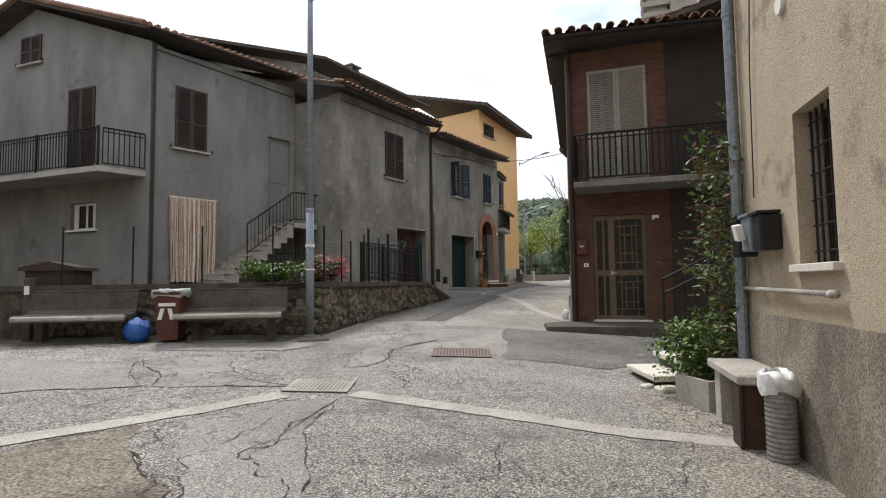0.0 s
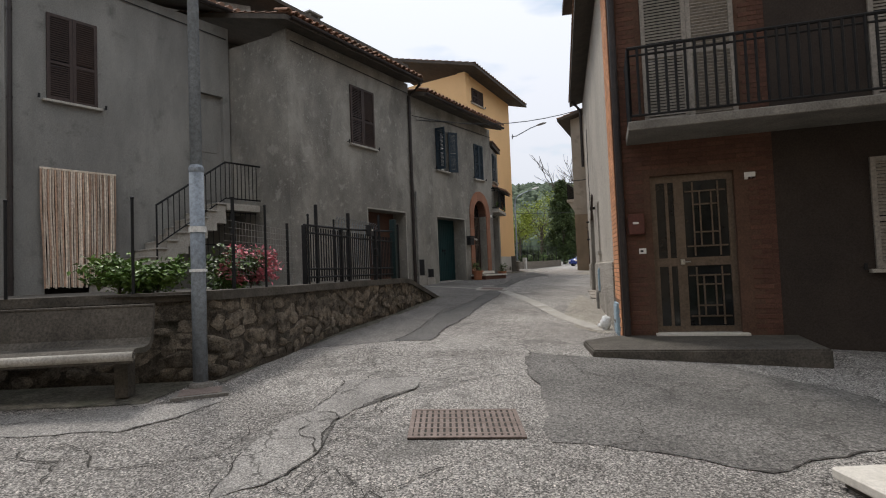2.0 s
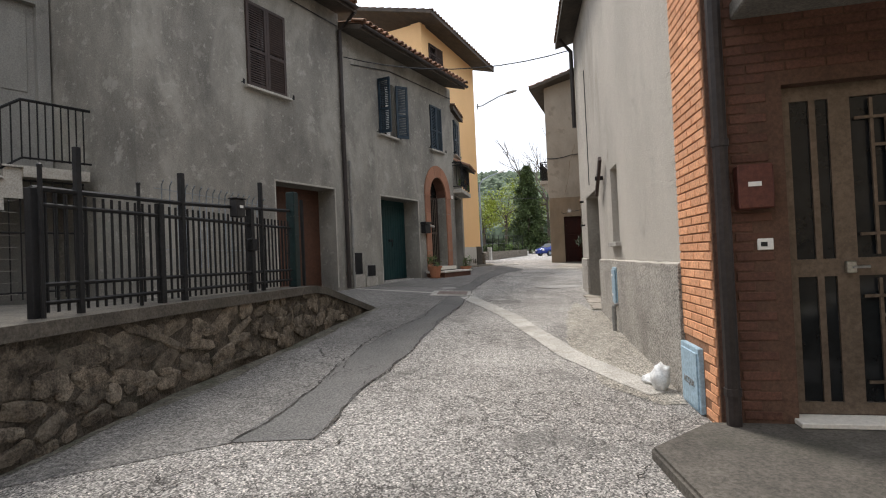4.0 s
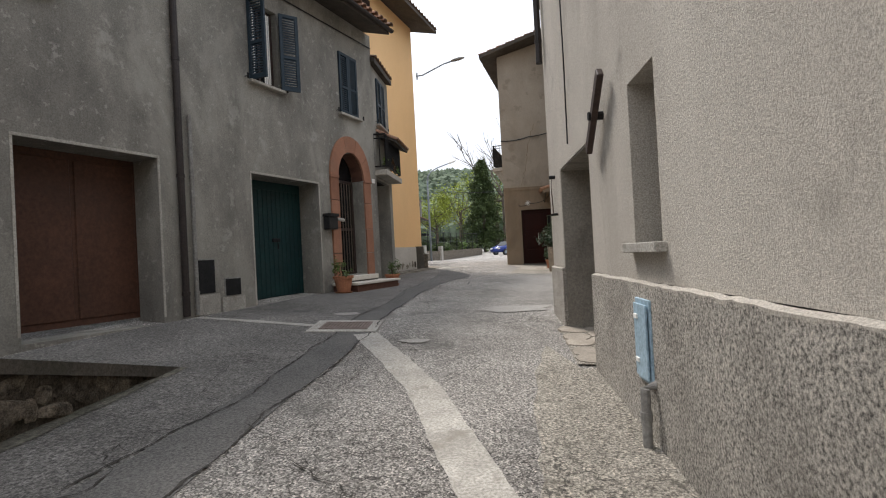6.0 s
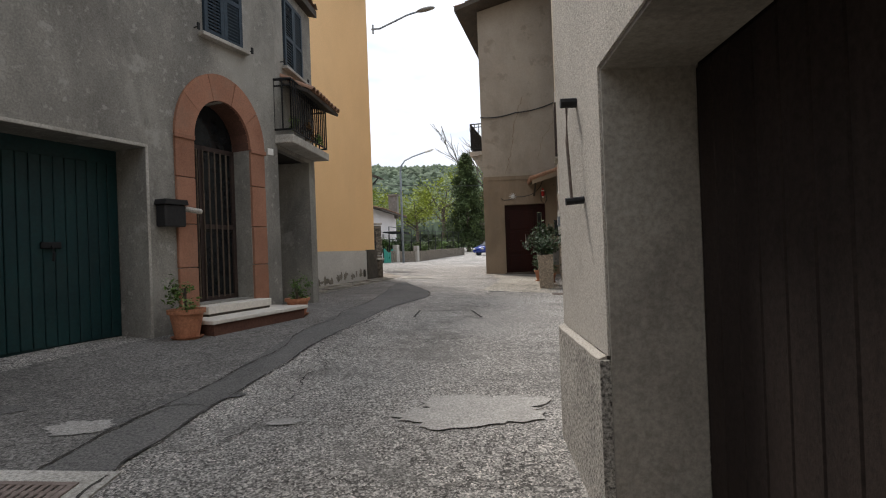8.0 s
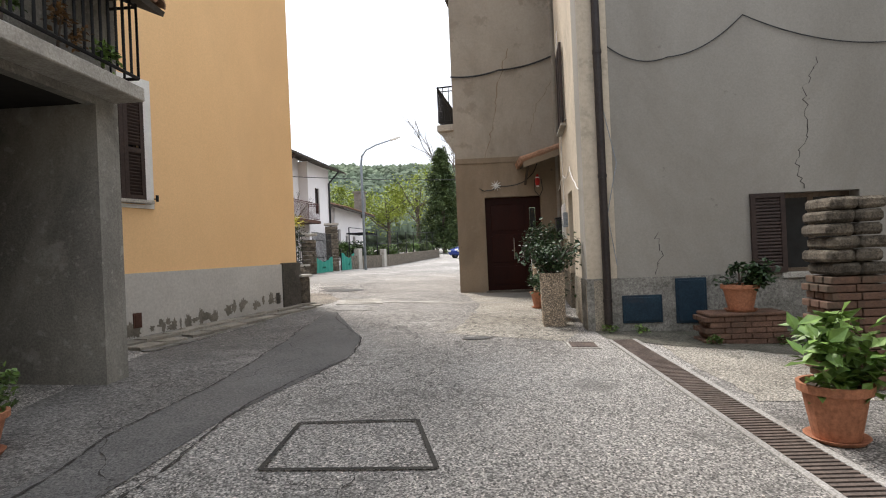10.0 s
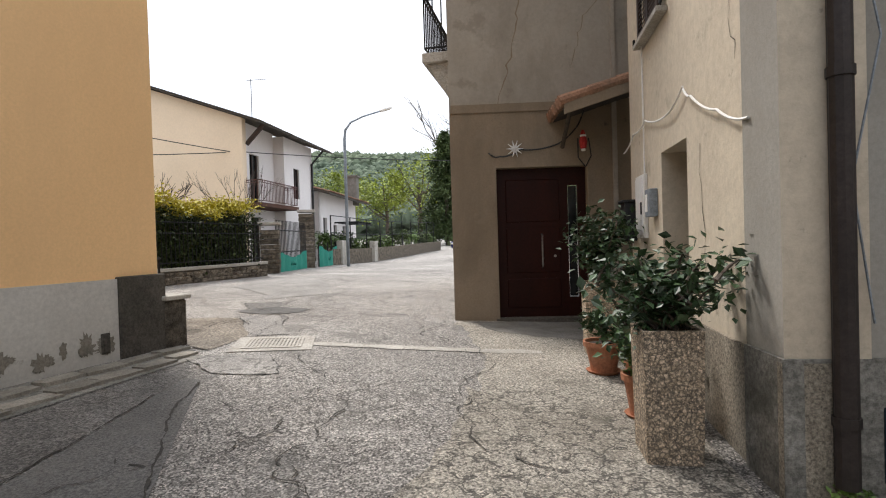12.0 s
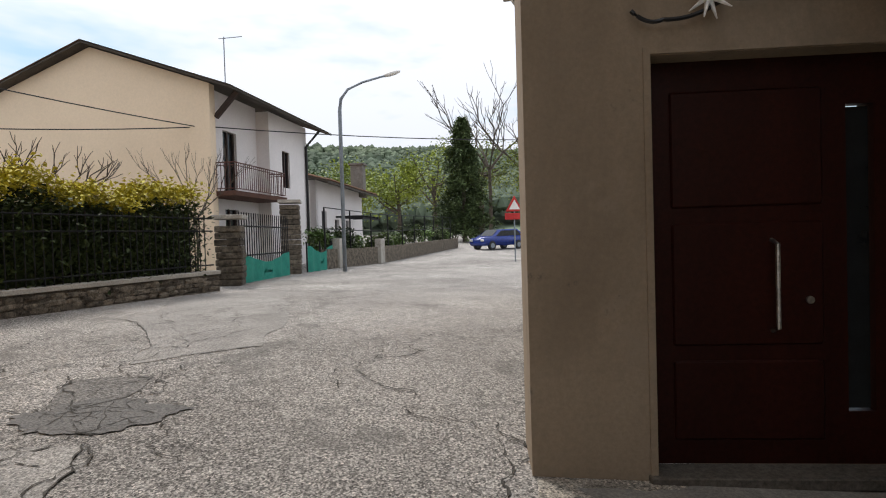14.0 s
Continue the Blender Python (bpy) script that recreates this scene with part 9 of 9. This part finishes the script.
for k in range(nb):
    zc = .9 + 11.9 * (k / nb)
    rad = (3.7 * (1 - (zc - .8) / 12.4) ** .7 + .2) * g.uniform(.5, 1.15)
    a = g.uniform(0, math.tau)
    f = g.uniform(.1, 1, 190) ** .6
    pts.append(np.c_[np.cos(a) * rad * f, np.sin(a) * rad * f, zc + .25 - 1.1 * f * f] + g.normal(size=(190, 3)) * (.1 + .17 * f[:, None]))
part("crown", leaf_mesh("crown", np.concatenate(pts), .3, LEAF_CYP, 10), None, t)

cx, cy = 18.9, 69.0
t = thing("car", at(cx, cy, 0, 205), "blue hatchback car parked beside the road", "car")
bm = bmesh.new()
prism(bm, [(-2.0, .3), (2.0, .3), (2.05, .6), (1.95, .85), (1.1, .95), (.5, 1.42), (-1.2, 1.45), (-1.85, .98), (-2.05, .85)], -.82, .82)
bmesh.ops.bevel(bm, geom=list(bm.edges), offset=.07, segments=2, affect="EDGES")
body = part("body", bm, CARBLUE, t, smooth=True)
for y in (-.825, .825):
    bm = bmesh.new()
    prism(bm, [(.95, .95), (.45, 1.34), (-1.1, 1.36), (-1.6, .98)], y - .008, y + .008)
    part("side_window", bm, DARKGLASS, t)
bm = bmesh.new()
v = [bm.verts.new(p) for p in ((1.13, -.68, .97), (1.13, .68, .97), (.56, .6, 1.4), (.56, -.6, 1.4))]
bm.faces.new(v)
part("windscreen", bm, DARKGLASS, t, m=WM[t] @ pose(.02, 0, .02))
for x in (-1.25, 1.3):
    for y in (-.78, .78):
        bm = bmesh.new()
        tube(bm, [(x, y - .1, .31), (x, y + .1, .31)], .31, 18)
        w = part("wheel", bm, BLACK, t)
        bm = bmesh.new()
        tube(bm, [(x, y - .11, .31), (x, y + .11, .31)], .18, 14)
        part("rim", bm, GALV, w)
for y in (-.6, .6):
    bm = bmesh.new()
    box(bm, 1.98, 2.06, y - .17, y + .17, .62, .76, .02)
    part("headlight", bm, WHITE, t)
t = thing("road_sign", at(16.0, 56.8), "red-bordered triangular warning sign on a post", "road sign")
bm = bmesh.new()
tube(bm, [(0, 0, 0), (0, 0, 3.0)], .035, 8)
part("post", bm, GALV, t)
bm = bmesh.new()
prism(bm, [(-.45, 2.5), (.45, 2.5), (0, 3.28)], -.05, -.03)
part("border", bm, RED, t)
bm = bmesh.new()
prism(bm, [(-.28, 2.6), (.28, 2.6), (0, 3.08)], -.06, -.045)
part("face", bm, WHITE, t)
bm = bmesh.new()
box(bm, -.5, .5, -.05, -.03, 2.1, 2.42, .01)
part("plate", bm, RED, t)

# ---- wooded hill ----
def hill_z(x, y):
    ridge = 56 * math.exp(-((x + 20) / 420) ** 2) * (1 / (1 + math.exp(-(y - 260) / 45)))
    return ridge + 7 * noise.noise(Vector((x * .008, y * .008, 3))) + (3 * noise.noise(Vector((x * .03, y * .03, 1))))


bm = bmesh.new()
rows = [[bm.verts.new((x, y, hill_z(x, y) + ground_z(40, 150) - 4)) for x in np.linspace(-420, 620, 66)] for y in np.linspace(130, 520, 30)]
for ra, rb in zip(rows, rows[1:]):
    for k in range(65):
        bm.faces.new((ra[k], ra[k + 1], rb[k + 1], rb[k]))
solid("hill", bm, WOODS, "wooded hillside, spring green greyed for haze", "hill", "structure", smooth=True)
g = np.random.default_rng(77)
vs, fs = [], []
ico = bmesh.new()
bmesh.ops.create_icosphere(ico, subdivisions=1, radius=1)
iv = np.array([v.co for v in ico.verts])
ifc = np.array([[v.index for v in f.verts] for f in ico.faces])
ico.free()
N = 15000
yy = 140 + 300 * g.uniform(0, 1, N) ** 1.1
xx = -.55 * yy + g.uniform(-.2, 1.35, N) * yy
for k in range(N):
    s = g.uniform(1.2, 2.3)
    c = np.array((xx[k], yy[k], hill_z(xx[k], yy[k]) + 3.6 + s * .3))
    q = iv * (1 + g.uniform(-.3, .3, len(iv)))[:, None] * np.array((s, s, s * g.uniform(.9, 1.4))) + c
    fs.append(ifc + len(vs) * len(iv))
    vs.append(q)
me = bpy.data.meshes.new("woods")
me.from_pydata(np.concatenate(vs).tolist(), [], np.concatenate(fs).tolist())
me.materials.append(WOODS)
solid("woods", me, None, "distant mixed woods covering the hill", "woods", "stuff")

# ---- bricks, stones and other pieces ----
bm0 = bmesh.new()
box(bm0, 0, .235, -.012, .02, 0, .056, .003)
BM_FULL = to_mesh("brick", bm0, BRICK)
bm0 = bmesh.new()
box(bm0, 0, .112, -.012, .02, 0, .056, .003)
BM_HALF = to_mesh("brick", bm0, BRICK)


# copies for the front wall, in the brick with shade in its colour
SHADED_FULL, SHADED_HALF = BM_FULL.copy(), BM_HALF.copy()
for me in (SHADED_FULL, SHADED_HALF):
    me.materials[0] = BRICK_OLD_SHADED


def brick_courses(parent, m, s0, s1, z0, z1, holes, limit, full_mesh, half_mesh, clay):
    """Running-bond bricks over a stretch of wall; those past the limit are joined into one part."""
    rest_v, rest_f = [], []
    count, row, z = 0, 0, z0
    while z + .056 <= z1:
        x = s0 - (.0 if row % 2 else .123)
        while x < s1 - .02:
            a, b = max(x, s0), min(x + .235, s1)
            if b - a > .04 and not any(h[0] - .01 < b and h[1] + .01 > a and h[2] - .01 < z + .056 and h[3] + .01 > z for h in holes):
                full, half = abs(b - a - .235) < .004, abs(b - a - .112) < .012
                if count < limit and (full or half):
                    part("brick", full_mesh if full else half_mesh, None, parent, m=m @ pose(a, 0, z))
                    count += 1
                else:
                    i = len(rest_v)
                    for p in ((a, -.012, z), (b, -.012, z), (b, -.012, z + .056), (a, -.012, z + .056), (a, .02, z), (b, .02, z), (b, .02, z + .056), (a, .02, z + .056)):
                        rest_v.append(p)
                    rest_f += [(i, i + 1, i + 2, i + 3), (i, i + 4, i + 5, i + 1), (i + 3, i + 2, i + 6, i + 7), (i + 1, i + 5, i + 6, i + 2), (i, i + 3, i + 7, i + 4)]
            x += .247
        row += 1
        z += .068
    if rest_v:
        me = bpy.data.meshes.new("brickwork")
        me.from_pydata(rest_v, [], rest_f)
        me.materials.append(clay)
        o = part("brickwork", me, None, parent, m=m)
        o["kind"] = "stuff"


kids = [o for o in house_brick.children if o.name.startswith("wall")]
front = [o for o in kids if o.get("label") == "brick front wall"][0]
pier = [o for o in kids if o.get("label") == "brick corner pier"][0]
brick_courses(front, FBF, 0.02, 2.07, .62, 6.5, [(.44, 1.62, .6, 2.94), (.42, 1.73, 3.48, 6.16)], 295, SHADED_FULL, SHADED_HALF, BRICK_OLD_SHADED)
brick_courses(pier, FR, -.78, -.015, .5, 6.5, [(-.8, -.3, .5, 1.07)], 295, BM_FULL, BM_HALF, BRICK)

# stones of the low wall
rng = random.Random(31)
STONES = []
for k in range(8):
    bm0 = bmesh.new()
    bmesh.ops.create_icosphere(bm0, subdivisions=2, radius=1)
    for v in bm0.verts:
        q = v.co.copy()
        e = max(abs(q.x), abs(q.y), abs(q.z))
        q = q.lerp(q / e * .85, .8)
        q *= 1 + .38 * noise.noise(q * 1.5 + Vector((k * 7, 0, 0))) + .16 * noise.noise(q * 4.1 + Vector((0, k * 5, 0)))
        v.co = q
    STONES.append(to_mesh("stone", bm0, STONE))
lay = [(-6.9, 9.52), (-2.62, 10.06)] + LWP
seg = np.array(lay)
cum = np.r_[0, np.cumsum(np.hypot(*np.diff(seg, axis=0).T))]
placed = 0
z = .0
for row in range(9):
    s = rng.uniform(0, .1)
    while s < cum[-1] - .1:
        w = rng.choice((rng.uniform(.09, .2), rng.uniform(.16, .3), rng.uniform(.28, .48)))
        h = rng.uniform(.07, .17)
        x, y = float(np.interp(s + w / 2, cum, seg[:, 0])), float(np.interp(s + w / 2, cum, seg[:, 1]))
        i = min(int(np.searchsorted(cum, s + w / 2)), len(seg) - 1)
        d = seg[i] - seg[i - 1]
        zz = ground_z(x, y) + .04 + row * .118 + rng.uniform(-.045, .045)
        if zz + h * .8 < wall_top(y) - .06:
            part("stone", STONES[rng.randrange(8)], None, low_wall, m=pose(x, y, zz + h / 2, rng.uniform(-9, 9), rng.uniform(-28, 28), math.degrees(math.atan2(d[1], d[0])) + rng.uniform(-4, 4)) @ Matrix.Diagonal((w * .54, rng.uniform(.016, .036), h * .62, 1)))
            placed += 1
        s += w + rng.uniform(.01, .04)

# flat stones of the garden wall at the far end
for row in range(7):
    s = rng.uniform(-1.2, -1.0)
    while s < LH - .1 and placed < 900:
        w, h = rng.uniform(.14, .42), rng.uniform(.07, .11)
        part("stone", STONES[rng.randrange(8)], None, garden_base, m=FH @ pose(s + w / 2, -.005, -.26 + row * .1 + rng.uniform(-.015, .015), 0, rng.uniform(-5, 5), 0) @ Matrix.Diagonal((w * .55, rng.uniform(.02, .04), h * .6, 1)))
        s += w + rng.uniform(.005, .03)
